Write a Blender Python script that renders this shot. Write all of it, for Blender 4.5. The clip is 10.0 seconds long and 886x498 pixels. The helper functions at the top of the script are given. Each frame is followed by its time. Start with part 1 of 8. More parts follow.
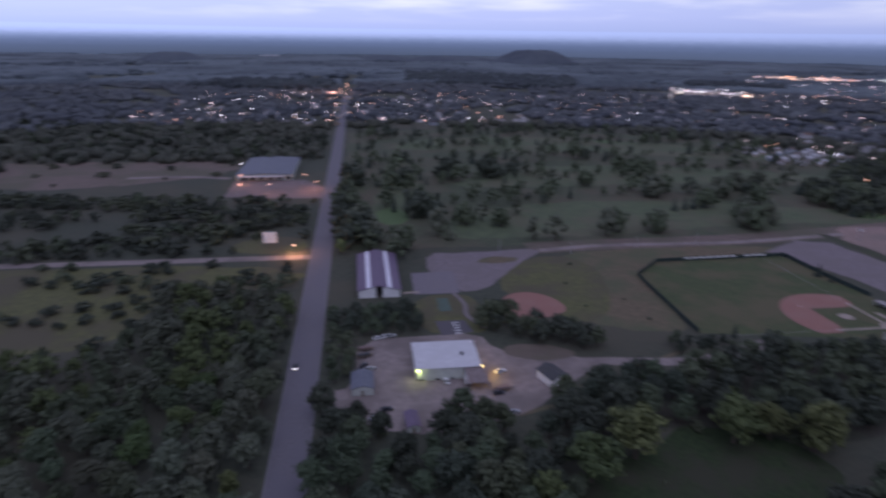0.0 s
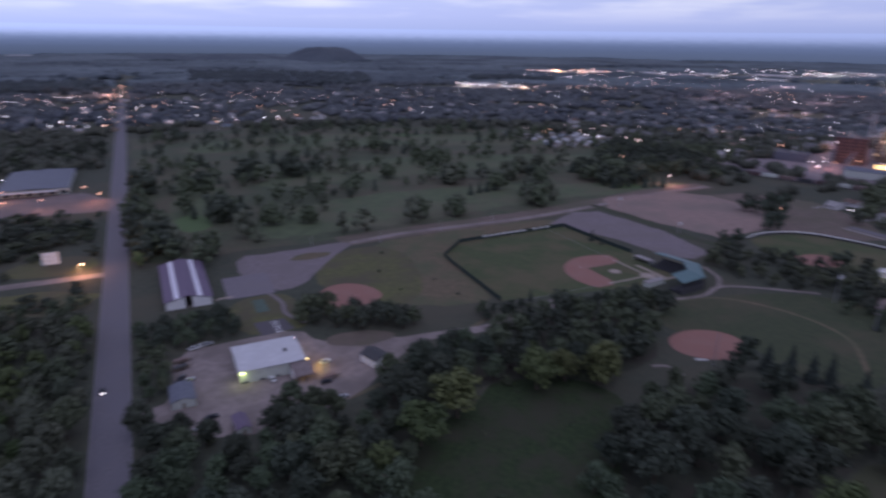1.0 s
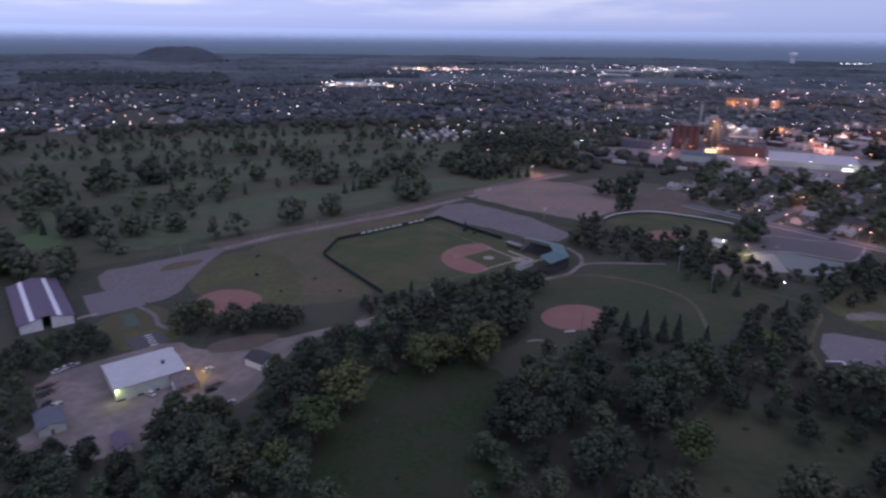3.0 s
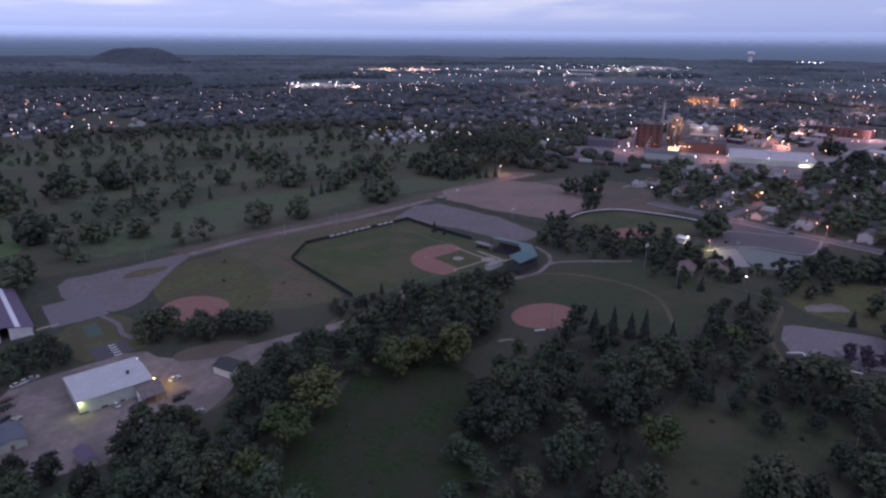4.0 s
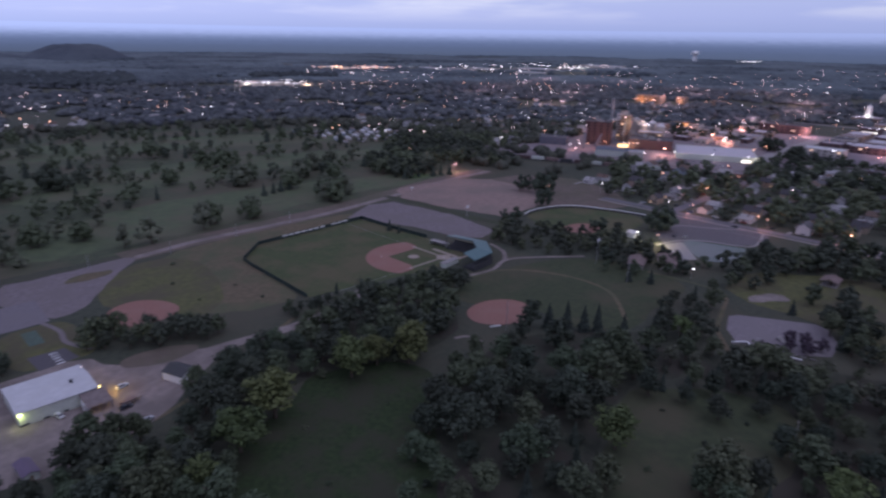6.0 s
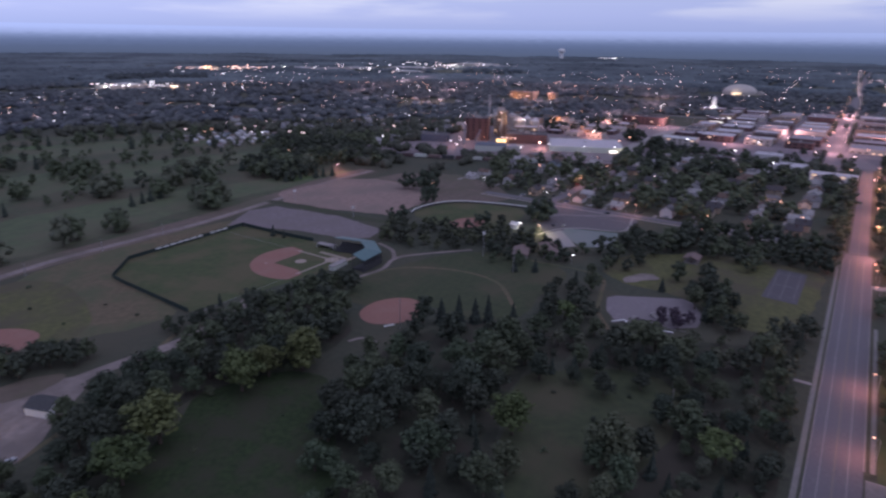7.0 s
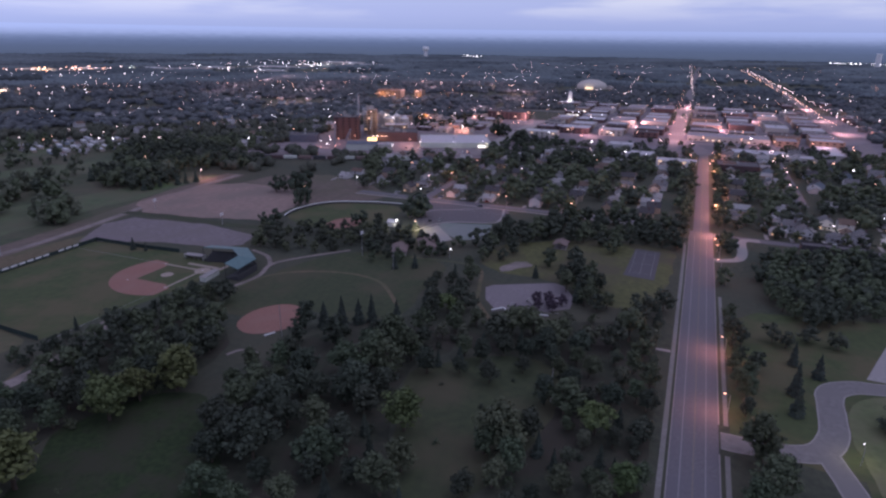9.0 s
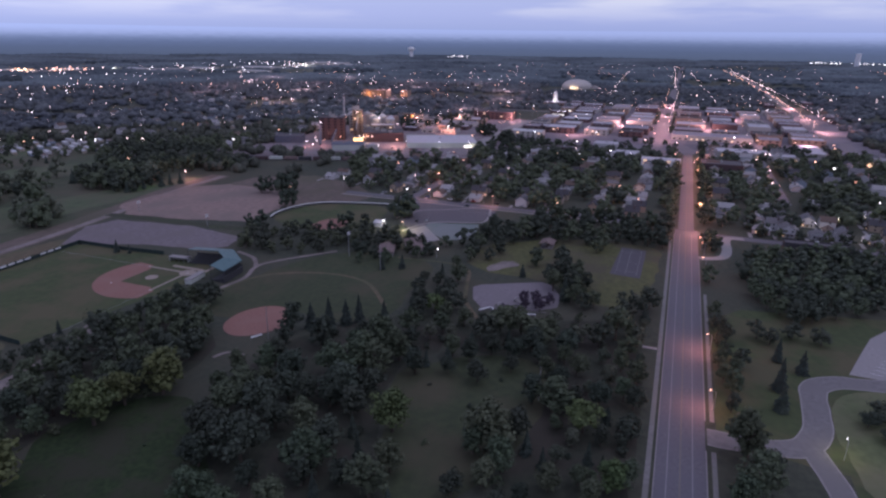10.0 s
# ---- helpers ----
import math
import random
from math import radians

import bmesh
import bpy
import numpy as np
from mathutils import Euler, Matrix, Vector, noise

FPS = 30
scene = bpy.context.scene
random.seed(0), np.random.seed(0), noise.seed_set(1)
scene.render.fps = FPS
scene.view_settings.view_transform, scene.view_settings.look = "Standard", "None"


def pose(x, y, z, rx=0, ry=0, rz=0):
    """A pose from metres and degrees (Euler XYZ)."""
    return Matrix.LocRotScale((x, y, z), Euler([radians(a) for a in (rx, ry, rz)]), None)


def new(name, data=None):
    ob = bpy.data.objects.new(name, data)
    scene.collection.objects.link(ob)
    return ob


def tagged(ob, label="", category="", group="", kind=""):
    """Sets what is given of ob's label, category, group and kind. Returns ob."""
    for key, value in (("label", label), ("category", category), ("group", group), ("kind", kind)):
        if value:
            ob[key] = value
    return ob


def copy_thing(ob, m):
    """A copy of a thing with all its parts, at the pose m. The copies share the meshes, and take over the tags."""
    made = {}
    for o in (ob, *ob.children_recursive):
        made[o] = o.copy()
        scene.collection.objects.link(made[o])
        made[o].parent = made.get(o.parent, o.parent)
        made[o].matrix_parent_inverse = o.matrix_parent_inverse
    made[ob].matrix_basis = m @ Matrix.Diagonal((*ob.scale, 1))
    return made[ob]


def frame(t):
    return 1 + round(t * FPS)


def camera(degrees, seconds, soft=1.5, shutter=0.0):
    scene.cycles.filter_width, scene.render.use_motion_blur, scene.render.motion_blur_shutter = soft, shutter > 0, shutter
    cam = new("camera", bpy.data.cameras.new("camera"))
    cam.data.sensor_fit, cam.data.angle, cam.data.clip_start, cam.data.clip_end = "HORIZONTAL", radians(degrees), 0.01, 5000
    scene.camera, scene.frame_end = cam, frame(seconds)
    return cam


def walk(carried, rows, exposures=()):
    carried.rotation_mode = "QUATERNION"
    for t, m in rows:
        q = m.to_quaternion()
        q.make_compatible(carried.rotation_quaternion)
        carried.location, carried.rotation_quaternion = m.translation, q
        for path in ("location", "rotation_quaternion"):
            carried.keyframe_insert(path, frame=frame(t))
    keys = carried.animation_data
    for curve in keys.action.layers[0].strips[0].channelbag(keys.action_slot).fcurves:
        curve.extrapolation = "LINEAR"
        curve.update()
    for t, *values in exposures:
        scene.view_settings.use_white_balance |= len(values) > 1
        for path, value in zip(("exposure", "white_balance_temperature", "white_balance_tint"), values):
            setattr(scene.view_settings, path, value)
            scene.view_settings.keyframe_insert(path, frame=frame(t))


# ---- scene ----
cam = camera(71.22, 10.0, soft=2.4, shutter=0.8)
# seconds, place, heading, tilt, lean
PATH = [
    (0.0, 6.43, 14.74, 125.72, -7.96, -18.75, 0.84),
    (0.5, 5.31, 9.76, 125.74, -17.00, -18.74, 0.76),
    (1.0, 3.34, 5.33, 125.84, -26.24, -18.76, 0.74),
    (1.5, 0.47, 1.43, 125.76, -33.21, -18.76, 0.75),
    (2.0, -1.10, -0.41, 125.90, -34.45, -18.75, 0.71),
    (2.5, -1.20, -0.50, 125.91, -35.72, -18.75, 0.67),
    (3.0, -1.28, -0.63, 125.95, -38.20, -18.75, 0.61),
    (3.2, -1.23, -0.69, 126.18, -39.38, -18.80, 0.58),
    (4.5, -0.98, -0.75, 126.63, -41.38, -18.68, 0.42),
    (5.0, -0.86, -0.80, 126.66, -41.77, -18.69, 0.42),
    (5.2, -0.80, -0.84, 126.63, -41.90, -18.71, 0.46),
    (6.3, -0.29, -1.13, 126.37, -48.39, -18.82, 0.86),
    (6.5, -0.06, -0.98, 126.27, -50.88, -18.79, 0.80),
    (7.0, 0.12, -0.60, 126.24, -56.26, -18.79, 0.71),
    (7.5, 0.12, -0.38, 126.17, -58.56, -18.78, 0.70),
    (8.0, -0.04, -0.58, 126.08, -62.13, -18.79, 0.67),
    (8.5, -0.10, -0.34, 126.09, -66.43, -18.79, 0.66),
    (9.0, -0.05, -0.08, 126.08, -68.15, -18.80, 0.69),
    (9.5, -0.00, 0.01, 126.03, -69.05, -18.79, 0.66),
    (10.0, -0.00, -0.00, 126.00, -69.42, -18.77, 0.65),
]
walk(cam, [(t, pose(x, y, z, 90 + tilt, 0, head) @ pose(0, 0, 0, 0, 0, lean)) for t, x, y, z, head, tilt, lean in PATH])

# ---- sky and light ----
world = bpy.data.worlds.new("dusk_sky")
scene.world = world
world.use_nodes = True
wn, wl = world.node_tree.nodes, world.node_tree.links
wn.clear()
w_out = wn.new("ShaderNodeOutputWorld")
w_bg = wn.new("ShaderNodeBackground")
w_sky = wn.new("ShaderNodeTexSky")
w_sky.sky_type = "NISHITA"
w_sky.sun_disc = False
w_sky.sun_elevation = radians(3.0)
w_sky.sun_rotation = radians(200.0)
w_gain = wn.new("ShaderNodeVectorMath")
w_gain.operation = "SCALE"
w_gain.inputs["Scale"].default_value = 0.10
wl.new(w_sky.outputs[0], w_gain.inputs[0])
# overcast layer: bluish near the skyline, paler bands of cloud higher up
w_tc = wn.new("ShaderNodeTexCoord")
w_sep = wn.new("ShaderNodeSeparateXYZ")
wl.new(w_tc.outputs["Generated"], w_sep.inputs[0])
w_ramp = wn.new("ShaderNodeValToRGB")
w_ramp.color_ramp.elements[0].position = 0.0
w_ramp.color_ramp.elements[0].color = (0.34, 0.42, 0.78, 1)
w_ramp.color_ramp.elements[1].position = 1.0
w_ramp.color_ramp.elements[1].color = (0.245, 0.270, 0.54, 1)
for p_, c_ in ((0.012, (0.47, 0.57, 1.04)), (0.035, (0.55, 0.64, 1.14)), (0.07, (0.60, 0.69, 1.16)), (0.14, (0.22, 0.25, 0.50)), (0.40, (0.19, 0.212, 0.44))):
    el_ = w_ramp.color_ramp.elements.new(p_)
    el_.color = (*c_, 1)
wl.new(w_sep.outputs[2], w_ramp.inputs[0])
w_map = wn.new("ShaderNodeMapping")
w_map.inputs["Scale"].default_value = (3.0, 3.0, 26.0)
wl.new(w_tc.outputs["Generated"], w_map.inputs[0])
w_noise = wn.new("ShaderNodeTexNoise")
w_noise.inputs["Scale"].default_value = 1.6
w_noise.inputs["Detail"].default_value = 5.0
wl.new(w_map.outputs[0], w_noise.inputs[0])
w_cl = wn.new("ShaderNodeValToRGB")
w_cl.color_ramp.elements[0].position = 0.46
w_cl.color_ramp.elements[0].color = (0, 0, 0, 1)
w_cl.color_ramp.elements[1].position = 0.66
w_cl.color_ramp.elements[1].color = (1, 1, 1, 1)
wl.new(w_noise.outputs[0], w_cl.inputs[0])
w_low = wn.new("ShaderNodeMapRange")
w_low.inputs["From Min"].default_value = 0.02
w_low.inputs["From Max"].default_value = 0.06
wl.new(w_sep.outputs[2], w_low.inputs[0])
w_mul = wn.new("ShaderNodeMath")
w_mul.operation = "MULTIPLY"
wl.new(w_cl.outputs[0], w_mul.inputs[0])
wl.new(w_low.outputs[0], w_mul.inputs[1])
w_mix = wn.new("ShaderNodeMixRGB")
w_mix.inputs[2].default_value = (0.96, 1.0, 1.30, 1)
wl.new(w_mul.outputs[0], w_mix.inputs[0])
wl.new(w_ramp.outputs[0], w_mix.inputs[1])
w_add = wn.new("ShaderNodeMixRGB")
w_add.inputs[0].default_value = 0.12
wl.new(w_mix.outputs[0], w_add.inputs[1])
wl.new(w_gain.outputs[0], w_add.inputs[2])
# the western sky, after sunset, is the brighter one
w_east = wn.new("ShaderNodeMapRange")
w_east.inputs["From Min"].default_value = -0.6
w_east.inputs["From Max"].default_value = 1.0
w_east.inputs["To Min"].default_value = 1.22
w_east.inputs["To Max"].default_value = 0.80
wl.new(w_sep.outputs[0], w_east.inputs[0])
w_dim = wn.new("ShaderNodeVectorMath")
w_dim.operation = "SCALE"
wl.new(w_add.outputs[0], w_dim.inputs[0])
wl.new(w_east.outputs[0], w_dim.inputs["Scale"])
wl.new(w_dim.outputs[0], w_bg.inputs[0])
w_bg.inputs[1].default_value = 1.0
wl.new(w_bg.outputs[0], w_out.inputs[0])

sun = new("sun", bpy.data.lights.new("sun", "SUN"))
sun.data.energy = 0.52
sun.data.angle = radians(55)
sun.data.color = (0.74, 0.76, 1.0)
sun.matrix_basis = pose(0, 0, 400, 26, 0, 200 - 180)

# ---- materials ----


def surface(name, color, color2=None, scale=1.0, rough=0.9, bump=0.3, metal=0.0, big=None, bigscale=0.02, island=0.0, detail=4.0):
    """Two colours mixed by a fine grain, over a second, broad mottling; both at world size."""
    m = bpy.data.materials.new(name)
    m.use_nodes = True
    n, l = m.node_tree.nodes, m.node_tree.links
    b = n["Principled BSDF"]
    b.inputs["Roughness"].default_value = rough
    b.inputs["Metallic"].default_value = metal
    b.inputs["Specular IOR Level"].default_value = 0.25
    color2 = color2 or tuple(c * 0.6 for c in color)
    geo = n.new("ShaderNodeNewGeometry")
    fine = n.new("ShaderNodeTexNoise")
    fine.inputs["Scale"].default_value = scale
    fine.inputs["Detail"].default_value = detail
    l.new(geo.outputs["Position"], fine.inputs[0])
    ramp = n.new("ShaderNodeValToRGB")
    ramp.color_ramp.elements[0].position = 0.32
    ramp.color_ramp.elements[1].position = 0.68
    ramp.color_ramp.elements[0].color = (*color2, 1)
    ramp.color_ramp.elements[1].color = (*color, 1)
    l.new(fine.outputs[0], ramp.inputs[0])
    out = ramp.outputs[0]
    if big:
        broad = n.new("ShaderNodeTexNoise")
        broad.inputs["Scale"].default_value = bigscale
        broad.inputs["Detail"].default_value = 6.0
        broad.inputs["Roughness"].default_value = 0.6
        l.new(geo.outputs["Position"], broad.inputs[0])
        r2 = n.new("ShaderNodeValToRGB")
        r2.color_ramp.elements[0].position = 0.44
        r2.color_ramp.elements[1].position = 0.60
        l.new(broad.outputs[0], r2.inputs[0])
        mx = n.new("ShaderNodeMixRGB")
        mx.inputs[2].default_value = (*big, 1)
        l.new(r2.outputs[0], mx.inputs[0])
        l.new(out, mx.inputs[1])
        out = mx.outputs[0]
    if island:
        hsv = n.new("ShaderNodeHueSaturation")
        rng = n.new("ShaderNodeMapRange")
        rng.inputs["To Min"].default_value = 1 - island
        rng.inputs["To Max"].default_value = 1 + island
        l.new(geo.outputs["Random Per Island"], rng.inputs[0])
        l.new(rng.outputs[0], hsv.inputs["Value"])
        l.new(out, hsv.inputs["Color"])
        out = hsv.outputs[0]
    l.new(out, b.inputs["Base Color"])
    if bump:
        bp = n.new("ShaderNodeBump")
        bp.inputs["Strength"].default_value = bump
        bp.inputs["Distance"].default_value = 0.2
        l.new(fine.outputs[0], bp.inputs["Height"])
        l.new(bp.outputs[0], b.inputs["Normal"])
    return m


def leafy(name, light, dark, both=0.16):
    """Leaves: a tint for each clump and a tint for each tree."""
    m = surface(name, light, dark, scale=0.5, rough=0.75, bump=0.0, island=both)
    n, l = m.node_tree.nodes, m.node_tree.links
    b = n["Principled BSDF"]
    src = b.inputs["Base Color"].links[0].from_socket
    info = n.new("ShaderNodeObjectInfo")
    hsv = n.new("ShaderNodeHueSaturation")
    rng = n.new("ShaderNodeMapRange")
    rng.inputs["To Min"].default_value = 0.76
    rng.inputs["To Max"].default_value = 1.16
    l.new(info.outputs["Random"], rng.inputs[0])
    l.new(rng.outputs[0], hsv.inputs["Value"])
    hue = n.new("ShaderNodeMapRange")
    hue.inputs["To Min"].default_value = 0.465
    hue.inputs["To Max"].default_value = 0.535
    scr = n.new("ShaderNodeMath")
    scr.operation = "MULTIPLY"
    scr.inputs[1].default_value = 37.0
    frc = n.new("ShaderNodeMath")
    frc.operation = "FRACT"
    l.new(info.outputs["Random"], scr.inputs[0])
    l.new(scr.outputs[0], frc.inputs[0])
    l.new(frc.outputs[0], hue.inputs[0])
    l.new(hue.outputs[0], hsv.inputs["Hue"])
    l.new(src, hsv.inputs["Color"])
    l.new(hsv.outputs[0], b.inputs["Base Color"])
    thin = n.new("ShaderNodeBsdfTranslucent")
    l.new(hsv.outputs[0], thin.inputs["Color"])
    both_ = n.new("ShaderNodeMixShader")
    both_.inputs[0].default_value = 0.15
    l.new(b.outputs[0], both_.inputs[1])
    l.new(thin.outputs[0], both_.inputs[2])
    l.new(both_.outputs[0], n["Material Output"].inputs["Surface"])
    return m


def glow(name, color, strength):
    m = bpy.data.materials.new(name)
    m.use_nodes = True
    b = m.node_tree.nodes["Principled BSDF"]
    b.inputs["Base Color"].default_value = (0.8, 0.8, 0.8, 1)
    b.inputs["Emission Color"].default_value = (*color, 1)
    b.inputs["Emission Strength"].default_value = strength
    m.cycles.emission_sampling = "NONE"
    return m


M_GROUND = surface("rough_grass", (0.062, 0.067, 0.048), (0.038, 0.043, 0.033), scale=0.35, big=(0.066, 0.062, 0.045), bigscale=0.012, bump=0.5)
M_MEADOW = surface("dark_meadow_grass", (0.031, 0.048, 0.018), (0.018, 0.028, 0.012), scale=0.5, big=(0.036, 0.037, 0.023), bigscale=0.06, bump=0.4, detail=8)
M_LAWN = surface("mown_grass", (0.066, 0.081, 0.036), (0.050, 0.061, 0.029), scale=0.25, big=(0.090, 0.080, 0.046), bigscale=0.035, bump=0.3)
M_LOOPLAWN = surface("bright_mown_grass", (0.115, 0.130, 0.066), (0.084, 0.098, 0.050), scale=0.3, big=(0.135, 0.128, 0.078), bigscale=0.03, bump=0.4, detail=8)
M_FAIRWAY = surface("fairway_grass", (0.090, 0.110, 0.060), (0.066, 0.082, 0.048), scale=0.12, big=(0.094, 0.092, 0.060), bigscale=0.018, bump=0.3)
M_GREEN = surface("putting_green_grass", (0.090, 0.135, 0.058), (0.075, 0.11, 0.050), scale=0.3, bump=0.1)
M_DRY = surface("dry_grass", (0.136, 0.102, 0.068), (0.092, 0.077, 0.050), scale=0.3, big=(0.078, 0.084, 0.048), bigscale=0.03, bump=0.4)
M_GRAVEL = surface("gravel", (0.250, 0.205, 0.198), (0.180, 0.147, 0.142), scale=0.35, big=(0.150, 0.124, 0.118), bigscale=0.045, bump=0.2, detail=8)
M_BROWN = surface("bare_soil", (0.265, 0.185, 0.168), (0.195, 0.138, 0.125), scale=0.25, big=(0.185, 0.142, 0.128), bigscale=0.022, bump=0.5, detail=8)
M_CLAY = surface("infield_clay", (0.265, 0.132, 0.112), (0.21, 0.108, 0.092), scale=0.8, big=(0.24, 0.13, 0.112), bigscale=0.08, bump=0.2)
M_SAND = surface("pale_dirt", (0.34, 0.275, 0.24), (0.25, 0.20, 0.175), scale=1.0, bump=0.2)
M_ASPHALT = surface("worn_asphalt", (0.145, 0.132, 0.150), (0.110, 0.100, 0.116), scale=0.9, big=(0.124, 0.114, 0.134), bigscale=0.08, bump=0.15, rough=0.8, detail=8)
M_LOT = surface("old_lot_asphalt", (0.215, 0.184, 0.202), (0.155, 0.132, 0.146), scale=0.5, big=(0.18, 0.155, 0.168), bigscale=0.06, bump=0.2, detail=8)
M_DARKROAD = surface("dark_asphalt", (0.10, 0.092, 0.105), (0.075, 0.068, 0.08), scale=0.9, big=(0.09, 0.08, 0.092), bigscale=0.05, bump=0.15)
M_CONCRETE = surface("concrete", (0.30, 0.272, 0.278), (0.235, 0.212, 0.218), scale=0.7, big=(0.262, 0.238, 0.242), bigscale=0.1, bump=0.1)
M_PAINT = surface("road_paint", (0.34, 0.325, 0.345), (0.20, 0.19, 0.205), scale=2.0, bump=0.0)
M_YELLOW = surface("yellow_road_paint", (0.22, 0.185, 0.14), (0.19, 0.165, 0.14), scale=2.0, bump=0.0)
M_WHITE = surface("white_board", (0.78, 0.77, 0.78), (0.66, 0.65, 0.67), scale=0.8, bump=0.05)
M_BARK = surface("bark", (0.115, 0.092, 0.075), (0.065, 0.052, 0.043), scale=3.0, bump=0.4)
M_LEAF_DARK = leafy("dark_leaves", (0.065, 0.079, 0.056), (0.045, 0.055, 0.041))
M_LEAF_MID = leafy("green_leaves", (0.096, 0.118, 0.070), (0.066, 0.082, 0.052))
M_LEAF_LIGHT = leafy("yellow_green_leaves", (0.112, 0.140, 0.056), (0.070, 0.090, 0.040))
M_LEAF_GREY = leafy("grey_green_leaves", (0.118, 0.130, 0.090), (0.078, 0.088, 0.063))
M_LEAF_PURPLE = leafy("purple_leaves", (0.125, 0.092, 0.120), (0.078, 0.056, 0.076))
M_NEEDLE = leafy("dark_needles", (0.048, 0.062, 0.048), (0.034, 0.045, 0.036))
# far foliage colours carry the evening haze as a blue-grey tint
M_HAZEWOOD = surface("distant_woods", (0.128, 0.150, 0.166), (0.086, 0.104, 0.120), scale=0.02, rough=0.9, bump=0.0, big=(0.052, 0.064, 0.076), bigscale=0.0022)
M_HAZELEAF = surface("hazy_foliage", (0.122, 0.130, 0.138), (0.084, 0.090, 0.098), scale=0.05, rough=0.9, bump=0.0, big=(0.076, 0.084, 0.098), bigscale=0.006, island=0.2)
M_TOWNLEAF = surface("town_foliage", (0.084, 0.088, 0.068), (0.056, 0.060, 0.048), scale=0.08, rough=0.9, bump=0.0, island=0.16)
M_STEEL = surface("galvanised_steel", (0.42, 0.42, 0.44), (0.34, 0.34, 0.36), scale=2.0, rough=0.5, metal=0.6, bump=0.05)
M_DARKSTEEL = surface("dark_steel", (0.06, 0.06, 0.065), (0.04, 0.04, 0.045), scale=2.0, rough=0.6, bump=0.05)
M_GLASSDARK = surface("dark_window_glass", (0.025, 0.027, 0.035), (0.018, 0.02, 0.025), scale=1.0, rough=0.12, bump=0.0)
M_LAMP_WARM = glow("sodium_lamp", (1.0, 0.45, 0.28), 5.5)
M_LAMP_WHITE = glow("white_lamp", (1.0, 0.92, 1.0), 8.0)
M_LAMP_PALE = glow("pale_sodium_lamp", (1.0, 0.68, 0.68), 7.0)
M_LAMP_GREEN = glow("greenish_flood_lamp", (0.90, 1.0, 0.36), 6.0)
M_LAMP_YELLOW = glow("yellow_flood_lamp", (1.0, 0.72, 0.22), 8.0)
M_WIN_LIT = glow("lit_window", (1.0, 0.55, 0.25), 1.1)
M_DOCKLIT = glow("lit_dock_bay", (1.0, 0.62, 0.22), 2.4)
M_WIN_COOL = glow("lit_shop_window", (1.0, 0.92, 0.85), 2.0)

# ---- builders ----


def add_box(bm, x0, x1, y0, y1, z0, z1):
    v = [bm.verts.new(p) for p in ((x0, y0, z0), (x1, y0, z0), (x1, y1, z0), (x0, y1, z0), (x0, y0, z1), (x1, y0, z1), (x1, y1, z1), (x0, y1, z1))]
    for f in ((3, 2, 1, 0), (4, 5, 6, 7), (0, 1, 5, 4), (1, 2, 6, 5), (2, 3, 7, 6), (3, 0, 4, 7)):
        bm.faces.new([v[i] for i in f])
    return v


def add_prism(bm, outline, z0, z1):
    """An upright prism over a closed outline, counter-clockwise."""
    lo = [bm.verts.new((x, y, z0)) for x, y in outline]
    hi = [bm.verts.new((x, y, z1)) for x, y in outline]
    n = len(outline)
    bm.faces.new(hi)
    bm.faces.new(lo[::-1])
    for i in range(n):
        j = (i + 1) % n
        bm.faces.new((lo[i], lo[j], hi[j], hi[i]))


def add_tube(bm, x, y, z0, z1, r0, r1, n=12, cap=True):
    lo = [bm.verts.new((x + r0 * math.cos(2 * math.pi * i / n), y + r0 * math.sin(2 * math.pi * i / n), z0)) for i in range(n)]
    hi = [bm.verts.new((x + r1 * math.cos(2 * math.pi * i / n), y + r1 * math.sin(2 * math.pi * i / n), z1)) for i in range(n)]
    for i in range(n):
        j = (i + 1) % n
        bm.faces.new((lo[i], lo[j], hi[j], hi[i]))
    if cap:
        bm.faces.new(hi)
        bm.faces.new(lo[::-1])


def add_beam(bm, a, b, r, n=6):
    """A round bar from a to b."""
    a, b = Vector(a), Vector(b)
    m = (b - a).to_track_quat("Z", "Y").to_matrix()
    ring = [m @ Vector((r * math.cos(2 * math.pi * i / n), r * math.sin(2 * math.pi * i / n), 0)) for i in range(n)]
    lo = [bm.verts.new(a + p) for p in ring]
    hi = [bm.verts.new(b + p) for p in ring]
    for i in range(n):
        j = (i + 1) % n
        bm.faces.new((lo[i], lo[j], hi[j], hi[i]))
    bm.faces.new(hi)
    bm.faces.new(lo[::-1])


def add_gable(bm, x0, x1, y0, y1, z0, rise, over=0.4, thick=0.22, along="y"):
    """A pitched roof of two slabs over the rectangle, its ridge along one axis."""
    swap = along == "x"
    if swap:
        x0, x1, y0, y1 = y0, y1, x0, x1
    mid = (x0 + x1) / 2
    s = rise / (mid - x0)
    prof = [(x0 - over, z0 - over * s), (mid, z0 + rise), (x1 + over, z0 - over * s), (x1 + over, z0 - over * s + thick), (mid, z0 + rise + thick), (x0 - over, z0 - over * s + thick)]
    ends = []
    for y in (y0 - over, y1 + over):
        ends.append([bm.verts.new((y, x, z) if swap else (x, y, z)) for x, z in prof])
    a, b = ends
    for i in range(6):
        j = (i + 1) % 6
        bm.faces.new((a[i], a[j], b[j], b[i]))
    bm.faces.new((a[0], a[5], a[4], a[1]))
    bm.faces.new((a[1], a[4], a[3], a[2]))
    bm.faces.new((b[1], b[4], b[5], b[0]))
    bm.faces.new((b[2], b[3], b[4], b[1]))


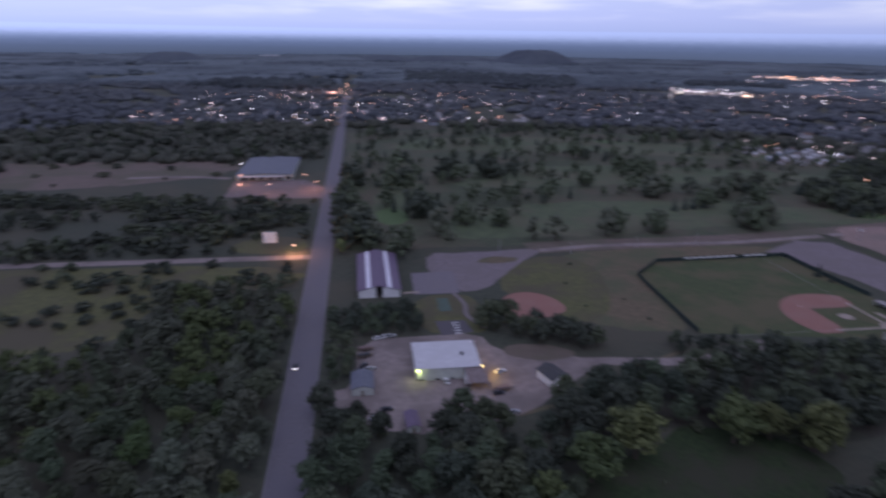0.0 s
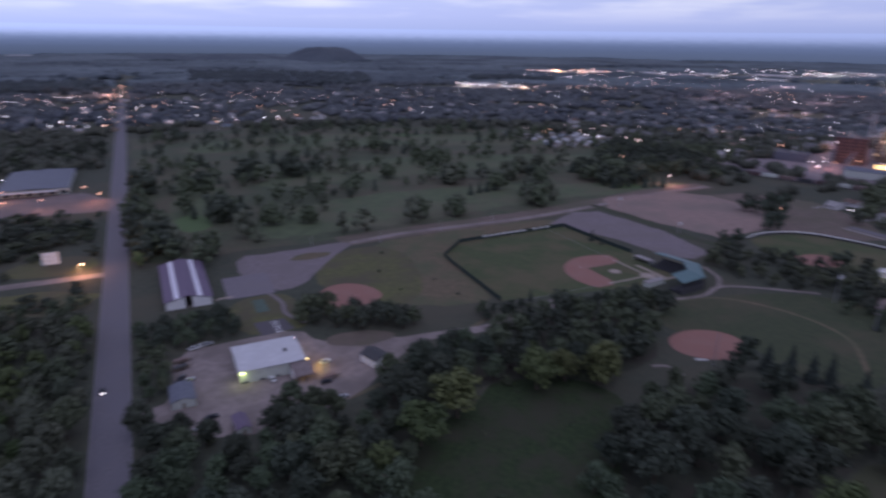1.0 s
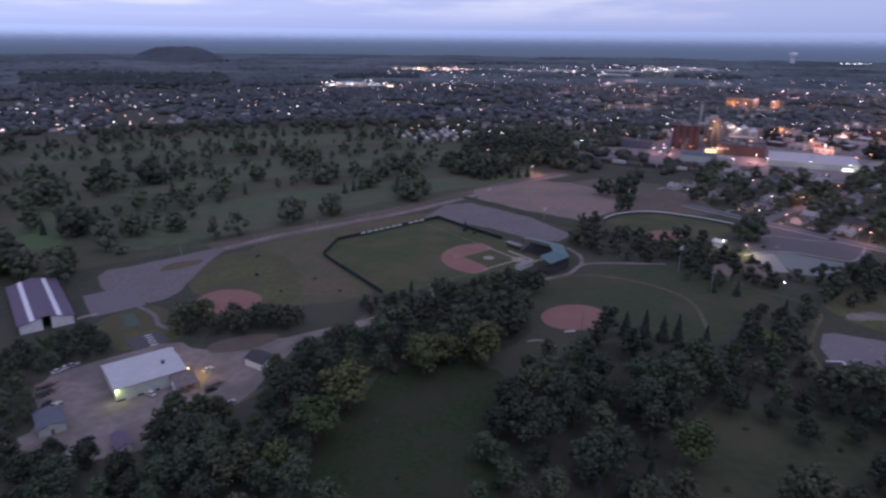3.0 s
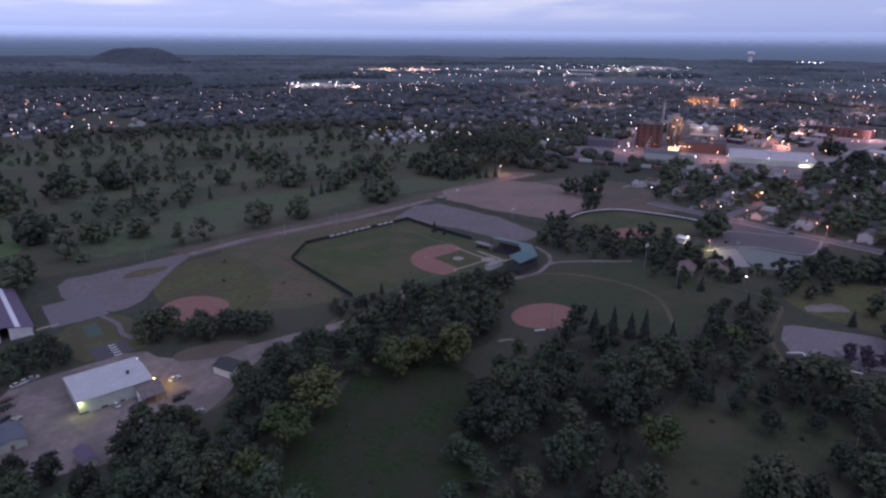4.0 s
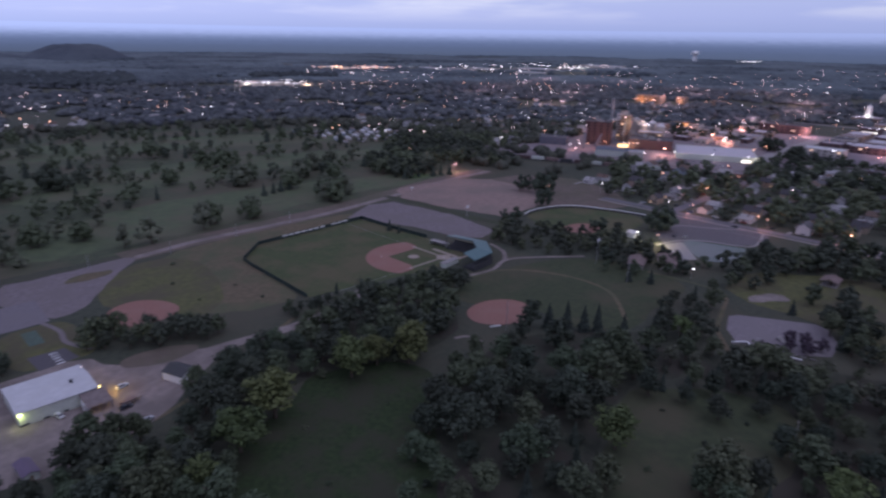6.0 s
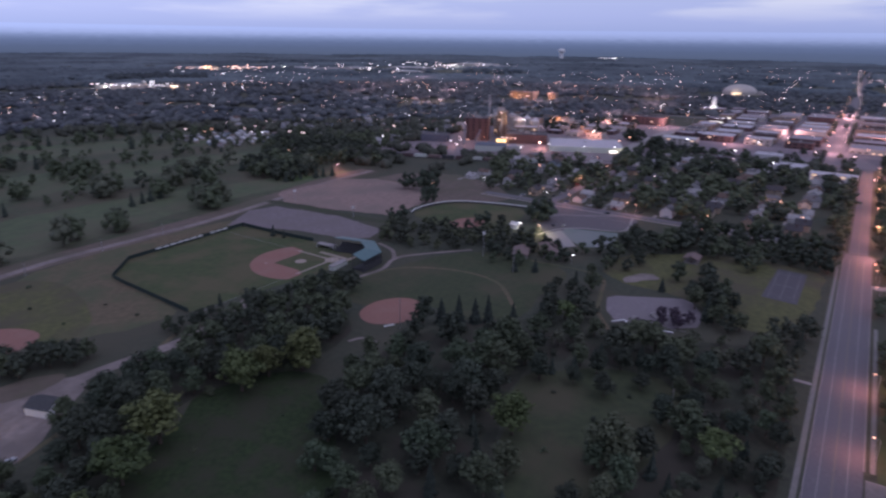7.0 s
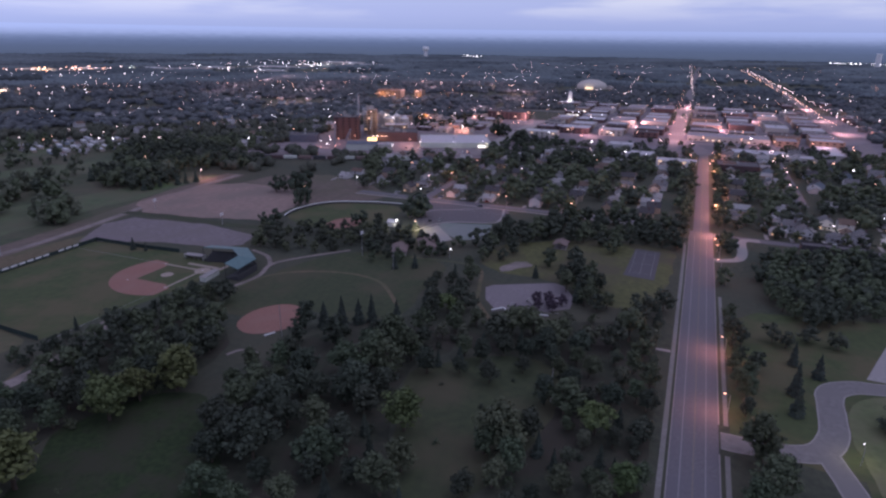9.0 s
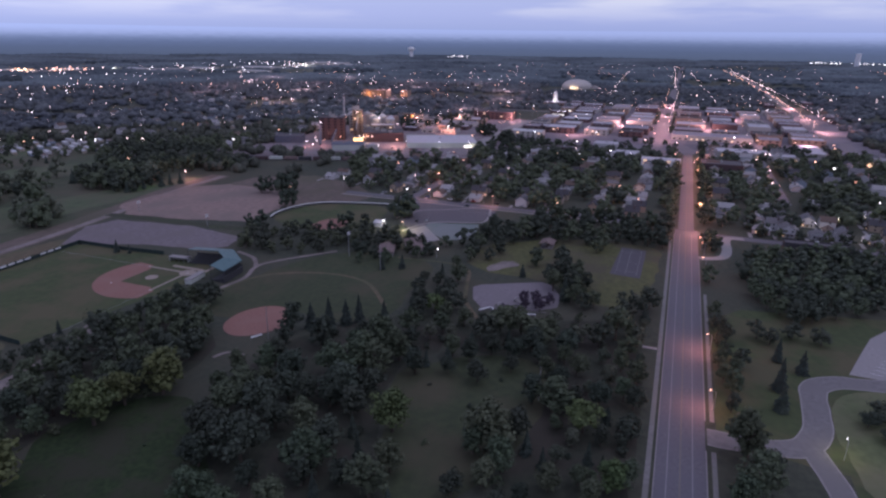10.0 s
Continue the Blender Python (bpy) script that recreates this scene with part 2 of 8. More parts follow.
def add_gable_body(bm, x0, x1, y0, y1, z0, z1, rise, along="y"):
    """Walls with two gable ends."""
    swap = along == "x"
    if swap:
        x0, x1, y0, y1 = y0, y1, x0, x1
    mid = (x0 + x1) / 2
    prof = [(x0, z0), (x1, z0), (x1, z1), (mid, z1 + rise), (x0, z1)]
    a = [bm.verts.new((y0, x, z) if swap else (x, y0, z)) for x, z in prof]
    b = [bm.verts.new((y1, x, z) if swap else (x, y1, z)) for x, z in prof]
    for i in range(5):
        j = (i + 1) % 5
        bm.faces.new((a[i], a[j], b[j], b[i]))
    bm.faces.new(a[::-1])
    bm.faces.new(b)


def part(name, bm, material, parent, label=""):
    """Links a bmesh as one mesh object under a thing or a part."""
    bmesh.ops.recalc_face_normals(bm, faces=bm.faces[:])
    me = bpy.data.meshes.new(name)
    bm.to_mesh(me)
    bm.free()
    me.materials.append(material)
    ob = new(name, me)
    ob.parent = parent
    if label:
        ob["label"] = label
    return ob


def box_part(name, dims, material, parent, label=""):
    bm = bmesh.new()
    add_box(bm, *dims)
    return part(name, bm, material, parent, label)


def thing(name, x, y, z=0.0, rz=0.0, label="", category="", group="", kind=""):
    ob = new(name)
    ob.matrix_basis = pose(x, y, z, 0, 0, rz)
    return tagged(ob, label, category, group, kind)


def raw_mesh(name, verts, faces, material):
    me = bpy.data.meshes.new(name)
    me.from_pydata([tuple(v) for v in verts], [], [tuple(f) for f in faces])
    me.materials.append(material)
    me.update()
    return me


def inside(px, py, poly):
    """Which of the points lie in the polygon."""
    px, py = np.asarray(px, float), np.asarray(py, float)
    hit = np.zeros(px.shape, bool)
    n = len(poly)
    for i in range(n):
        (ax, ay), (bx, by) = poly[i], poly[(i + 1) % n]
        cross = (ay > py) != (by > py)
        with np.errstate(divide="ignore", invalid="ignore"):
            hit ^= cross & (px < (bx - ax) * (py - ay) / ((by - ay) or 1e-9) + ax)
    return hit


def sheet(name, pts, z, material, label, category="ground", wobble=0.6, soft=2, step=5.0, deep=0.3):
    """A laid surface with an uneven, rounded outline, sunk into the ground by its thickness."""
    pts = [Vector((x, y, 0)) for x, y in pts]
    for _ in range(soft):
        cut = []
        for i, p in enumerate(pts):
            q = pts[(i + 1) % len(pts)]
            cut += [p * 0.75 + q * 0.25, p * 0.25 + q * 0.75]
        pts = cut
    line = []
    for i, p in enumerate(pts):
        q = pts[(i + 1) % len(pts)]
        k = max(1, int((q - p).length / step))
        for j in range(k):
            a = p.lerp(q, j / k)
            d = noise.noise_vector(a * 0.11 + Vector((0, 0, z * 50))) * wobble
            line.append((a.x + d.x, a.y + d.y))
    area = sum(line[i][0] * line[(i + 1) % len(line)][1] - line[(i + 1) % len(line)][0] * line[i][1] for i in range(len(line)))
    if area < 0:
        line = line[::-1]
    bm = bmesh.new()
    add_prism(bm, line, z - deep, z)
    return tagged(part(name, bm, material, None), label, category, kind="structure")


def strip(name, x0, x1, y0, y1, z, material, label, category="road"):
    bm = bmesh.new()
    add_box(bm, x0, x1, y0, y1, z - 0.3, z)
    return tagged(part(name, bm, material, None), label, category, kind="structure")


def ribbon(name, line, width, z, material, label, category="path", steps=6, kind="structure"):
    """A bent track of even width along a smooth line."""
    ctrl = [Vector((x, y, 0)) for x, y in line]
    pts = []
    for i in range(len(ctrl) - 1):
        p0, p1, p2, p3 = ctrl[max(i - 1, 0)], ctrl[i], ctrl[i + 1], ctrl[min(i + 2, len(ctrl) - 1)]
        for j in range(steps):
            t = j / steps
            pts.append(0.5 * (2 * p1 + (p2 - p0) * t + (2 * p0 - 5 * p1 + 4 * p2 - p3) * t * t + (3 * p1 - p0 - 3 * p2 + p3) * t ** 3))
    pts.append(ctrl[-1])
    left, right = [], []
    for i, p in enumerate(pts):
        d = (pts[min(i + 1, len(pts) - 1)] - pts[max(i - 1, 0)]).normalized()
        s = Vector((-d.y, d.x, 0)) * (width / 2) * (1 + 0.08 * noise.noise(p * 0.15))
        left.append(p + s)
        right.append(p - s)
    bm = bmesh.new()
    rows = [[bm.verts.new((q.x, q.y, h)) for q, h in ((a, z), (b, z), (b, z - 0.3), (a, z - 0.3))] for a, b in zip(left, right)]
    for a, b in zip(rows, rows[1:]):
        for i in range(4):
            bm.faces.new((a[i], a[(i + 1) % 4], b[(i + 1) % 4], b[i]))
    bm.faces.new(rows[0])
    bm.faces.new(rows[-1][::-1])
    return tagged(part(name, bm, material, None), label, category, kind=kind)


def spots(poly, gap, seed, keep=None):
    """Evenly scattered places in a polygon, no two closer than about the gap."""
    rnd = np.random.RandomState(seed)
    xs, ys = [p[0] for p in poly], [p[1] for p in poly]
    out = []
    cell = {}
    for x, y in zip(rnd.uniform(min(xs), max(xs), 9000), rnd.uniform(min(ys), max(ys), 9000)):
        k = (int(x // gap), int(y // gap))
        if any((x - a) ** 2 + (y - b) ** 2 < gap * gap for i in (-1, 0, 1) for j in (-1, 0, 1) for a, b in cell.get((k[0] + i, k[1] + j), ())):
            continue
        if not inside([x], [y], poly)[0]:
            continue
        if keep is not None and not keep(x, y):
            continue
        cell.setdefault(k, []).append((x, y))
        out.append((x, y))
    return out

# ---- ground, roads and fields ----
FAR = 4880.0


def ground_sheet():
    bm = bmesh.new()
    radii = [0, 60, 120, 180, 260, 360, 480, 640, 860, 1150, 1550, 2100, 2800, 3600, 4300, FAR]
    n = 96
    rows = []
    for r in radii[1:]:
        rows.append([bm.verts.new((r * math.cos(2 * math.pi * i / n), r * math.sin(2 * math.pi * i / n), 0.0)) for i in range(n)])
    c = bm.verts.new((0, 0, 0))
    for i in range(n):
        bm.faces.new((c, rows[0][i], rows[0][(i + 1) % n]))
    for a, b in zip(rows, rows[1:]):
        for i in range(n):
            bm.faces.new((a[i], b[i], b[(i + 1) % n], a[(i + 1) % n]))
    return tagged(part("ground", bm, M_GROUND, None), "dusky rough grassland reaching to the horizon", "ground", kind="structure")


ground_sheet()
M_DARKLOT2 = surface("works_ground", (0.235, 0.195, 0.212), (0.165, 0.136, 0.150), scale=0.1, big=(0.185, 0.152, 0.166), bigscale=0.02, bump=0.1)

# the far country's haze, painted as a glowing ring beyond everything else
haze_mat = bpy.data.materials.new("painted_evening_haze")
haze_mat.use_nodes = True
hn, hl = haze_mat.node_tree.nodes, haze_mat.node_tree.links
hn.clear()
h_out = hn.new("ShaderNodeOutputMaterial")
h_em = hn.new("ShaderNodeEmission")
h_geo = hn.new("ShaderNodeNewGeometry")
h_sep = hn.new("ShaderNodeSeparateXYZ")
hl.new(h_geo.outputs["Position"], h_sep.inputs[0])
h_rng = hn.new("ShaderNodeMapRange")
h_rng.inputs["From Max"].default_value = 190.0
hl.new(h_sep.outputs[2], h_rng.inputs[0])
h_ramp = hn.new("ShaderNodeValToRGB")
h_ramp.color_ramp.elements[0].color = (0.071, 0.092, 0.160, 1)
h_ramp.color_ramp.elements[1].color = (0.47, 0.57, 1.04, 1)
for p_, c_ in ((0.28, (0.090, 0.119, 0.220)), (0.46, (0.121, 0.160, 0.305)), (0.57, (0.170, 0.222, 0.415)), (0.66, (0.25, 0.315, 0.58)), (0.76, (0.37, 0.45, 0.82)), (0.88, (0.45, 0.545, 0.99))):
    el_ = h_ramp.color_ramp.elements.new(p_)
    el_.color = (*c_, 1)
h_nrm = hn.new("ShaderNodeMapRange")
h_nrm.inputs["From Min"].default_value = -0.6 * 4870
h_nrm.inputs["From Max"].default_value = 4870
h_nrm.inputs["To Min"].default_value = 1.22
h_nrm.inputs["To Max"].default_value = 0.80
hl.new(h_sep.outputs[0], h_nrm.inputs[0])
# low haze painted brighter towards the town, for the light above it
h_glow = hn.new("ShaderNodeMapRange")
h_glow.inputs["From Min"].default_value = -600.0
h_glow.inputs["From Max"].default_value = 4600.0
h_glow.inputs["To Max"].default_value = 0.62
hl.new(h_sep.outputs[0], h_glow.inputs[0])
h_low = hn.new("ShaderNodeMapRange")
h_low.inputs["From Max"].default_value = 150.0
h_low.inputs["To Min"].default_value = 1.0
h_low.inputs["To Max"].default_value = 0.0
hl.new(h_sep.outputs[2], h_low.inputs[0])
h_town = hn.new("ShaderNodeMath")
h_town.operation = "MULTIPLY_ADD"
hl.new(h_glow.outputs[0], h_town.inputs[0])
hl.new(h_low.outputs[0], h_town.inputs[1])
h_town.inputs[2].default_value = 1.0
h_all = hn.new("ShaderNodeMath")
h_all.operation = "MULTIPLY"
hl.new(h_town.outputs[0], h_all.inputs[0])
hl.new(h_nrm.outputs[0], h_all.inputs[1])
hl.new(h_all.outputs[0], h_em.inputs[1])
h_map = hn.new("ShaderNodeMapping")
h_map.inputs["Scale"].default_value = (0.003, 0.003, 0.06)
hl.new(h_geo.outputs["Position"], h_map.inputs[0])
h_noi = hn.new("ShaderNodeTexNoise")
h_noi.inputs["Detail"].default_value = 6.0
hl.new(h_map.outputs[0], h_noi.inputs[0])
h_bnd = hn.new("ShaderNodeMapRange")
h_bnd.inputs["From Min"].default_value = 0.3
h_bnd.inputs["From Max"].default_value = 0.7
h_bnd.inputs["To Min"].default_value = -0.03
h_bnd.inputs["To Max"].default_value = 0.03
hl.new(h_noi.outputs[0], h_bnd.inputs[0])
h_add = hn.new("ShaderNodeMath")
h_add.operation = "ADD"
hl.new(h_rng.outputs[0], h_add.inputs[0])
hl.new(h_bnd.outputs[0], h_add.inputs[1])
hl.new(h_add.outputs[0], h_ramp.inputs[0])
hl.new(h_ramp.outputs[0], h_em.inputs[0])
hl.new(h_em.outputs[0], h_out.inputs[0])
haze_mat.cycles.emission_sampling = "NONE"
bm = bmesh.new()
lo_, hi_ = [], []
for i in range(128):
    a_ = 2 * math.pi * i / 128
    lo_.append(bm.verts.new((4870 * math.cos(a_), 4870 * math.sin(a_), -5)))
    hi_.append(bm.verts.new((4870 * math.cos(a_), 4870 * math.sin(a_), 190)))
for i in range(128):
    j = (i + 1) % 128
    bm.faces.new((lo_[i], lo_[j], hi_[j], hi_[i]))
tagged(part("backdrop", bm, haze_mat, None), "blue haze painted on a glowing ring along the horizon", "backdrop", kind="structure")

strip("road", -24.0, -11.5, -120, 1480, 0.05, M_ASPHALT, "worn grey two-lane country road")
strip("road", -640, -24.2, 370.0, 378.0, 0.045, M_GRAVEL, "pale gravel side road")
strip("road", 60, 452, -21.0, -6.0, 0.05, M_ASPHALT, "wide asphalt street with worn lane lines")
strip("road", 452.2, 790, -18.6, -8.0, 0.05, M_ASPHALT, "asphalt street lined with trees")
strip("road", 905, 3600, 15, 33, 0.05, M_LOT, "long straight main street through downtown")
ribbon("road", [(785, -13.5), (830, -8), (880, 14), (910, 24)], 17, 0.047, M_LOT, "bent approach to the main street", "road")
strip("road", 560, 1020, -94, -86, 0.04, M_ASPHALT, "narrow residential street")
strip("road", 440, 449, -420, -21.4, 0.04, M_ASPHALT, "narrow residential cross street")
strip("road", 455, 463, -5.6, 262, 0.042, M_ASPHALT, "residential street with pale kerbs")
strip("road", 463.2, 640, 197, 205, 0.041, M_ASPHALT, "residential street between houses")
strip("road", 720, 1010, 226, 244, 0.041, M_CONCRETE, "pale concrete street leading downtown")
strip("road", 1040, 3100, -212, -192, 0.04, M_LOT, "busy highway strip lined with lamps")
ribbon("road", [(676, -192), (732, -189), (819, -194), (880, -200), (960, -208)], 15, 0.041, M_LOT, "pale street sweeping towards the highway", "road")
strip("road", 866, 884, -190, 14, 0.038, M_LOT, "downtown cross street")
strip("road", 1010, 1024, -180, 420, 0.039, M_LOT, "downtown cross street")
strip("road", 1160, 1174, -180, 420, 0.039, M_LOT, "downtown cross street")

bm = bmesh.new()
add_box(bm, 60, 440, -9.6, -9.4, 0.0, 0.056)
tagged(part("lane_line", bm, M_PAINT, None), "worn white edge line on the street", "road marking", kind="structure")
bm = bmesh.new()
add_box(bm, 60, 440, -17.1, -16.9, 0.0, 0.056)
tagged(part("lane_line", bm, M_PAINT, None), "worn white edge line on the street", "road marking", kind="structure")
for y_ in (-13.5, -13.2):
    bm = bmesh.new()
    add_box(bm, 60, 760, y_ - 0.06, y_ + 0.06, 0.0, 0.055)
    tagged(part("lane_line", bm, M_YELLOW, None), "faded yellow centre line", "road marking", kind="structure")
# kerbs and walks of the wide street
M_WALK = surface("worn_walk", (0.215, 0.200, 0.195), (0.155, 0.142, 0.142), scale=0.6, big=(0.175, 0.165, 0.155), bigscale=0.1, bump=0.1)
strip("kerb", 60, 440, -6.0, -5.7, 0.17, M_CONCRETE, "concrete kerb along the street", "kerb")
strip("kerb", 60, 189, -21.3, -21.0, 0.17, M_CONCRETE, "concrete kerb along the street", "kerb")
strip("kerb", 207, 392, -21.3, -21.0, 0.17, M_CONCRETE, "concrete kerb along the street", "kerb")
strip("pavement", 60, 430, -4.7, -3.0, 0.14, M_WALK, "pale concrete walk beside the street", "pavement")
strip("pavement", 60, 189, -24.2, -22.7, 0.14, M_WALK, "pale concrete walk beside the street", "pavement")
strip("pavement", 207, 330, -24.2, -22.7, 0.14, M_WALK, "pale concrete walk beside the street", "pavement")
strip("pavement", 256, 258, -2.8, 3.2, 0.13, M_CONCRETE, "short concrete spur walk", "pavement")
for y0_ in (-24.4, -11.9):
    strip("lane_line", y0_ + 0.25, y0_ + 0.37, -120, 900, 0.056, M_PAINT, "faint white edge line of the country road", "road marking")

M_TOWNPAVE = surface("mauve_town_paving", (0.165, 0.145, 0.168), (0.115, 0.100, 0.118), scale=0.12, big=(0.20, 0.172, 0.198), bigscale=0.02, bump=0.1)
strip("town_ground", 800, 1325, -240, 222, 0.02, M_TOWNPAVE, "paved downtown ground between the buildings", "pavement")
sheet("town_ground", [(600, 300), (640, 230), (760, 60), (800, 225), (1010, 225), (1040, 340), (860, 470), (610, 490)], 0.022, M_DARKLOT2, "dark paved works ground by the railway", "pavement", wobble=2, soft=0)

sheet("town_ground", [(752, -165), (800, -245), (1080, -340), (1110, -242), (960, -205)], 0.018, M_LOT, "pale paved ground beside the highway strip", "pavement", wobble=3, soft=0)
for x0_, x1_, y0_, y1_ in ((1470, 1780, 1990, 2220), (1800, 2120, 1800, 2030), (2130, 2460, 1540, 1800), (2470, 2840, 1400, 1640), (795, 968, 1445, 1596)):
    strip("town_ground", x0_, x1_, y0_, y1_, 0.03, M_CONCRETE, "wide pale parking lots round the stores on the edge of town", "parking lot")

# lots and yards
M_DRYFIELD = surface("dry_brown_field", (0.150, 0.112, 0.098), (0.110, 0.084, 0.074), scale=0.2, big=(0.095, 0.085, 0.062), bigscale=0.018, bump=0.4)
M_OLIVE = surface("olive_grass", (0.108, 0.106, 0.046), (0.070, 0.072, 0.034), scale=0.3, big=(0.080, 0.070, 0.046), bigscale=0.03, bump=0.5)
M_OLDLOT = surface("old_cracked_asphalt", (0.195, 0.162, 0.175), (0.135, 0.112, 0.122), scale=0.35, big=(0.155, 0.13, 0.135), bigscale=0.05, bump=0.3, detail=10)
M_DARKLOT = surface("grey_pad", (0.175, 0.155, 0.175), (0.14, 0.122, 0.14), scale=0.5, big=(0.16, 0.14, 0.155), bigscale=0.05, bump=0.1)
M_COURT = surface("green_court", (0.155, 0.185, 0.175), (0.125, 0.150, 0.145), scale=0.3, big=(0.175, 0.185, 0.19), bigscale=0.03, bump=0.05)
sheet("yard", [(-12, 211), (-11, 219), (3, 224), (4, 262), (30, 262), (57, 263), (62, 247), (78, 241), (98, 237), (100, 228), (82, 214), (66, 200), (44, 192), (18, 190), (2, 204)], 0.03, M_GRAVEL, "worn gravel yard round the metal warehouse", "yard", wobble=1.2, soft=1)
sheet("verge", [(63, 243), (70, 253), (92, 246), (98, 238), (80, 233)], 0.034, M_DRYFIELD, "brown weedy earth beside the warehouse", "verge", wobble=1.5)
sheet("verge", [(70, 356), (84, 366), (104, 362), (92, 350)], 0.034, M_DRY, "dry weeds growing over the lot", "verge", wobble=2.5)
ribbon("path", [(92, 233), (112, 231), (138, 228), (160, 231), (184, 240)], 6.5, 0.028, M_GRAVEL, "gravel track from the yard to the fields", "path")
sheet("lot", [(43, 336), (46, 376), (70, 372), (126, 379), (98, 350), (84, 330), (70, 312), (56, 311), (56, 336)], 0.03, M_OLDLOT, "faded asphalt parking lot beside the pole barn", "parking lot", wobble=1.2, soft=1)
sheet("lot", [(33, 310), (34, 341), (58, 342), (57, 310)], 0.035, M_DARKLOT, "grey paved pad beside the pole barn", "parking lot", wobble=0.5, soft=0)
M_PAD = surface("mossy_green_pad", (0.085, 0.125, 0.108), (0.060, 0.090, 0.078), scale=0.5, big=(0.075, 0.095, 0.075), bigscale=0.1, bump=0.1)
strip("court", 43.5, 49.5, 288, 304, 0.04, M_PAD, "small green paved pad in the grass", "court")
ribbon("path", [(27, 312), (30, 313), (36, 313)], 2.0, 0.04, M_SAND, "short pale path from the barn", "path")
ribbon("path", [(53, 312), (57, 296), (56, 282), (62, 268)], 2.2, 0.025, M_OLDLOT, "gravel link path", "path")
sheet("lawn", [(31, 264), (30, 306), (60, 310), (66, 290), (64, 268), (58, 262)], 0.014, M_OLIVE, "olive grass round the small pads", "grass", wobble=1.5)
sheet("lot", [(41, 262), (40, 277), (54, 277), (56, 264)], 0.032, M_DARKROAD, "small asphalt pad with parking marks", "parking lot", wobble=0.2, soft=0)
for i in range(5):
    strip("lane_line", 47.5, 50.5, 263.5 + i * 2.7, 264.1 + i * 2.7, 0.04, M_WHITE, "short white parking mark", "road marking")
ribbon("path", [(118, 373), (160, 379), (215, 378), (262, 378), (330, 386), (400, 398), (470, 400)], 6.0, 0.028, M_GRAVEL, "gravel track past the playing fields", "path")
ribbon("path", [(112, 378), (150, 381), (215, 382), (270, 384), (340, 393), (400, 402), (470, 404)], 21.0, 0.018, M_DRYFIELD, "dry grass verge beside the track", "verge")
sheet("lot", [(262, 357), (297, 377), (318, 370), (326, 310), (318, 262), (300, 258), (288, 268), (284, 306)], 0.03, M_OLDLOT, "old grey asphalt lot beside the ballpark", "parking lot", wobble=1.6, soft=0, step=4.0)
sheet("bare_lot", [(331, 376), (352, 404), (420, 398), (442, 372), (440, 316), (390, 281), (350, 283), (340, 320)], 0.03, M_BROWN, "bare brown dirt lot", "dirt lot", wobble=3.5, soft=0, step=4.0)
sheet("field", [(442, 376), (478, 366), (505, 322), (500, 300), (482, 262), (456, 234), (434, 236), (424, 254), (402, 276), (398, 284), (440, 314)], 0.016, M_DRYFIELD, "dry brownish grass beyond the dirt lot", "field", wobble=3.0, soft=0)
M_WEEDS = surface("bank_weeds", (0.058, 0.066, 0.036), (0.032, 0.038, 0.024), scale=0.5, big=(0.046, 0.044, 0.032), bigscale=0.08, bump=0.6, detail=8)
ribbon("verge", [(326, 388), (329, 362), (331, 320), (332, 290), (336, 268)], 7.5, 0.052, M_WEEDS, "dark weedy bank between the lots", "verge")
sheet("bare_lot", [(-300, 562), (-420, 600), (-400, 684), (-257, 692), (-118, 690), (-112, 620), (-143, 604), (-207, 574)], 0.03, M_DRYFIELD, "bare brown field beyond the brush", "field", wobble=9.0, step=8.0)
M_PARKGRASS = surface("park_grass", (0.054, 0.064, 0.033), (0.038, 0.046, 0.026), scale=0.3, big=(0.068, 0.062, 0.039), bigscale=0.022, bump=0.4, detail=8)
sheet("meadow", [(-27, 318), (-27, 366), (-300, 366), (-340, 300), (-200, 262), (-96, 262), (-94, 318)], 0.014, M_OLIVE, "olive rough grass beside the road", "grass", wobble=4.0)
sheet("meadow", [(-27, 382), (-27, 414), (-70, 416), (-76, 384)], 0.014, M_OLIVE, "mown green grass round the sign", "grass", wobble=2.0)
M_STORELOT = surface("reddish_lot", (0.160, 0.128, 0.132), (0.118, 0.096, 0.100), scale=0.4, big=(0.17, 0.13, 0.13), bigscale=0.04, bump=0.1)
sheet("lot", [(-104, 530), (-60, 522), (-24.3, 520), (-24.3, 560), (-44, 592), (-106, 592)], 0.03, M_STORELOT, "asphalt lot before the store", "parking lot", wobble=0.5, soft=0)
ribbon("driveway", [(-205, 610), (-150, 612), (-112, 602)], 8, 0.034, M_GRAVEL, "gravel drive behind the store", "driveway")

# curved driveway and lot east of the wide street
M_DRIVE = surface("grey_drive", (0.190, 0.173, 0.178), (0.145, 0.132, 0.137), scale=0.5, big=(0.165, 0.150, 0.154), bigscale=0.08, bump=0.1)
# the kerb ribbon's paler colour stands for sky reflected along the edges
for width_, z_, mat_, words_ in ((9.6, 0.044, M_CONCRETE, "kerb edge of the curving driveway, paled for sky reflection"), (8.6, 0.05, M_DRIVE, "curving grey concrete driveway")):
    ribbon("driveway", [(197.5, -21.6), (198, -36), (202, -50), (214, -57), (230, -59), (246, -61), (254, -70), (257, -84), (262, -100)], width_, z_, mat_, words_, "driveway")
    ribbon("driveway", [(206, -53), (197, -55), (184, -58), (166, -60)], width_ - 1.6, z_ - 0.002, mat_, words_, "driveway")
sheet("lawn", [(204, -26), (300, -26), (312, -36), (298, -62), (270, -66), (250, -54), (226, -52), (206, -42)], 0.018, M_LAWN, "greenish lawn beside the street", "grass", wobble=2.0)
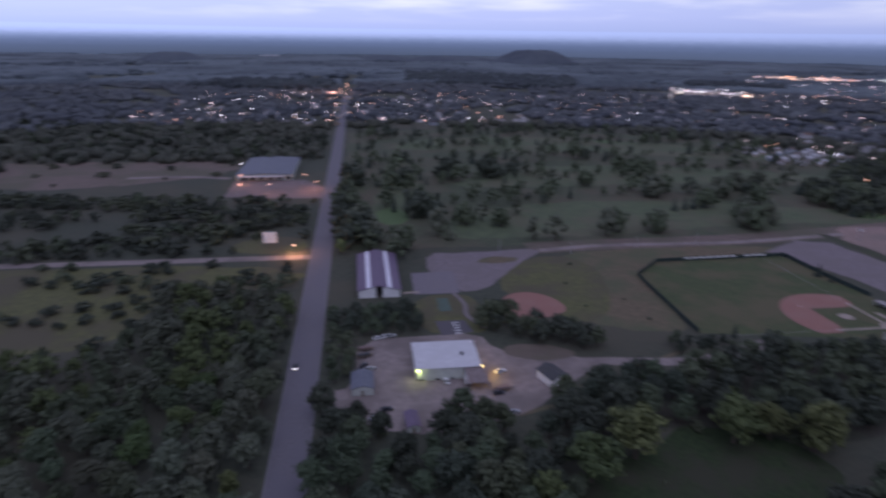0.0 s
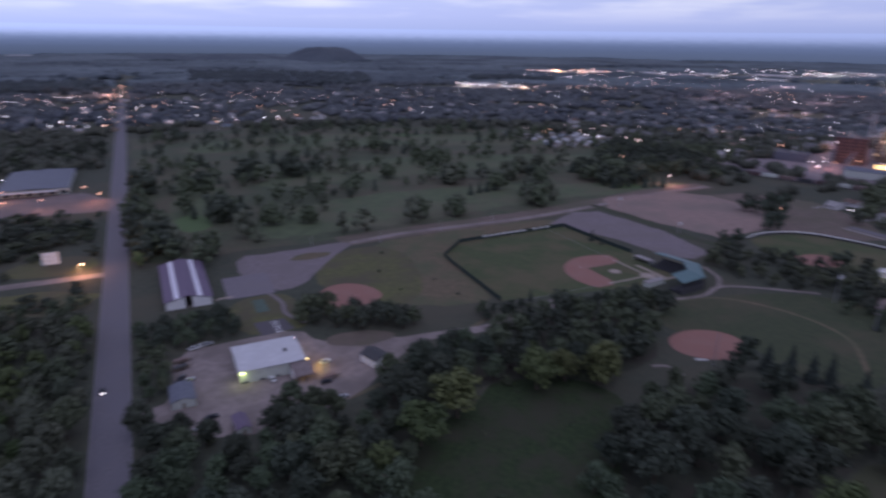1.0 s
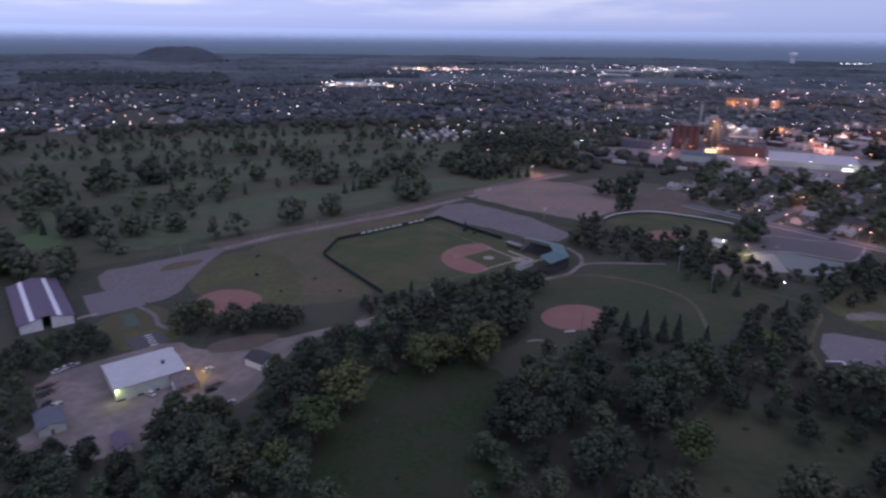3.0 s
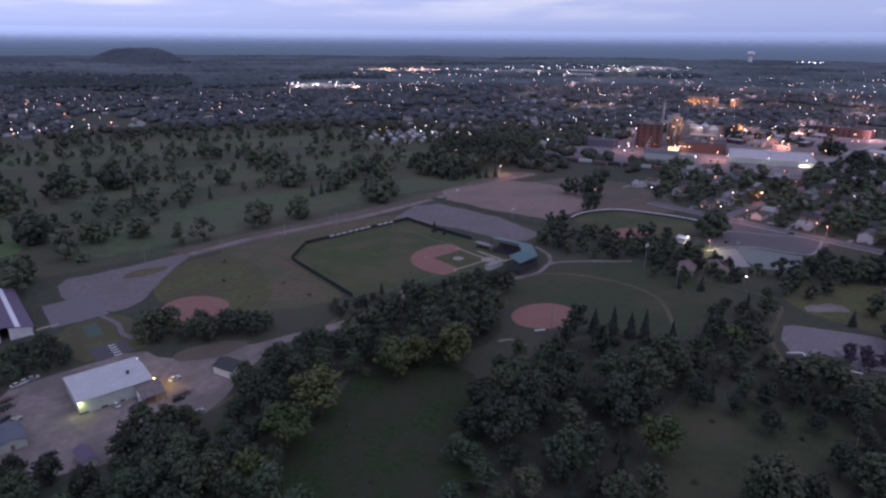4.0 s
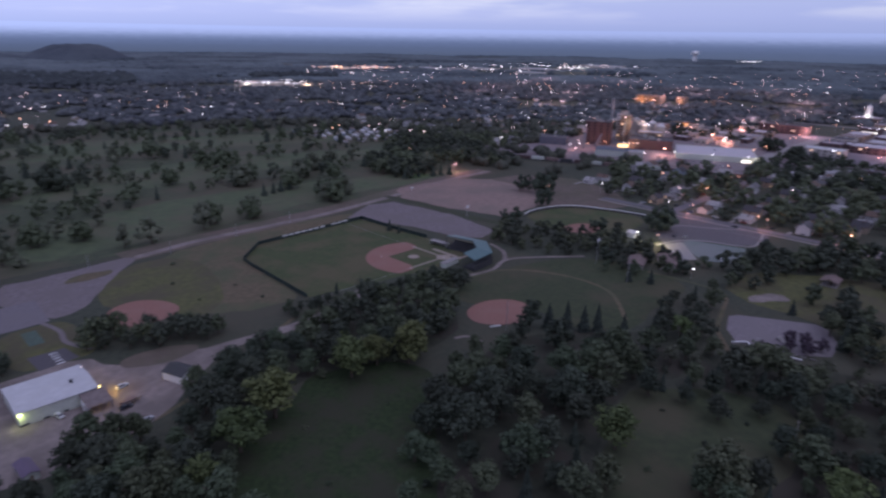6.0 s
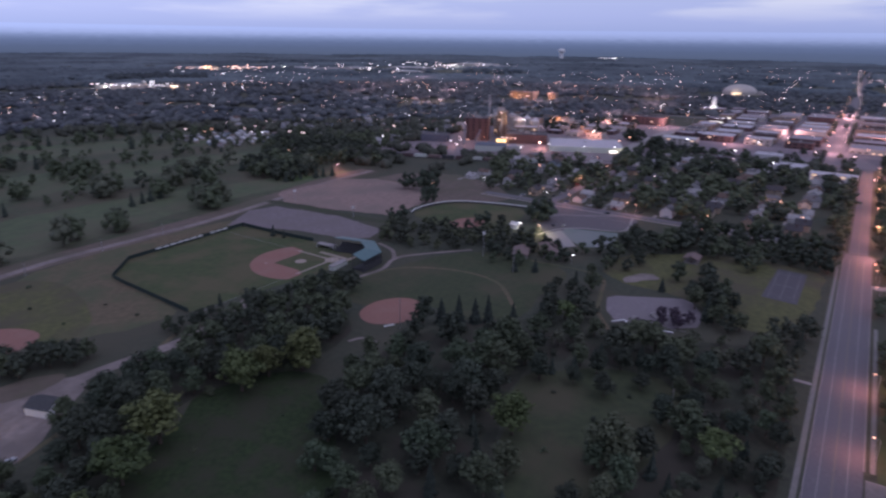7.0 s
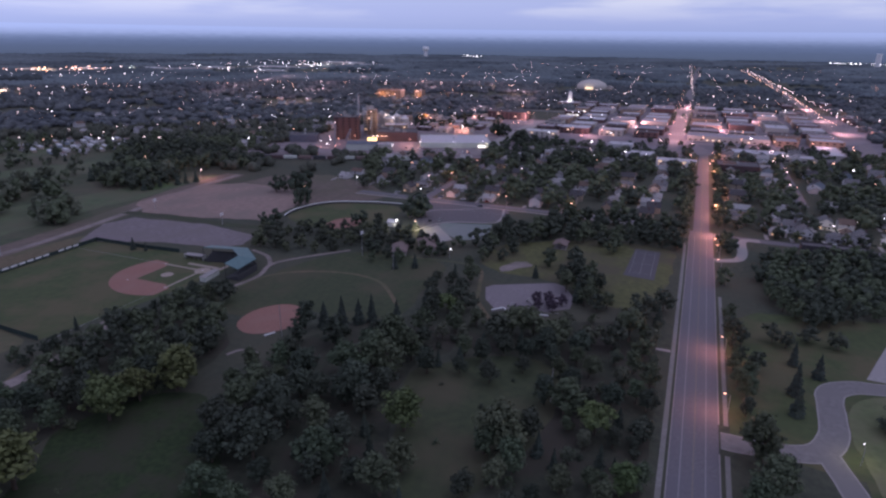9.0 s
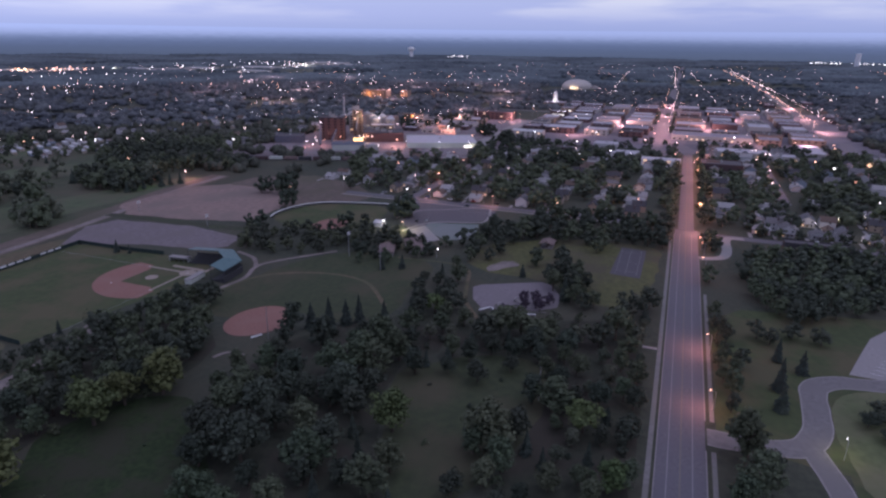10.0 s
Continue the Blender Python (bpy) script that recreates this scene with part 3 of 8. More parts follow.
sheet("lawn", [(207, -25), (300, -25), (316, -40), (330, -110), (300, -145), (165, -115), (160, -66), (192, -62), (196, -25)], 0.012, M_LAWN, "mown lawn round the driveway", "grass", wobble=1.0, soft=0)
sheet("lawn", [(304, -38), (316, -60), (330, -110), (304, -90), (268, -74), (268, -68), (298, -63)], 0.02, M_LAWN, "mown lawn beside the concrete lot", "grass", wobble=1.5)
sheet("lot", [(263, -76), (303, -92), (330, -112), (300, -140), (262, -112)], 0.048, M_CONCRETE, "pale concrete parking lot", "parking lot", wobble=0.1, soft=0)
for k_ in range(9):
    ribbon("lane_line", [(268 + k_ * 3.4, -84.5 - k_ * 1.9), (266.5 + k_ * 3.4, -88.5 - k_ * 1.9)], 0.16, 0.056, M_WHITE, "white parking stripe on the concrete lot", "road marking")
ribbon("driveway", [(391, -21.5), (397, -34), (412, -38), (440, -39), (444, -50)], 6.0, 0.05, M_CONCRETE, "pale curved concrete drive", "driveway")

# park pavement
M_PARKLOT = surface("park_asphalt", (0.135, 0.118, 0.132), (0.100, 0.088, 0.100), scale=0.5, big=(0.115, 0.10, 0.112), bigscale=0.05, bump=0.1)
sheet("court", [(269, 70), (269, 80), (279, 88), (294, 93), (299, 90), (315, 60), (313, 55), (298, 46), (284, 46), (276, 55)], 0.03, M_LOT, "pale grey paved skate court in the park", "court", wobble=0.3, soft=0)
sheet("court", [(341, 10), (343, 27), (394, 25), (393, 10)], 0.03, M_DARKROAD, "dark tennis court behind the trees", "court", wobble=0.2, soft=0)
for y_ in (12.5, 18.5, 24.0):
    strip("lane_line", 345, 391, y_, y_ + 0.14, 0.042, M_PAINT, "white tennis court line", "court marking")
for x_ in (350, 366, 386):
    strip("lane_line", x_, x_ + 0.14, 12.6, 24.0, 0.044, M_PAINT, "white tennis court line", "court marking")
sheet("court", [(365, 135), (374, 118), (408, 126), (398, 160), (382, 160)], 0.036, M_COURT, "worn grey-green sports court", "court", wobble=0.2, soft=0)
sheet("lot", [(370, 161), (400, 157), (412, 126), (440, 122), (455, 128), (455, 200), (436, 205), (428, 178), (404, 190)], 0.030, M_PARKLOT, "asphalt park lot with pale kerbs", "parking lot", wobble=0.4, soft=1)
for k_ in range(13):
    strip("lane_line", 435.5, 440.5, 127.5 + k_ * 2.7, 127.65 + k_ * 2.7, 0.042, M_PAINT, "white parking stripe on the park lot", "road marking")
strip("pavement", 450.5, 452.5, 20, 262, 0.12, M_CONCRETE, "pale concrete walk beside the residential street", "pavement")
ribbon("kerb", [(372, 170), (392, 164), (404, 152), (410, 132), (420, 124), (452, 130)], 1.6, 0.06, M_CONCRETE, "pale curving concrete kerb walk", "kerb")
ribbon("kerb", [(401, 188), (426, 180), (436, 164), (452, 140)], 1.2, 0.06, M_CONCRETE, "pale curving concrete kerb", "kerb")
sheet("plaza", [(355, 145), (377, 168), (391, 161), (364, 139)], 0.038, M_CONCRETE, "pale concrete apron by the pavilion", "plaza", wobble=0.2, soft=0)
sheet("bare_lot", [(318, 92), (325, 97), (345, 86), (338, 78)], 0.03, M_GRAVEL, "patch of pale sand in the park", "sand", wobble=3.0, soft=1, step=2.0)
ribbon("path", [(322, 150), (324, 120), (318, 104), (296, 97), (276, 91), (262, 82), (256, 78)], 2.0, 0.03, M_DRY, "pale gravel park path", "path")
ribbon("path", [(236, 218), (258, 214), (276, 219), (290, 213), (318, 190)], 2.6, 0.03, M_GRAVEL, "pale gravel path behind the grandstand", "path")
ribbon("path", [(276, 219), (288, 230), (294, 246)], 2.6, 0.029, M_GRAVEL, "pale gravel path behind the grandstand", "path")
ribbon("path", [(180, 169), (185, 167), (187.5, 163), (186, 158.5), (182, 156.5)], 1.6, 0.03, M_GRAVEL, "gravel trail through the woods", "path")
ribbon("path", [(60, 198), (84, 206), (112, 222), (140, 236)], 2.2, 0.02, M_DRY, "dry grass trail", "path")

# meadow and fairways
sheet("meadow", [(100, 310), (118, 352), (140, 371), (270, 372), (276, 352), (270, 349), (182, 346), (160, 326), (160, 262), (150, 252), (118, 262), (108, 280)], 0.016, M_DRY, "dry brownish grass round the ballpark fence", "grass", wobble=2.5)
sheet("outfield", [(76, 306), (92, 352), (128, 366), (144, 340), (136, 300), (122, 270), (104, 268)], 0.02, M_OLIVE, "mown olive softball outfield", "grass", wobble=2.0)
sheet("lawn", [(290, 30), (302, 15), (318, 3), (383, 1), (404, 4), (404, 46), (386, 86), (360, 112), (322, 110), (318, 62), (312, 46)], 0.011, M_OLIVE, "olive park lawn beyond the skate court", "grass", wobble=3.0)
sheet("outfield", [(206, 200), (232, 212), (262, 206), (278, 178), (276, 150), (252, 130), (236, 150)], 0.02, M_PARKGRASS, "mown green softball outfield", "grass", wobble=1.0)
ribbon("verge", [(206, 202), (232, 214), (264, 208), (281, 180), (279, 150), (254, 126)], 2.2, 0.026, M_DRY, "paler unmown arc round the outfield", "verge")
sheet("lawn", [(228, 222), (330, 190), (322, 120), (280, 122), (240, 118), (224, 140), (240, 180)], 0.012, M_PARKGRASS, "park lawn", "grass", wobble=3.0)
sheet("lawn", [(205, -64), (212, -62), (244, -66), (256, -90), (250, -140), (170, -110), (176, -66)], 0.02, M_LOOPLAWN, "mown lawn inside the driveway loop", "grass", wobble=1.0)
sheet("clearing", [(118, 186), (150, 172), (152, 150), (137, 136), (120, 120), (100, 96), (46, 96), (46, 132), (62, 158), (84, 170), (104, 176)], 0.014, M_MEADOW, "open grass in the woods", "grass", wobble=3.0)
sheet("clearing", [(202, 96), (228, 60), (224, 42), (206, 30), (158, 38), (128, 52), (128, 66), (146, 76), (166, 84)], 0.014, M_PARKGRASS, "brownish open grass between the trees", "grass", wobble=4.0)
# a darker ground colour, laid as sheets beneath the tree stands
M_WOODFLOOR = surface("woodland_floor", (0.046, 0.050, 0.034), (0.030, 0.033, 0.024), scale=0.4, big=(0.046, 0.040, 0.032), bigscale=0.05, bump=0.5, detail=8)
sheet("woodland_floor", [(126, 142), (168, 150), (196, 152), (230, 134), (252, 110), (250, 86), (222, 82), (204, 94), (176, 90), (152, 80), (140, 68), (128, 52), (110, 16), (72, 66), (92, 98), (112, 120)], 0.0125, M_WOODFLOOR, "dark ground under the park trees", "ground", wobble=3.0)
sheet("woodland_floor", [(226, 95), (248, 86), (268, 42), (288, 8), (236, 0.5), (156, 0.5), (118, 2), (118, 24), (150, 40), (166, 36), (206, 32), (224, 44), (226, 62)], 0.0128, M_WOODFLOOR, "dark ground beside the wide street", "ground", wobble=3.0)
sheet("woodland_floor", [(140, 226), (166, 226), (194, 214), (214, 214), (206, 198), (194, 178), (180, 170), (143, 172), (110, 186), (82, 178), (70, 184), (78, 204), (100, 212), (126, 206)], 0.0126, M_WOODFLOOR, "dark ground under the ballpark trees", "ground", wobble=2.0)
M_GOLFROUGH = surface("golf_rough_grass", (0.072, 0.084, 0.049), (0.048, 0.057, 0.037), scale=0.2, big=(0.084, 0.075, 0.052), bigscale=0.015, bump=0.4)
sheet("rough", [(-8, 384), (30, 384), (120, 384), (260, 392), (400, 406), (440, 412), (480, 470), (540, 600), (520, 770), (330, 905), (140, 935), (-6, 890)], 0.008, M_GOLFROUGH, "green rough grass of the golf course", "grass", wobble=4.0, soft=0)
sheet("fairway", [(12, 470), (24, 560), (40, 700), (66, 696), (62, 560), (44, 460), (30, 420)], 0.012, M_FAIRWAY, "golf fairway grass", "grass", wobble=4.0)
sheet("fairway", [(40, 400), (90, 470), (200, 500), (330, 470), (470, 420), (440, 405), (300, 420), (180, 400)], 0.013, M_FAIRWAY, "golf fairway grass", "grass", wobble=5.0)
sheet("fairway", [(70, 560), (180, 640), (330, 640), (500, 560), (460, 520), (300, 560), (160, 540)], 0.012, M_FAIRWAY, "golf fairway grass", "grass", wobble=6.0)
sheet("fairway", [(20, 760), (120, 860), (330, 820), (520, 700), (470, 650), (300, 720), (130, 740)], 0.012, M_FAIRWAY, "golf fairway grass", "grass", wobble=8.0)
for gx, gy, ga, gb in ((46, 598, 12, 9), (30, 460, 14, 26), (352, 560, 14, 10), (400, 430, 16, 10), (330, 800, 16, 12), (55, 690, 14, 8)):
    sheet("putting_green", [(gx + ga * math.cos(k), gy + gb * math.sin(k)) for k in (0, 1.05, 2.1, 3.14, 4.2, 5.25)], 0.022, M_GREEN, "bright green putting green", "grass", wobble=1.0)
sheet("lawn", [(362, 272), (381, 273), (399, 269), (412, 262), (420, 246), (429, 208), (402, 196), (356, 204), (350, 236)], 0.02, M_LAWN, "green ballfield behind the white-topped fence", "grass", wobble=0.5)

# ---- ballpark ----
HX, HY, BASE = 253.0, 248.0, 27.4
sheet("outfield", [(158, 252), (161, 313), (162, 325), (183, 345), (257, 347.5), (268, 348), (269, 308), (273, 270), (266, 238), (246, 236)], 0.030, M_LAWN, "mown green ballpark outfield", "grass", wobble=0.1, soft=0)
mx_, my_ = HX - 13.0, HY + 13.0
arc_ = [(mx_ + 29 * math.cos(radians(a)), my_ + 29 * math.sin(radians(a))) for a in range(56, 215, 6)]
sheet("infield_dirt", arc_ + [(HX - BASE, HY - 2.6), (HX - BASE + 3, HY + 2.5), (HX - 2.5, HY + 2.5), (HX - 2.5, HY + BASE - 3), (HX + 2.6, HY + BASE)], 0.036, M_CLAY, "reddish clay infield of the ballpark", "infield", wobble=0.05, soft=0)
strip("infield_grass", HX - BASE + 3.5, HX - 2.4, HY + 2.4, HY + BASE - 3.5, 0.042, M_LAWN, "green grass infield square", "grass")
strip("base_path", HX - 0.75, HX + 0.75, HY, HY + BASE, 0.046, M_SAND, "pale dirt base path", "base path")
strip("base_path", HX - BASE, HX, HY - 0.75, HY + 0.75, 0.044, M_SAND, "pale dirt base path", "base path")


def disc(name, x, y, r, z, material, label, category, squash=1.0):
    return sheet(name, [(x + r * math.cos(k * math.pi / 8), y + squash * r * math.sin(k * math.pi / 8)) for k in range(16)], z, material, label, category, wobble=0.1, soft=0)


disc("home_circle", HX, HY, 4.6, 0.050, M_SAND, "pale dirt circle round home plate", "infield")
disc("pitchers_mound", mx_, my_, 3.4, 0.25, M_SAND, "pale raised pitcher's mound", "mound")
strip("home_walk", HX - 1.4, HX + 13, HY - 9, HY - 6.5, 0.046, M_SAND, "pale dirt strip before the dugout", "base path")
strip("home_walk", HX + 5, HX + 7.5, HY - 6, HY + 16, 0.047, M_SAND, "pale dirt strip before the dugout", "base path")
strip("foul_line", HX - 95, HX - BASE, HY - 0.08, HY + 0.1, 0.04, M_PAINT, "chalked foul line", "field marking")
strip("foul_line", HX - 0.1, HX + 0.1, HY + BASE, HY + 98, 0.04, M_PAINT, "chalked foul line", "field marking")
for bx_, by_ in ((HX, HY + BASE), (HX - BASE, HY), (HX - BASE + 0.3, HY + BASE - 0.3), (HX, HY)):
    tagged(box_part("base_plate", (bx_ - 0.3, bx_ + 0.3, by_ - 0.3, by_ + 0.3, 0.0, 0.13), M_WHITE, None), "white base on the clay infield", "base")


def outfield_fence():
    fence = thing("outfield_fence", 162, 325, label="dark green outfield fence with white banner boards", category="fence")
    m_panel = surface("green_fence_panel", (0.030, 0.048, 0.044), (0.020, 0.034, 0.031), scale=1.0, bump=0.1)
    line = [(158, 252), (160.5, 313), (162, 325), (183, 345.4), (257, 347.8), (268.5, 348.4), (269.5, 308), (272, 283)]
    for (ax, ay), (bx, by) in zip(line, line[1:]):
        length = math.hypot(bx - ax, by - ay)
        k = max(1, round(length / 4.0))
        ang = math.degrees(math.atan2(by - ay, bx - ax))
        for i in range(k):
            px, py = ax + (bx - ax) * i / k, ay + (by - ay) * i / k
            q = box_part("panel", (0.05, length / k - 0.05, -0.06, 0.06, 0.08, 2.3), m_panel, fence)
            q.matrix_basis = pose(px - 162, py - 325, 0, 0, 0, ang)
            q = box_part("post", (-0.08, 0.08, -0.11, 0.11, 0.0, 2.4), M_DARKSTEEL, fence)
            q.matrix_basis = pose(px - 162, py - 325, 0, 0, 0, ang)
    for i in range(11):
        if i == 7:
            continue
        x = 203 + i * 5.0
        y = 345.4 + (x - 183) * 2.4 / 74
        q = box_part("banner", (-1.9, 1.9, -0.16, -0.08, 1.2, 2.1), M_WHITE, fence, "white banner board")
        q.matrix_basis = pose(x - 162, y - 325, 0, 0, 0, 1.9)


outfield_fence()


def rail_fence(line, label, height=1.3, cap=M_WHITE):
    """A chain fence with a pale rounded cap."""
    x0, y0 = line[0]
    fence = thing("ballfield_fence", x0, y0, label=label, category="fence")
    bm = bmesh.new()
    pts = [Vector((x - x0, y - y0, height)) for x, y in line]
    rings = []
    for i, p in enumerate(pts):
        d = (pts[min(i + 1, len(pts) - 1)] - pts[max(i - 1, 0)]).normalized()
        side = Vector((-d.y, d.x, 0))
        rings.append([bm.verts.new(p + side * 0.34 * math.cos(k * math.pi / 3) + Vector((0, 0, 0.34 * math.sin(k * math.pi / 3)))) for k in range(6)])
    for a, b in zip(rings, rings[1:]):
        for k in range(6):
            bm.faces.new((a[k], a[(k + 1) % 6], b[(k + 1) % 6], b[k]))
    bm.faces.new(rings[0])
    bm.faces.new(rings[-1])
    part("cap", bm, cap, fence, "pale plastic fence cap")
    for a, b in zip(pts, pts[1:]):
        k = max(1, int((b - a).length / 3))
        for i in range(k):
            p = a.lerp(b, i / k)
            bm = bmesh.new()
            add_tube(bm, p.x, p.y, 0, height, 0.05, 0.05, 6)
            part("post", bm, M_STEEL, fence)
    bm = bmesh.new()
    for a, b in zip(pts, pts[1:]):
        n = Vector((-(b - a).y, (b - a).x, 0)).normalized() * 0.02
        vs = [bm.verts.new(v) for v in (a - n, b - n, b - n - Vector((0, 0, height - 0.1)), a - n - Vector((0, 0, height - 0.1)))]
        bm.faces.new(vs)
    part("mesh", bm, M_DARKSTEEL, fence)


rail_fence([(364, 272), (373, 274.5), (382, 275), (391, 273.5), (399, 271), (406, 267.5), (412, 262), (417, 255), (420.5, 246), (423.5, 238), (426.5, 229), (428.5, 219), (430, 208), (430.5, 200)], "curved ballfield fence with a white cap", 1.5)
sheet("infield_dirt", [(352, 226), (360, 236), (378, 234), (384, 222), (374, 212), (358, 214)], 0.04, M_CLAY, "small clay infield", "infield", wobble=0.3)
# two softball infields
sheet("infield_dirt", [(72, 284), (78, 304), (92, 309), (104, 300), (108, 284), (98, 276), (80, 276)], 0.034, M_CLAY, "reddish clay softball infield", "infield", wobble=0.3)
sheet("infield_dirt", [(198, 176), (207, 187), (222, 187.5), (235, 178), (231, 161), (215, 157.5), (203, 165)], 0.034, M_CLAY, "reddish clay softball infield", "infield", wobble=0.3)

# ---- trees ----
def ico(level):
    b = bmesh.new()
    bmesh.ops.create_icosphere(b, subdivisions=level, radius=1.0)
    v = np.array([p.co[:] for p in b.verts])
    f = [[q.index for q in p.verts] for p in b.faces]
    b.free()
    return v, np.array(f)


ICO1, ICO2 = ico(1), ico(2)


def crown_mesh(name, rnd, h, r, base, lobes, leaves, material, core=ICO2, spray=1.0, fat=0.74, reach=(0.66, 1.22), lump=(0.20, 0.40), tall=0.72):
    """A crown of uneven boughs, each a dark core under many small leaf sprays, with gaps between them."""
    verts, faces, at = [], [], 0
    sv, sf = core
    centres = []
    lean = rnd.uniform(-0.22, 0.22, 2) * r
    gap = rnd.uniform(0, 2 * math.pi)
    for i in range(lobes):
        t = (i + 0.5) / lobes
        z = base + (h - base) * (0.10 + 0.84 * t + rnd.uniform(-0.06, 0.06))
        k = math.sin(math.pi * min(1, 0.20 + 0.74 * t)) ** 0.8
        ang = i * 2.4 + rnd.uniform(-0.6, 0.6)
        d = r * k * rnd.uniform(0.12, 1.0) ** 0.65
        d *= 1.0 - 0.45 * max(0.0, math.cos(ang - gap)) ** 3
        size = r * rnd.uniform(*lump) * (0.7 + 0.4 * k)
        c = np.array([d * math.cos(ang) + lean[0] * t, d * math.sin(ang) + lean[1] * t, z])
        centres.append((c, size))
        bumps = 1 + 0.38 * rnd.uniform(-1, 1, len(sv))
        v = sv * bumps[:, None] * size * fat * np.array([1.05, 1.05, tall]) + c
        verts.append(v)
        faces += (sf + at).tolist()
        at += len(v)
    total = sum(q * q for _, q in centres)
    for c, size in centres:
        per = max(6, int(leaves * size * size / total))
        d = rnd.normal(0, 1, (per, 3))
        d /= np.linalg.norm(d, axis=1)[:, None]
        d[:, 2] = np.where(d[:, 2] < -0.25, -d[:, 2], d[:, 2])
        p = c + d * size * np.array([1.1, 1.1, tall + 0.06]) * rnd.uniform(reach[0], reach[1], (per, 1))
        a = np.cross(d, rnd.normal(0, 1, (per, 3)))
        a /= np.linalg.norm(a, axis=1)[:, None]
        b = np.cross(d, a) + d * rnd.uniform(-0.45, 0.45, (per, 1))
        s = rnd.uniform(0.10, 0.34, (per, 1)) * spray
        quad = np.stack([p - a * s - b * s * 0.6, p + a * s - b * s * 0.4, p + a * s * 0.7 + b * s, p - a * s * 0.8 + b * s * 0.7], 1).reshape(-1, 3)
        verts.append(quad)
        idx = np.arange(per * 4).reshape(-1, 4) + at
        faces += idx.tolist()
        at += per * 4
    # sprays that close the hollows between the boughs
    per = leaves // 2
    i, j = rnd.randint(0, lobes, per), rnd.randint(0, lobes, per)
    cs, rs = np.array([c for c, _ in centres]), np.array([q for _, q in centres])
    near = np.linalg.norm(cs[i] - cs[j], axis=1) < r * 1.1
    i, j = i[near], j[near]
    per = len(i)
    d = rnd.normal(0, 1, (per, 3)) + (cs[i] + cs[j]) * np.array([0.5, 0.5, 0.0]) / r + np.array([0, 0, 0.7])
    d /= np.linalg.norm(d, axis=1)[:, None]
    p = (cs[i] + cs[j]) / 2 + d * ((rs[i] + rs[j]) * rnd.uniform(0.35, 0.62, per))[:, None]
    a = np.cross(d, rnd.normal(0, 1, (per, 3)))
    a /= np.linalg.norm(a, axis=1)[:, None]
    b = np.cross(d, a) + d * rnd.uniform(-0.6, 0.6, (per, 1))
    s = rnd.uniform(0.18, 0.42, (per, 1)) * spray
    verts.append(np.stack([p - a * s - b * s * 0.6, p + a * s - b * s * 0.4, p + a * s * 0.7 + b * s, p - a * s * 0.8 + b * s * 0.7], 1).reshape(-1, 3))
    faces += (np.arange(per * 4).reshape(-1, 4) + at).tolist()
    me = raw_mesh(name, np.concatenate(verts), faces, material)
    round_ = np.zeros(len(faces), bool)
    round_[:lobes * len(sf)] = True
    me.polygons.foreach_set("use_smooth", round_)
    me.update()
    return me


def needle_mesh(name, rnd, h, r, material):
    """A spire of drooping, ragged whorls."""
    verts, faces, at = [], [], 0
    tiers = 11
    for i in range(tiers):
        t = i / tiers
        z = h * (0.10 + 0.86 * t)
        rad = r * (1 - t) ** 0.9 + 0.15
        n = 12
        ring = []
        for k in range(n):
            a = 2 * math.pi * (k + 0.5 * (i % 2)) / n
            q = rad * rnd.uniform(0.62, 1.1) * (1.0 if k % 2 else 0.72)
            ring.append((q * math.cos(a), q * math.sin(a), z - rad * 0.28 * rnd.uniform(0.6, 1.4)))
        ring.append((0, 0, z + h * 0.15))
        verts += ring
        for k in range(n):
            faces.append((at + k, at + (k + 1) % n, at + n))
        at += n + 1
    return raw_mesh(name, verts, faces, material)


def trunk_mesh(name, rnd, h, r, top, limbs):
    bm = bmesh.new()
    r0 = 0.028 * h + 0.05
    add_tube(bm, 0, 0, -0.2, h * top, r0, r0 * 0.55, 8)
    for i in range(limbs):
        a = i * 2.4 + rnd.uniform(0, 1)
        z = h * top * rnd.uniform(0.6, 0.98)
        d = r * rnd.uniform(0.4, 0.7)
        add_beam(bm, (0, 0, z), (d * math.cos(a), d * math.sin(a), z + h * rnd.uniform(0.12, 0.3)), r0 * 0.32, 5)
    me = bpy.data.meshes.new(name)
    bm.to_mesh(me)
    bm.free()
    me.materials.append(M_BARK)
    return me


TREE_KINDS = {
    "dark": (M_LEAF_DARK, "dark green leafy tree"),
    "mid": (M_LEAF_MID, "green leafy tree with full crown"),
    "light": (M_LEAF_LIGHT, "yellow-green leafy tree"),
    "purple": (M_LEAF_PURPLE, "small purple-leaved tree"),
    "spruce": (M_NEEDLE, "dark conical spruce"),
    "shrub": (M_LEAF_DARK, "low dark shrub"),
    "scrub": (M_LEAF_MID, "low green shrub"),
    "willow": (M_LEAF_GREY, "grey-green leafy tree"),
}
TREE_MESHES = {}
TREE_RND = np.random.RandomState(11)
JOINED = {}


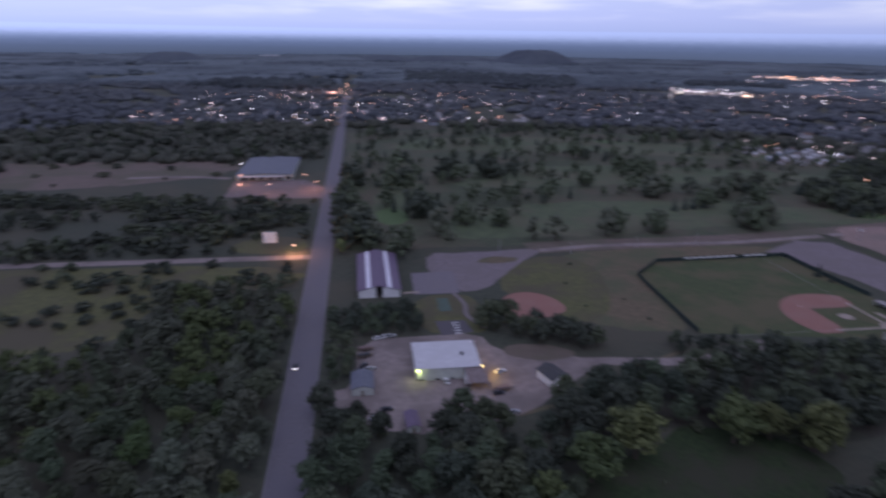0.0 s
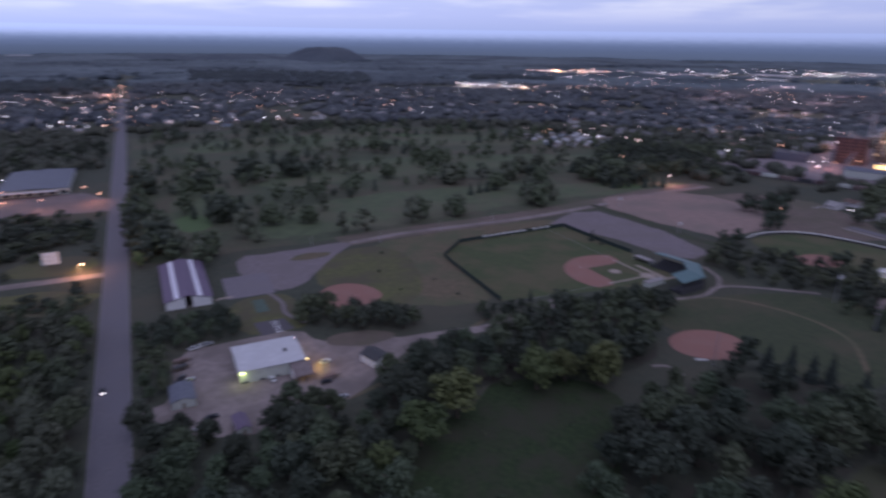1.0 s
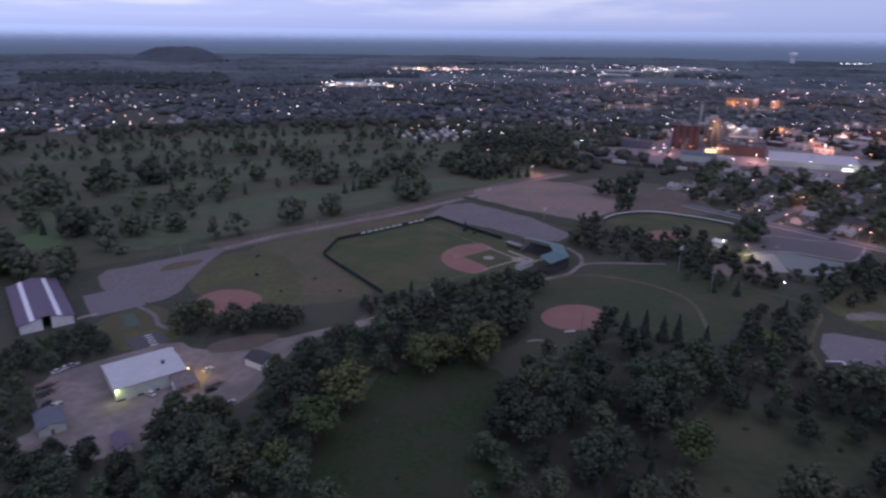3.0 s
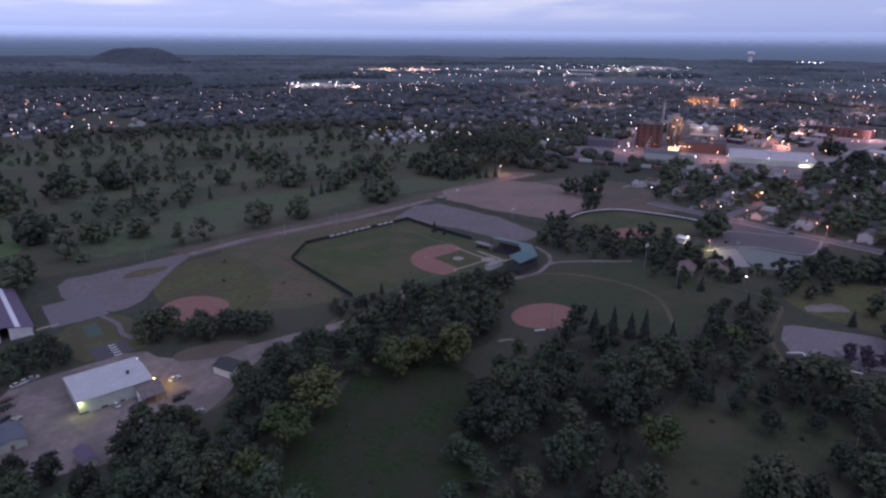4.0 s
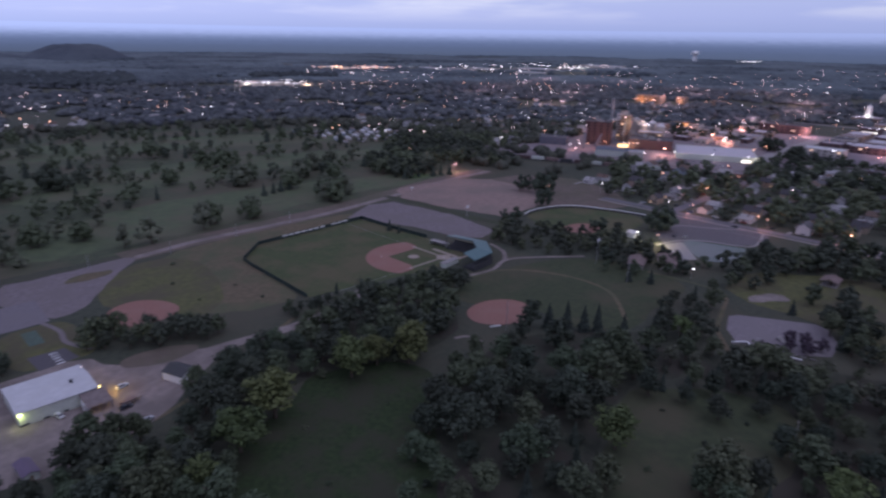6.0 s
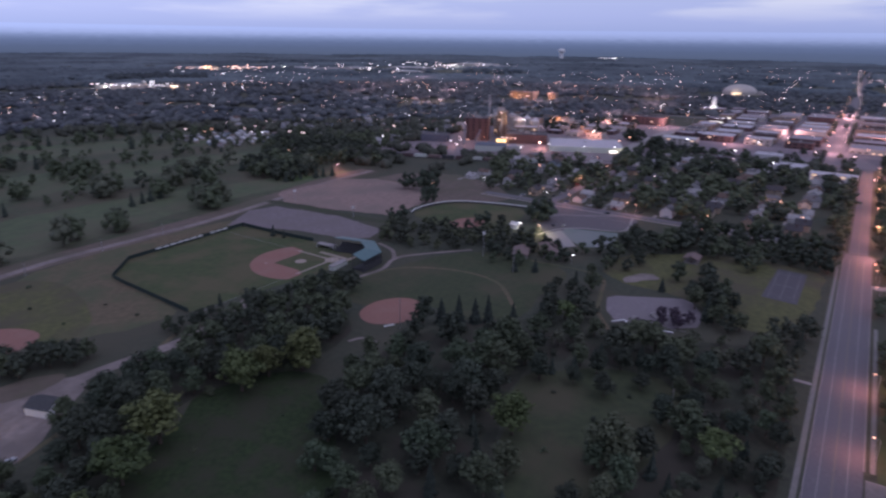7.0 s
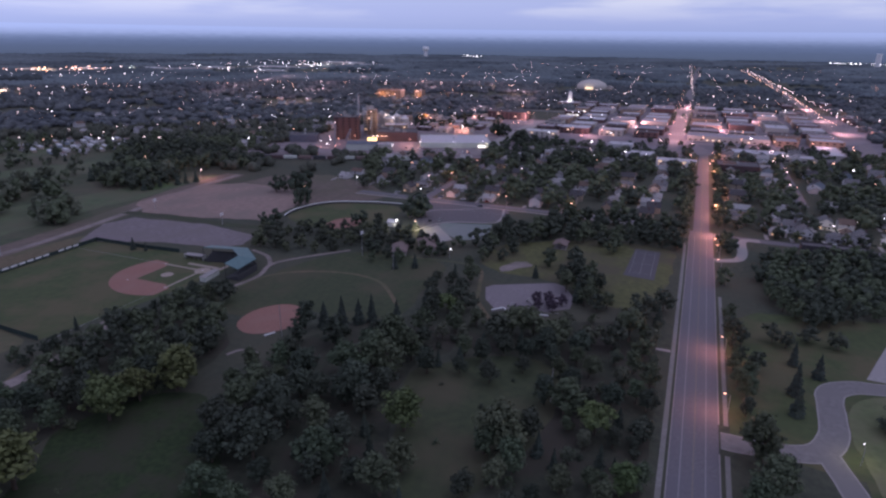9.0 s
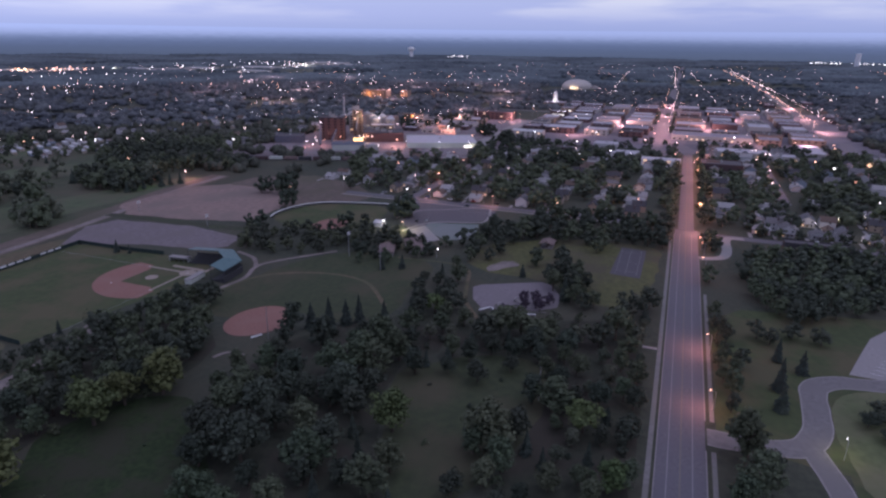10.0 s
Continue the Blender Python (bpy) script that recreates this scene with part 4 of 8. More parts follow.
def tree_meshes(kind, variant, fine):
    key = (kind, variant, fine)
    if key not in TREE_MESHES:
        material = TREE_KINDS[kind][0]
        rnd = np.random.RandomState(100 + variant * 7 + sorted(TREE_KINDS).index(kind) * 31)
        if kind == "spruce":
            c = needle_mesh("crown", rnd, 10.0, 2.4 + 0.3 * variant, material)
            t = trunk_mesh("trunk", rnd, 10.0, 1.0, 0.5, 0)
        elif kind in ("shrub", "scrub"):
            c = crown_mesh("crown", rnd, 3.4, 2.9, 0.0, 7, 220 if fine == 2 else 60, material, ICO1, 0.95 if fine == 2 else 1.6, 0.66 if fine == 2 else 0.85)
            t = trunk_mesh("trunk", rnd, 3.0, 1.5, 0.4, 2)
        elif fine == 2:
            c = crown_mesh("crown", rnd, 10.0, 3.7 + 0.35 * variant, 1.4 + 0.5 * variant, 46, 1250, material, ICO1, 1.15, 0.56, (0.50, 1.60), (0.12, 0.27), 1.02)
            t = trunk_mesh("trunk", rnd, 10.0, 4.0, 0.5, 5)
        elif fine == 1:
            c = crown_mesh("crown", rnd, 10.0, 4.3 + 0.35 * variant, 1.0 + 0.3 * variant, 17, 240, material, ICO1, 1.8, 0.66, (0.58, 1.42), (0.16, 0.34), 0.95)
            t = trunk_mesh("trunk", rnd, 10.0, 4.0, 0.45, 2)
        else:
            c = crown_mesh("crown", rnd, 10.0, 4.3 + 0.35 * variant, 0.6, 9, 56, material, ICO1, 2.6, 1.0, (0.7, 1.3), (0.20, 0.38), 0.9)
            t = trunk_mesh("trunk", rnd, 10.0, 4.0, 0.4, 0)
        TREE_MESHES[key] = (t, c)
    return TREE_MESHES[key]


def tree(kind, x, y, height=11.0, where="", wide=1.0):
    """One tree of a few shapes, turned and scaled; the farther ones are joined into woods."""
    label = TREE_KINDS[kind][1]
    away = math.hypot(x, y)
    near = away < (240 if kind not in ("shrub", "scrub") else 225) and not (x < -60 and away > 215)
    t, c = tree_meshes(kind, int(TREE_RND.randint(0, 4)), 2 if near else 1 if away < 345 else 0)
    s = height / (3.4 if kind in ("shrub", "scrub") else 10.0)
    m = pose(x, y, 0, 0, 0, TREE_RND.uniform(0, 360)) @ Matrix.Diagonal((s * wide * TREE_RND.uniform(0.88, 1.12), s * wide * TREE_RND.uniform(0.88, 1.12), s, 1))
    if not near:
        JOINED.setdefault((where, kind in ("shrub", "scrub")), []).append((m, t, c, kind))
        return None
    low = kind in ("shrub", "scrub")
    e = new("shrub" if low else "spruce_tree" if kind == "spruce" else "tree")
    e.matrix_basis = m
    for nm, me in (("trunk", t), ("crown", c)):
        o = new(nm, me)
        o.parent = e
    return tagged(e, label + (" " + where if where else ""), "shrub" if low else "tree", group="trees " + where if where else "trees")


def join_trees():
    """Makes one mesh of the far trees of each stretch of wood."""
    for (where, low), items in JOINED.items():
        verts, faces, slots, mats, at = [], [], [], [], 0
        for m, t, c, kind in items:
            rot, off = np.array(m.to_3x3()), np.array(m.translation)
            for me in (t, c):
                mat = me.materials[0]
                if mat not in mats:
                    mats.append(mat)
                co = np.empty(len(me.vertices) * 3)
                me.vertices.foreach_get("co", co)
                verts.append(co.reshape(-1, 3) @ rot.T + off)
                faces += [tuple(i + at for i in p.vertices) for p in me.polygons]
                slots += [mats.index(mat)] * len(me.polygons)
                at += len(me.vertices)
        me = bpy.data.meshes.new("far_trees")
        me.from_pydata(np.concatenate(verts).tolist(), [], faces)
        for mat in mats:
            me.materials.append(mat)
        me.polygons.foreach_set("material_index", slots)
        me.update()
        tagged(new("far_shrubs" if low else "far_trees", me), ("dark shrubs " if low else "leafy trees and spruces ") + where, "shrubs" if low else "woods", kind="stuff")


def off_paths(x, y):
    """Keeps trees off the roads, yards and clearings."""
    if -26.5 < x < -9 or (-26 < y < -1 and x > 40) or (367 < y < 381 and x < -9):
        return False
    for poly in KEEP_OPEN:
        if inside([x], [y], poly)[0]:
            return False
    return True


KEEP_OPEN = []
KEEP_OPEN.append([(-13, 208), (3, 222), (2, 265), (60, 266), (64, 249), (100, 240), (140, 232), (182, 243), (182, 234), (138, 223), (98, 224), (82, 208), (66, 196), (44, 188), (18, 186), (2, 202)])
KEEP_OPEN.append([(33, 309), (34, 378), (128, 378), (104, 350), (82, 326), (72, 309)])
KEEP_OPEN.append([(1, 305), (1, 372), (30, 372), (30, 305)])
KEEP_OPEN.append([(112, 184), (128, 166), (142, 164), (135, 140), (118, 128), (101, 115), (84, 106), (62, 124), (66, 142), (81, 154), (100, 160)])
KEEP_OPEN.append([(199, 90), (209, 74), (218, 46), (197, 40), (176, 52), (160, 54), (138, 50), (130, 62), (146, 74), (170, 80), (178, 88)])
KEEP_OPEN.append([(194, 178), (206, 190), (224, 190), (238, 180), (234, 160), (224, 150), (204, 153)])
KEEP_OPEN.append([(264, 84), (292, 96), (312, 88), (320, 56), (300, 44), (276, 44)])
KEEP_OPEN.append([(339, 8), (339, 30), (396, 30), (396, 8)])
KEEP_OPEN.append([(192, -22), (190, -60), (160, -64), (170, -110), (250, -150), (340, -120), (300, -84), (262, -66), (214, -52), (207, -22)])
KEEP_OPEN.append([(155, 248), (158, 326), (182, 350), (272, 352), (276, 270), (300, 262), (300, 216), (262, 210), (240, 222), (240, 244)])
KEEP_OPEN.append([(312, 88), (318, 100), (330, 100), (350, 88), (342, 74), (326, 76)])
KEEP_OPEN.append([(12, 176), (12, 206), (32, 206), (32, 182), (26, 176)])
KEEP_OPEN.append([(176, 166), (186, 166), (186, 152), (172, 152)])

TREES_AT = []


def apart_from_others(x, y, gap):
    return all((x - a) ** 2 + (y - b) ** 2 > gap * gap for a, b in TREES_AT)


def grow(kinds, places, where, wide=1.0):
    for i, (x, y, h) in enumerate(places):
        if apart_from_others(x, y, 4.2):
            TREES_AT.append((x, y))
            tree(kinds[i % len(kinds)], x, y, h, where, wide=wide)


# trees that stand out
grow(("dark", "dark", "mid"), ((316, 56, 11), (320, 50, 12), (300, 38, 11), (308, 42, 12), (314, 36, 10), (322, 42, 12), (330, 50, 11), (341, 54, 12), (290, 40, 10), (286, 33, 9), (352, 94, 9), (334, 108, 9), (346, 110, 10), (222, 206, 12), (216, 211, 11)), "in the park", 1.05)
grow(("light",), ((91, 170, 18), (73, 161, 16), (127, 174, 17), (140, 174, 14), (151, 167, 18), (161, 78, 15), (256, 100, 10), (184, 18, 12), (158, 6, 11), (57, 152, 12)), "by the open grass", 1.15)
grow(("mid", "mid", "dark"), ((38, 193, 14), (45, 190, 13), (37, 177, 14), (44, 173, 12), (26, 169, 9), (19, 168, 9), (11, 172, 9), (4, 187, 10), (31, 162, 14), (39, 156, 14), (48, 156, 12), (57, 158, 13), (56, 140, 14), (49, 147, 11), (-3, 191, 12), (0, 172, 13), (-4, 150, 13), (14, 150, 12)), "by the gravel yard", 1.1)
grow(("dark",), ((120, 201, 12), (126, 192, 13), (108, 198, 12), (95, 193, 13), (113, 214, 10), (93, 203, 13), (51, 173, 10), (65, 168, 11), (79, 180, 14), (75, 189, 14), (67, 184, 10), (88, 201, 11)), "in the ballpark woods", 1.1)
grow(("dark",), ((136, 135, 14), (130, 125, 14), (123, 126, 11), (129, 115, 16), (151, 123, 14), (147, 115, 12), (165, 122, 12), (177, 128, 13), (145, 93, 13), (127, 92, 11), (166, 105, 13), (166, 114, 11), (174, 103, 14), (177, 95, 12), (199, 86, 12), (164, 95, 12), (206, 133, 14), (131, 81, 9), (185, 142, 11)), "in the park woods", 1.12)
grow(("mid",), ((179, 141, 11), (149, 136, 13), (156, 134, 14), (110, 119, 10), (112, 114, 8), (147, 102, 14), (133, 93, 15), (115, 93, 10), (104, 96, 9), (94, 105, 10), (184, 112, 15), (193, 108, 17), (191, 100, 15), (210, 105, 16), (206, 96, 14), (130, 71, 14), (142, 70, 11), (132, 89, 11)), "in the park woods", 1.12)
grow(("dark",), ((204, 74, 7), (216, 69, 11), (202, 61, 9), (234, 66, 13), (234, 47, 11), (214, 51, 7), (172, 38, 12), (195, 38, 12), (259, 108, 11), (262, 93, 13), (203, 15, 10), (210, 31, 9), (289, 10, 12), (249, 21, 13), (237, 33, 11), (182, 4, 10), (205, 3, 9)), "by the wide street", 1.1)
grow(("mid",), ((218, 77, 9), (245, 64, 15), (247, 55, 13), (241, 43, 12), (163, 43, 17), (160, 49, 12), (192, 30, 14), (182, 18, 14), (154, 38, 12), (146, 42, 10), (151, 23, 9), (221, 26, 9), (259, 15, 16), (161, 2, 10), (149, 11, 10), (189, -33, 17), (171, -35, 15), (163, -30, 11)), "by the wide street", 1.1)
grow(("mid", "dark", "spruce"), ((209, 7, 9), (188, 3, 9), (205, 16, 9), (231, 10, 10), (199, 30, 8), (240, 32, 11), (261, 16, 12), (235, 48, 10), (233, 57, 10), (292, 29, 9), (299, 3, 11), (294, 44, 13), (305, 52, 12), (222, 22, 9), (250, 24, 10), (246, 8, 9), (276, 12, 10), (284, 4, 10)), "by the wide street")
grow(("spruce",), ((216, 67, 8), (212, 77, 8), (219, 146, 13), (223, 139, 15), (228, 133, 13), (233, 129, 14), (265, 313, 8), (266, 304, 6), (172, 246, 7), (264, -50, 11), (239, -48, 14), (256, -58, 11), (224, -47, 11), (319, 72, 8), (206, 84, 8), (300, 150, 8), (306, 140, 9)), "on the park grass")
grow(("mid", "dark"), ((349, -26, 11), (181, -38, 10), (303, -27, 8), (283, -28, 9), (250, -27, 9), (258, -30, 8), (229, -31, 10), (253, -35, 9), (242, -32, 9), (268, -27, 7), (236, -28, 8), (276, -31, 8), (292, -27, 7), (216, -30, 8), (418, -28, 11), (409, -29, 10), (424, -31, 10), (430, -27, 9)), "by the wide street")
grow(("dark",), ((284, -44, 9), (290, -59, 8), (287, -70, 8), (280, -49, 8)), "on the mown grass", 1.25)
grow(("shrub",), ((268, 66, 3.4), (256, 74, 3.4)), "on the mown grass", 1.4)
grow(("dark",), ((224, -74, 6), (230, -80, 7), (222, -84, 6), (216, -78, 5), (236, -86, 7), (228, -90, 7)), "on the mown grass", 1.5)
grow(("purple",), ((276, 60, 6), (281, 55, 7), (282, 62, 7), (287, 57, 6), (270, 70, 4), (277, 53, 6), (286, 50, 6)), "by the paved court")
grow(("mid",), ((65, 272, 12), (72, 271, 12), (60, 267, 10)), "by the softball infield")
grow(("dark",), ((234, 212, 6), (238, 218, 5), (214, 153, 14), (190, 190, 9)), "behind the grandstand")
grow(("dark", "mid"), ((315, 162, 8), (311, 152, 8), (319, 171, 9), (325, 139, 8), (333, 134, 9), (306, 168, 7), (322, 178, 9), (352, 130, 8)), "by the pavilions")
grow(("dark",), ((402, 188, 17), (405, 182, 18), (413, 185, 17), (408, 178, 16), (376, 212, 9), (370, 216, 8), (426, 325, 15), (432, 321, 14), (428, 308, 19), (437, 301, 20), (433, 306, 18), (394, 280, 15), (399, 277, 16), (345, 276, 8), (352, 270, 10), (340, 266, 9)), "by the ballfield fence", 0.85)

WOODS = []
WOODS.append((((140, 226), (166, 226), (194, 214), (214, 214), (206, 198), (194, 178), (180, 170), (143, 172), (110, 186), (82, 178), (70, 184), (78, 204), (100, 212), (126, 206)), 9.0, (10, 14), ("dark", "dark", "mid", "mid"), "in the ballpark woods"))
WOODS.append((((140, 246), (166, 240), (194, 226), (226, 232), (236, 220), (214, 212), (194, 214), (166, 226), (140, 228)), 5.8, (5, 8), ("dark", "mid", "dark"), "by the ballpark"))
WOODS.append((((-9, 206), (-9, 110), (60, 110), (62, 150), (90, 172), (84, 180), (61, 186), (52, 190), (34, 190), (12, 192), (0, 200)), 9.0, (8, 13), ("mid", "mid", "dark", "mid"), "by the gravel yard"))
WOODS.append((((134, 142), (168, 148), (196, 150), (230, 132), (250, 110), (246, 90), (222, 84), (198, 96), (176, 92), (152, 80), (146, 56), (160, 30), (172, 12), (140, 4), (110, 20), (80, 70), (98, 104), (118, 122)), 12.0, (7, 12), ("dark", "spruce", "mid", "dark", "mid", "spruce"), "in the park woods"))
WOODS.append((((226, 93), (248, 84), (268, 40), (281, 4), (236, 2), (156, 2), (140, 8), (166, 34), (206, 32), (224, 44)), 9.4, (5, 10), ("dark", "mid", "willow", "mid", "spruce", "willow"), "by the wide street"))
WOODS.append((((-96, 150), (-27, 140), (-27, 285), (-40, 312), (-90, 318), (-86, 262), (-112, 250), (-150, 246), (-190, 180)), 8.0, (8, 14), ("willow", "mid", "willow", "light", "willow", "mid"), "by the country road"))
WOODS.append((((-9, 266), (-9, 284), (4, 291), (30, 291), (35, 280), (30, 266), (6, 264)), 5.2, (5, 8), ("dark", "dark", "mid"), "between barn and yard"))
WOODS.append((((-9, 224), (0, 226), (0, 262), (-9, 264)), 6.0, (5, 8), ("mid", "mid", "dark"), "between road and yard"))
WOODS.append((((58, 270), (72, 282), (76, 268), (106, 258), (112, 246), (104, 240), (74, 256)), 5.8, (7, 10.5), ("dark", "dark", "mid"), "by the softball infield"))
WOODS.append((((290, 240), (302, 212), (322, 190), (334, 160), (330, 148), (348, 140), (358, 176), (372, 198), (352, 206), (344, 236), (330, 268), (318, 258)), 9.4, (7, 11), ("dark", "mid", "dark"), "between the ballfields"))
WOODS.append((((240, 102), (248, 88), (266, 94), (300, 102), (304, 122), (282, 122), (262, 116)), 10.0, (6, 11), ("dark", "mid", "dark", "spruce"), "in the park"))
WOODS.append((((334, -44), (314, -50), (307, -64), (318, -84), (338, -108), (412, -126), (424, -104), (408, -76), (404, -54), (386, -45)), 7.6, (9, 12), ("dark", "mid", "dark"), "in the grove"))
WOODS.append((((352, 122), (396, 112), (404, 84), (450, 90), (450, -2), (402, 0), (402, 36), (372, 32), (386, 58), (384, 84), (360, 96)), 9.2, (9, 14), ("dark", "mid", "dark"), "in the park"))
WOODS.append((((316, 112), (352, 120), (360, 92), (366, 58), (344, 50), (322, 46), (318, 62)), 15.0, (6, 11), ("dark", "mid", "dark"), "in the park"))
WOODS.append((((-9, 384), (12, 382), (14, 420), (6, 468), (-4, 530), (-9, 526)), 9, (10, 17), ("dark", "dark", "mid"), "at the fairway edge"))
WOODS.append((((425, 452), (470, 446), (486, 412), (516, 410), (566, 552), (524, 598), (468, 556), (430, 500)), 13.0, (10, 16), ("dark", "dark", "mid"), "beyond the dirt lot"))
WOODS.append((((385, 428), (424, 426), (444, 480), (412, 512), (378, 480)), 9, (10, 16), ("dark", "dark", "mid"), "beyond the dirt lot"))
for i_, (poly_, gap_, (h0_, h1_), kinds_, where_) in enumerate(WOODS):
    for x_, y_ in spots(poly_, gap_, 50 + i_, lambda x, y: off_paths(x, y) and apart_from_others(x, y, gap_ * 0.8)):
        kd_ = kinds_[TREE_RND.randint(len(kinds_))]
        tree(kd_, x_, y_, TREE_RND.uniform(h0_, h1_) * (0.5 if kd_ in ("shrub", "scrub") else 1.0), where_)
    # undergrowth between the trunks
    if i_ in (0, 1, 2, 3, 4, 5):
        for x_, y_ in spots(poly_, gap_ * 1.7, 150 + i_, off_paths):
            tree(("shrub", "scrub")[TREE_RND.randint(2)], x_, y_, TREE_RND.uniform(1.5, 3.5), where_)

# weeds and saplings on the open grass
for poly_, gap_, sd_ in ((((104, 168), (132, 150), (112, 132), (90, 112), (60, 124), (78, 146)), 30, 301), (((192, 84), (218, 46), (204, 34), (162, 42), (150, 70)), 20, 302), (((150, 258), (150, 320), (130, 350), (112, 330), (108, 284)), 22, 303)):
    for x_, y_ in spots(poly_, gap_, sd_):
        tree(("shrub", "scrub")[TREE_RND.randint(2)], x_, y_, TREE_RND.uniform(0.5, 1.5), "on the open grass", wide=1.3)

# golf course: clumps, rows and single trees
G_RND = np.random.RandomState(5)


def clump(kind, x, y, h):
    """One tree, or a few that stand together."""
    if h < 20:
        tree(kind, x, y, h, "on the golf course", wide=0.95)
        return
    for k in range(4):
        a = k * 1.57 + G_RND.uniform(0, 1)
        tree(kind, x + 0.13 * h * math.cos(a), y + 0.13 * h * math.sin(a), h * G_RND.uniform(0.55, 0.76), "on the golf course", wide=0.95)


for x_, y_, h_ in ((31, 384, 22), (55, 476, 24), (183, 409, 24), (211, 403, 20), (285, 404, 24), (50, 457, 28), (47, 565, 26), (91, 589, 30), (130, 593, 32), (0, 568, 30), (-3, 406, 28), (17, 403, 16), (6, 443, 15), (30, 379, 15), (58, 409, 18), (80, 434, 21), (65, 400, 9), (94, 443, 13), (106, 429, 20), (124, 458, 15), (120, 396, 16), (135, 393, 17), (211, 549, 20), (170, 601, 17), (204, 666, 19)):
    clump("dark" if h_ > 25 else "mid" if h_ > 19 else "willow", x_, y_, h_)
for x_, y_, h_ in ((181, 545, 18), (173, 400, 18), (256, 503, 25), (216, 412, 20), (280, 589, 26), (281, 466, 21), (309, 493, 18), (283, 411, 20), (306, 418, 18), (373, 536, 20), (403, 536, 18), (248, 680, 19), (274, 624, 21), (281, 565, 17), (408, 459, 28), (426, 445, 25), (340, 520, 24), (318, 500, 22), (300, 444, 20), (288, 420, 16), (335, 474, 22)):
    clump("willow" if h_ in (18, 20, 24, 25) else "mid", x_, y_, h_)
clump("mid", 26, 367, 13)
clump("light", -5, 378, 10)
clump("dark", 62, 438, 18)
GOLF = ((30, 470), (8, 520), (0, 880), (140, 930), (330, 900), (520, 760), (540, 590), (470, 480), (380, 470), (180, 460), (120, 470))
for x_, y_ in spots(GOLF, 13.5, 77, off_paths):
    dense = noise.noise(Vector((x_ * 0.012, y_ * 0.012, 3.0)))
    row = math.sin((y_ - 0.10 * x_) * 2 * math.pi / 92.0)
    if dense + 0.6 * row + G_RND.uniform(-0.5, 0.5) > (0.42 if x_ > 290 and y_ < 650 else 0.16):
        kd_ = ("dark", "mid", "dark", "mid", "spruce", "mid")[G_RND.randint(6)]
        tall_ = G_RND.uniform(11, 16) if G_RND.uniform() < 0.5 else G_RND.uniform(6, 10)
        tree(kd_, x_, y_, 3.5 if kd_ == "shrub" else tall_, "on the golf course", wide=0.95)
for x_, y_ in ((384, 430), (390, 428), (398, 426), (412, 420), (420, 418), (428, 414), (252, 458), (262, 460), (270, 462), (280, 464), (60, 620)):
    tree("spruce", x_, y_, 11, "on the golf course")

# brush west of the country road
for x_, y_ in spots(((-28, 316), (-28, 366), (-230, 366), (-260, 300), (-150, 256), (-90, 268), (-92, 316)), 10.0, 91, off_paths):
    if noise.noise(Vector((x_ * 0.02, y_ * 0.06, 5.0))) > -0.05:
        tree(("shrub", "scrub", "shrub")[G_RND.randint(3)], x_, y_, G_RND.uniform(2.5, 5.5), "in the rough grass", wide=1.4)
for x_, y_ in spots(((-28, 384), (-28, 505), (-300, 540), (-400, 430), (-300, 382)), 8.2, 92, lambda x, y: off_paths(x, y) and not (-70 < x < -26 and 382 < y < 412)):
    if noise.noise(Vector((x_ * 0.008, y_ * 0.05, 8.0))) > -0.10:
        tree(("shrub", "scrub", "mid", "dark")[G_RND.randint(4)], x_, y_, G_RND.uniform(4, 8), "in the brush", wide=1.35)
for x_, y_ in spots(((-116, 600), (-120, 668), (-300, 664), (-310, 640), (-260, 576)), 40.0, 94, off_paths):
    tree(("shrub", "scrub")[G_RND.randint(2)], x_, y_, G_RND.uniform(2, 5), "in the brush", wide=1.5)
for x_, y_ in spots(((-34, 690), (-34, 900), (-600, 1000), (-520, 700), (-320, 690)), 14.0, 93, off_paths):
    if noise.noise(Vector((x_ * 0.006, y_ * 0.03, 4.0))) > -0.15:
        tree(("shrub", "dark", "mid")[G_RND.randint(3)], x_, y_, G_RND.uniform(6, 11), "in the brush", wide=1.2)

# ---- buildings and things near by ----
M_ROOFWHITE = surface("white_metal_roof", (0.52, 0.51, 0.54), (0.43, 0.42, 0.45), scale=0.6, big=(0.45, 0.44, 0.465), bigscale=0.15, rough=0.5, bump=0.05)
M_WALLPALE = surface("pale_metal_wall", (0.52, 0.54, 0.50), (0.44, 0.46, 0.43), scale=0.8, bump=0.1)
M_ROOFPURPLE = surface("plum_metal_roof", (0.135, 0.098, 0.155), (0.105, 0.076, 0.125), scale=0.5, big=(0.12, 0.088, 0.14), bigscale=0.1, rough=0.55, bump=0.05)
M_ROOFBLUE = surface("blue_grey_roof", (0.125, 0.132, 0.168), (0.095, 0.10, 0.13), scale=0.4, rough=0.6, bump=0.05)
M_ROOFBROWN = surface("brown_roof", (0.20, 0.145, 0.14), (0.15, 0.11, 0.105), scale=0.8, bump=0.15)
M_ROOFTEAL = surface("teal_metal_roof", (0.098, 0.165, 0.175), (0.075, 0.130, 0.138), scale=0.6, rough=0.5, bump=0.05)
M_TRANSLUCENT = surface("white_skylight_panel", (0.72, 0.70, 0.78), (0.64, 0.62, 0.70), scale=0.8, rough=0.4, bump=0.0)
M_TIMBER = surface("weathered_timber", (0.21, 0.165, 0.13), (0.14, 0.11, 0.088), scale=2.0, bump=0.3)
M_BRICKRED = surface("red_brick", (0.112, 0.072, 0.074), (0.084, 0.056, 0.058), scale=1.5, big=(0.098, 0.066, 0.068), bigscale=0.1, bump=0.2)
M_TYRE = surface("black_rubber", (0.02, 0.02, 0.022), (0.014, 0.014, 0.016), scale=4, bump=0.0)


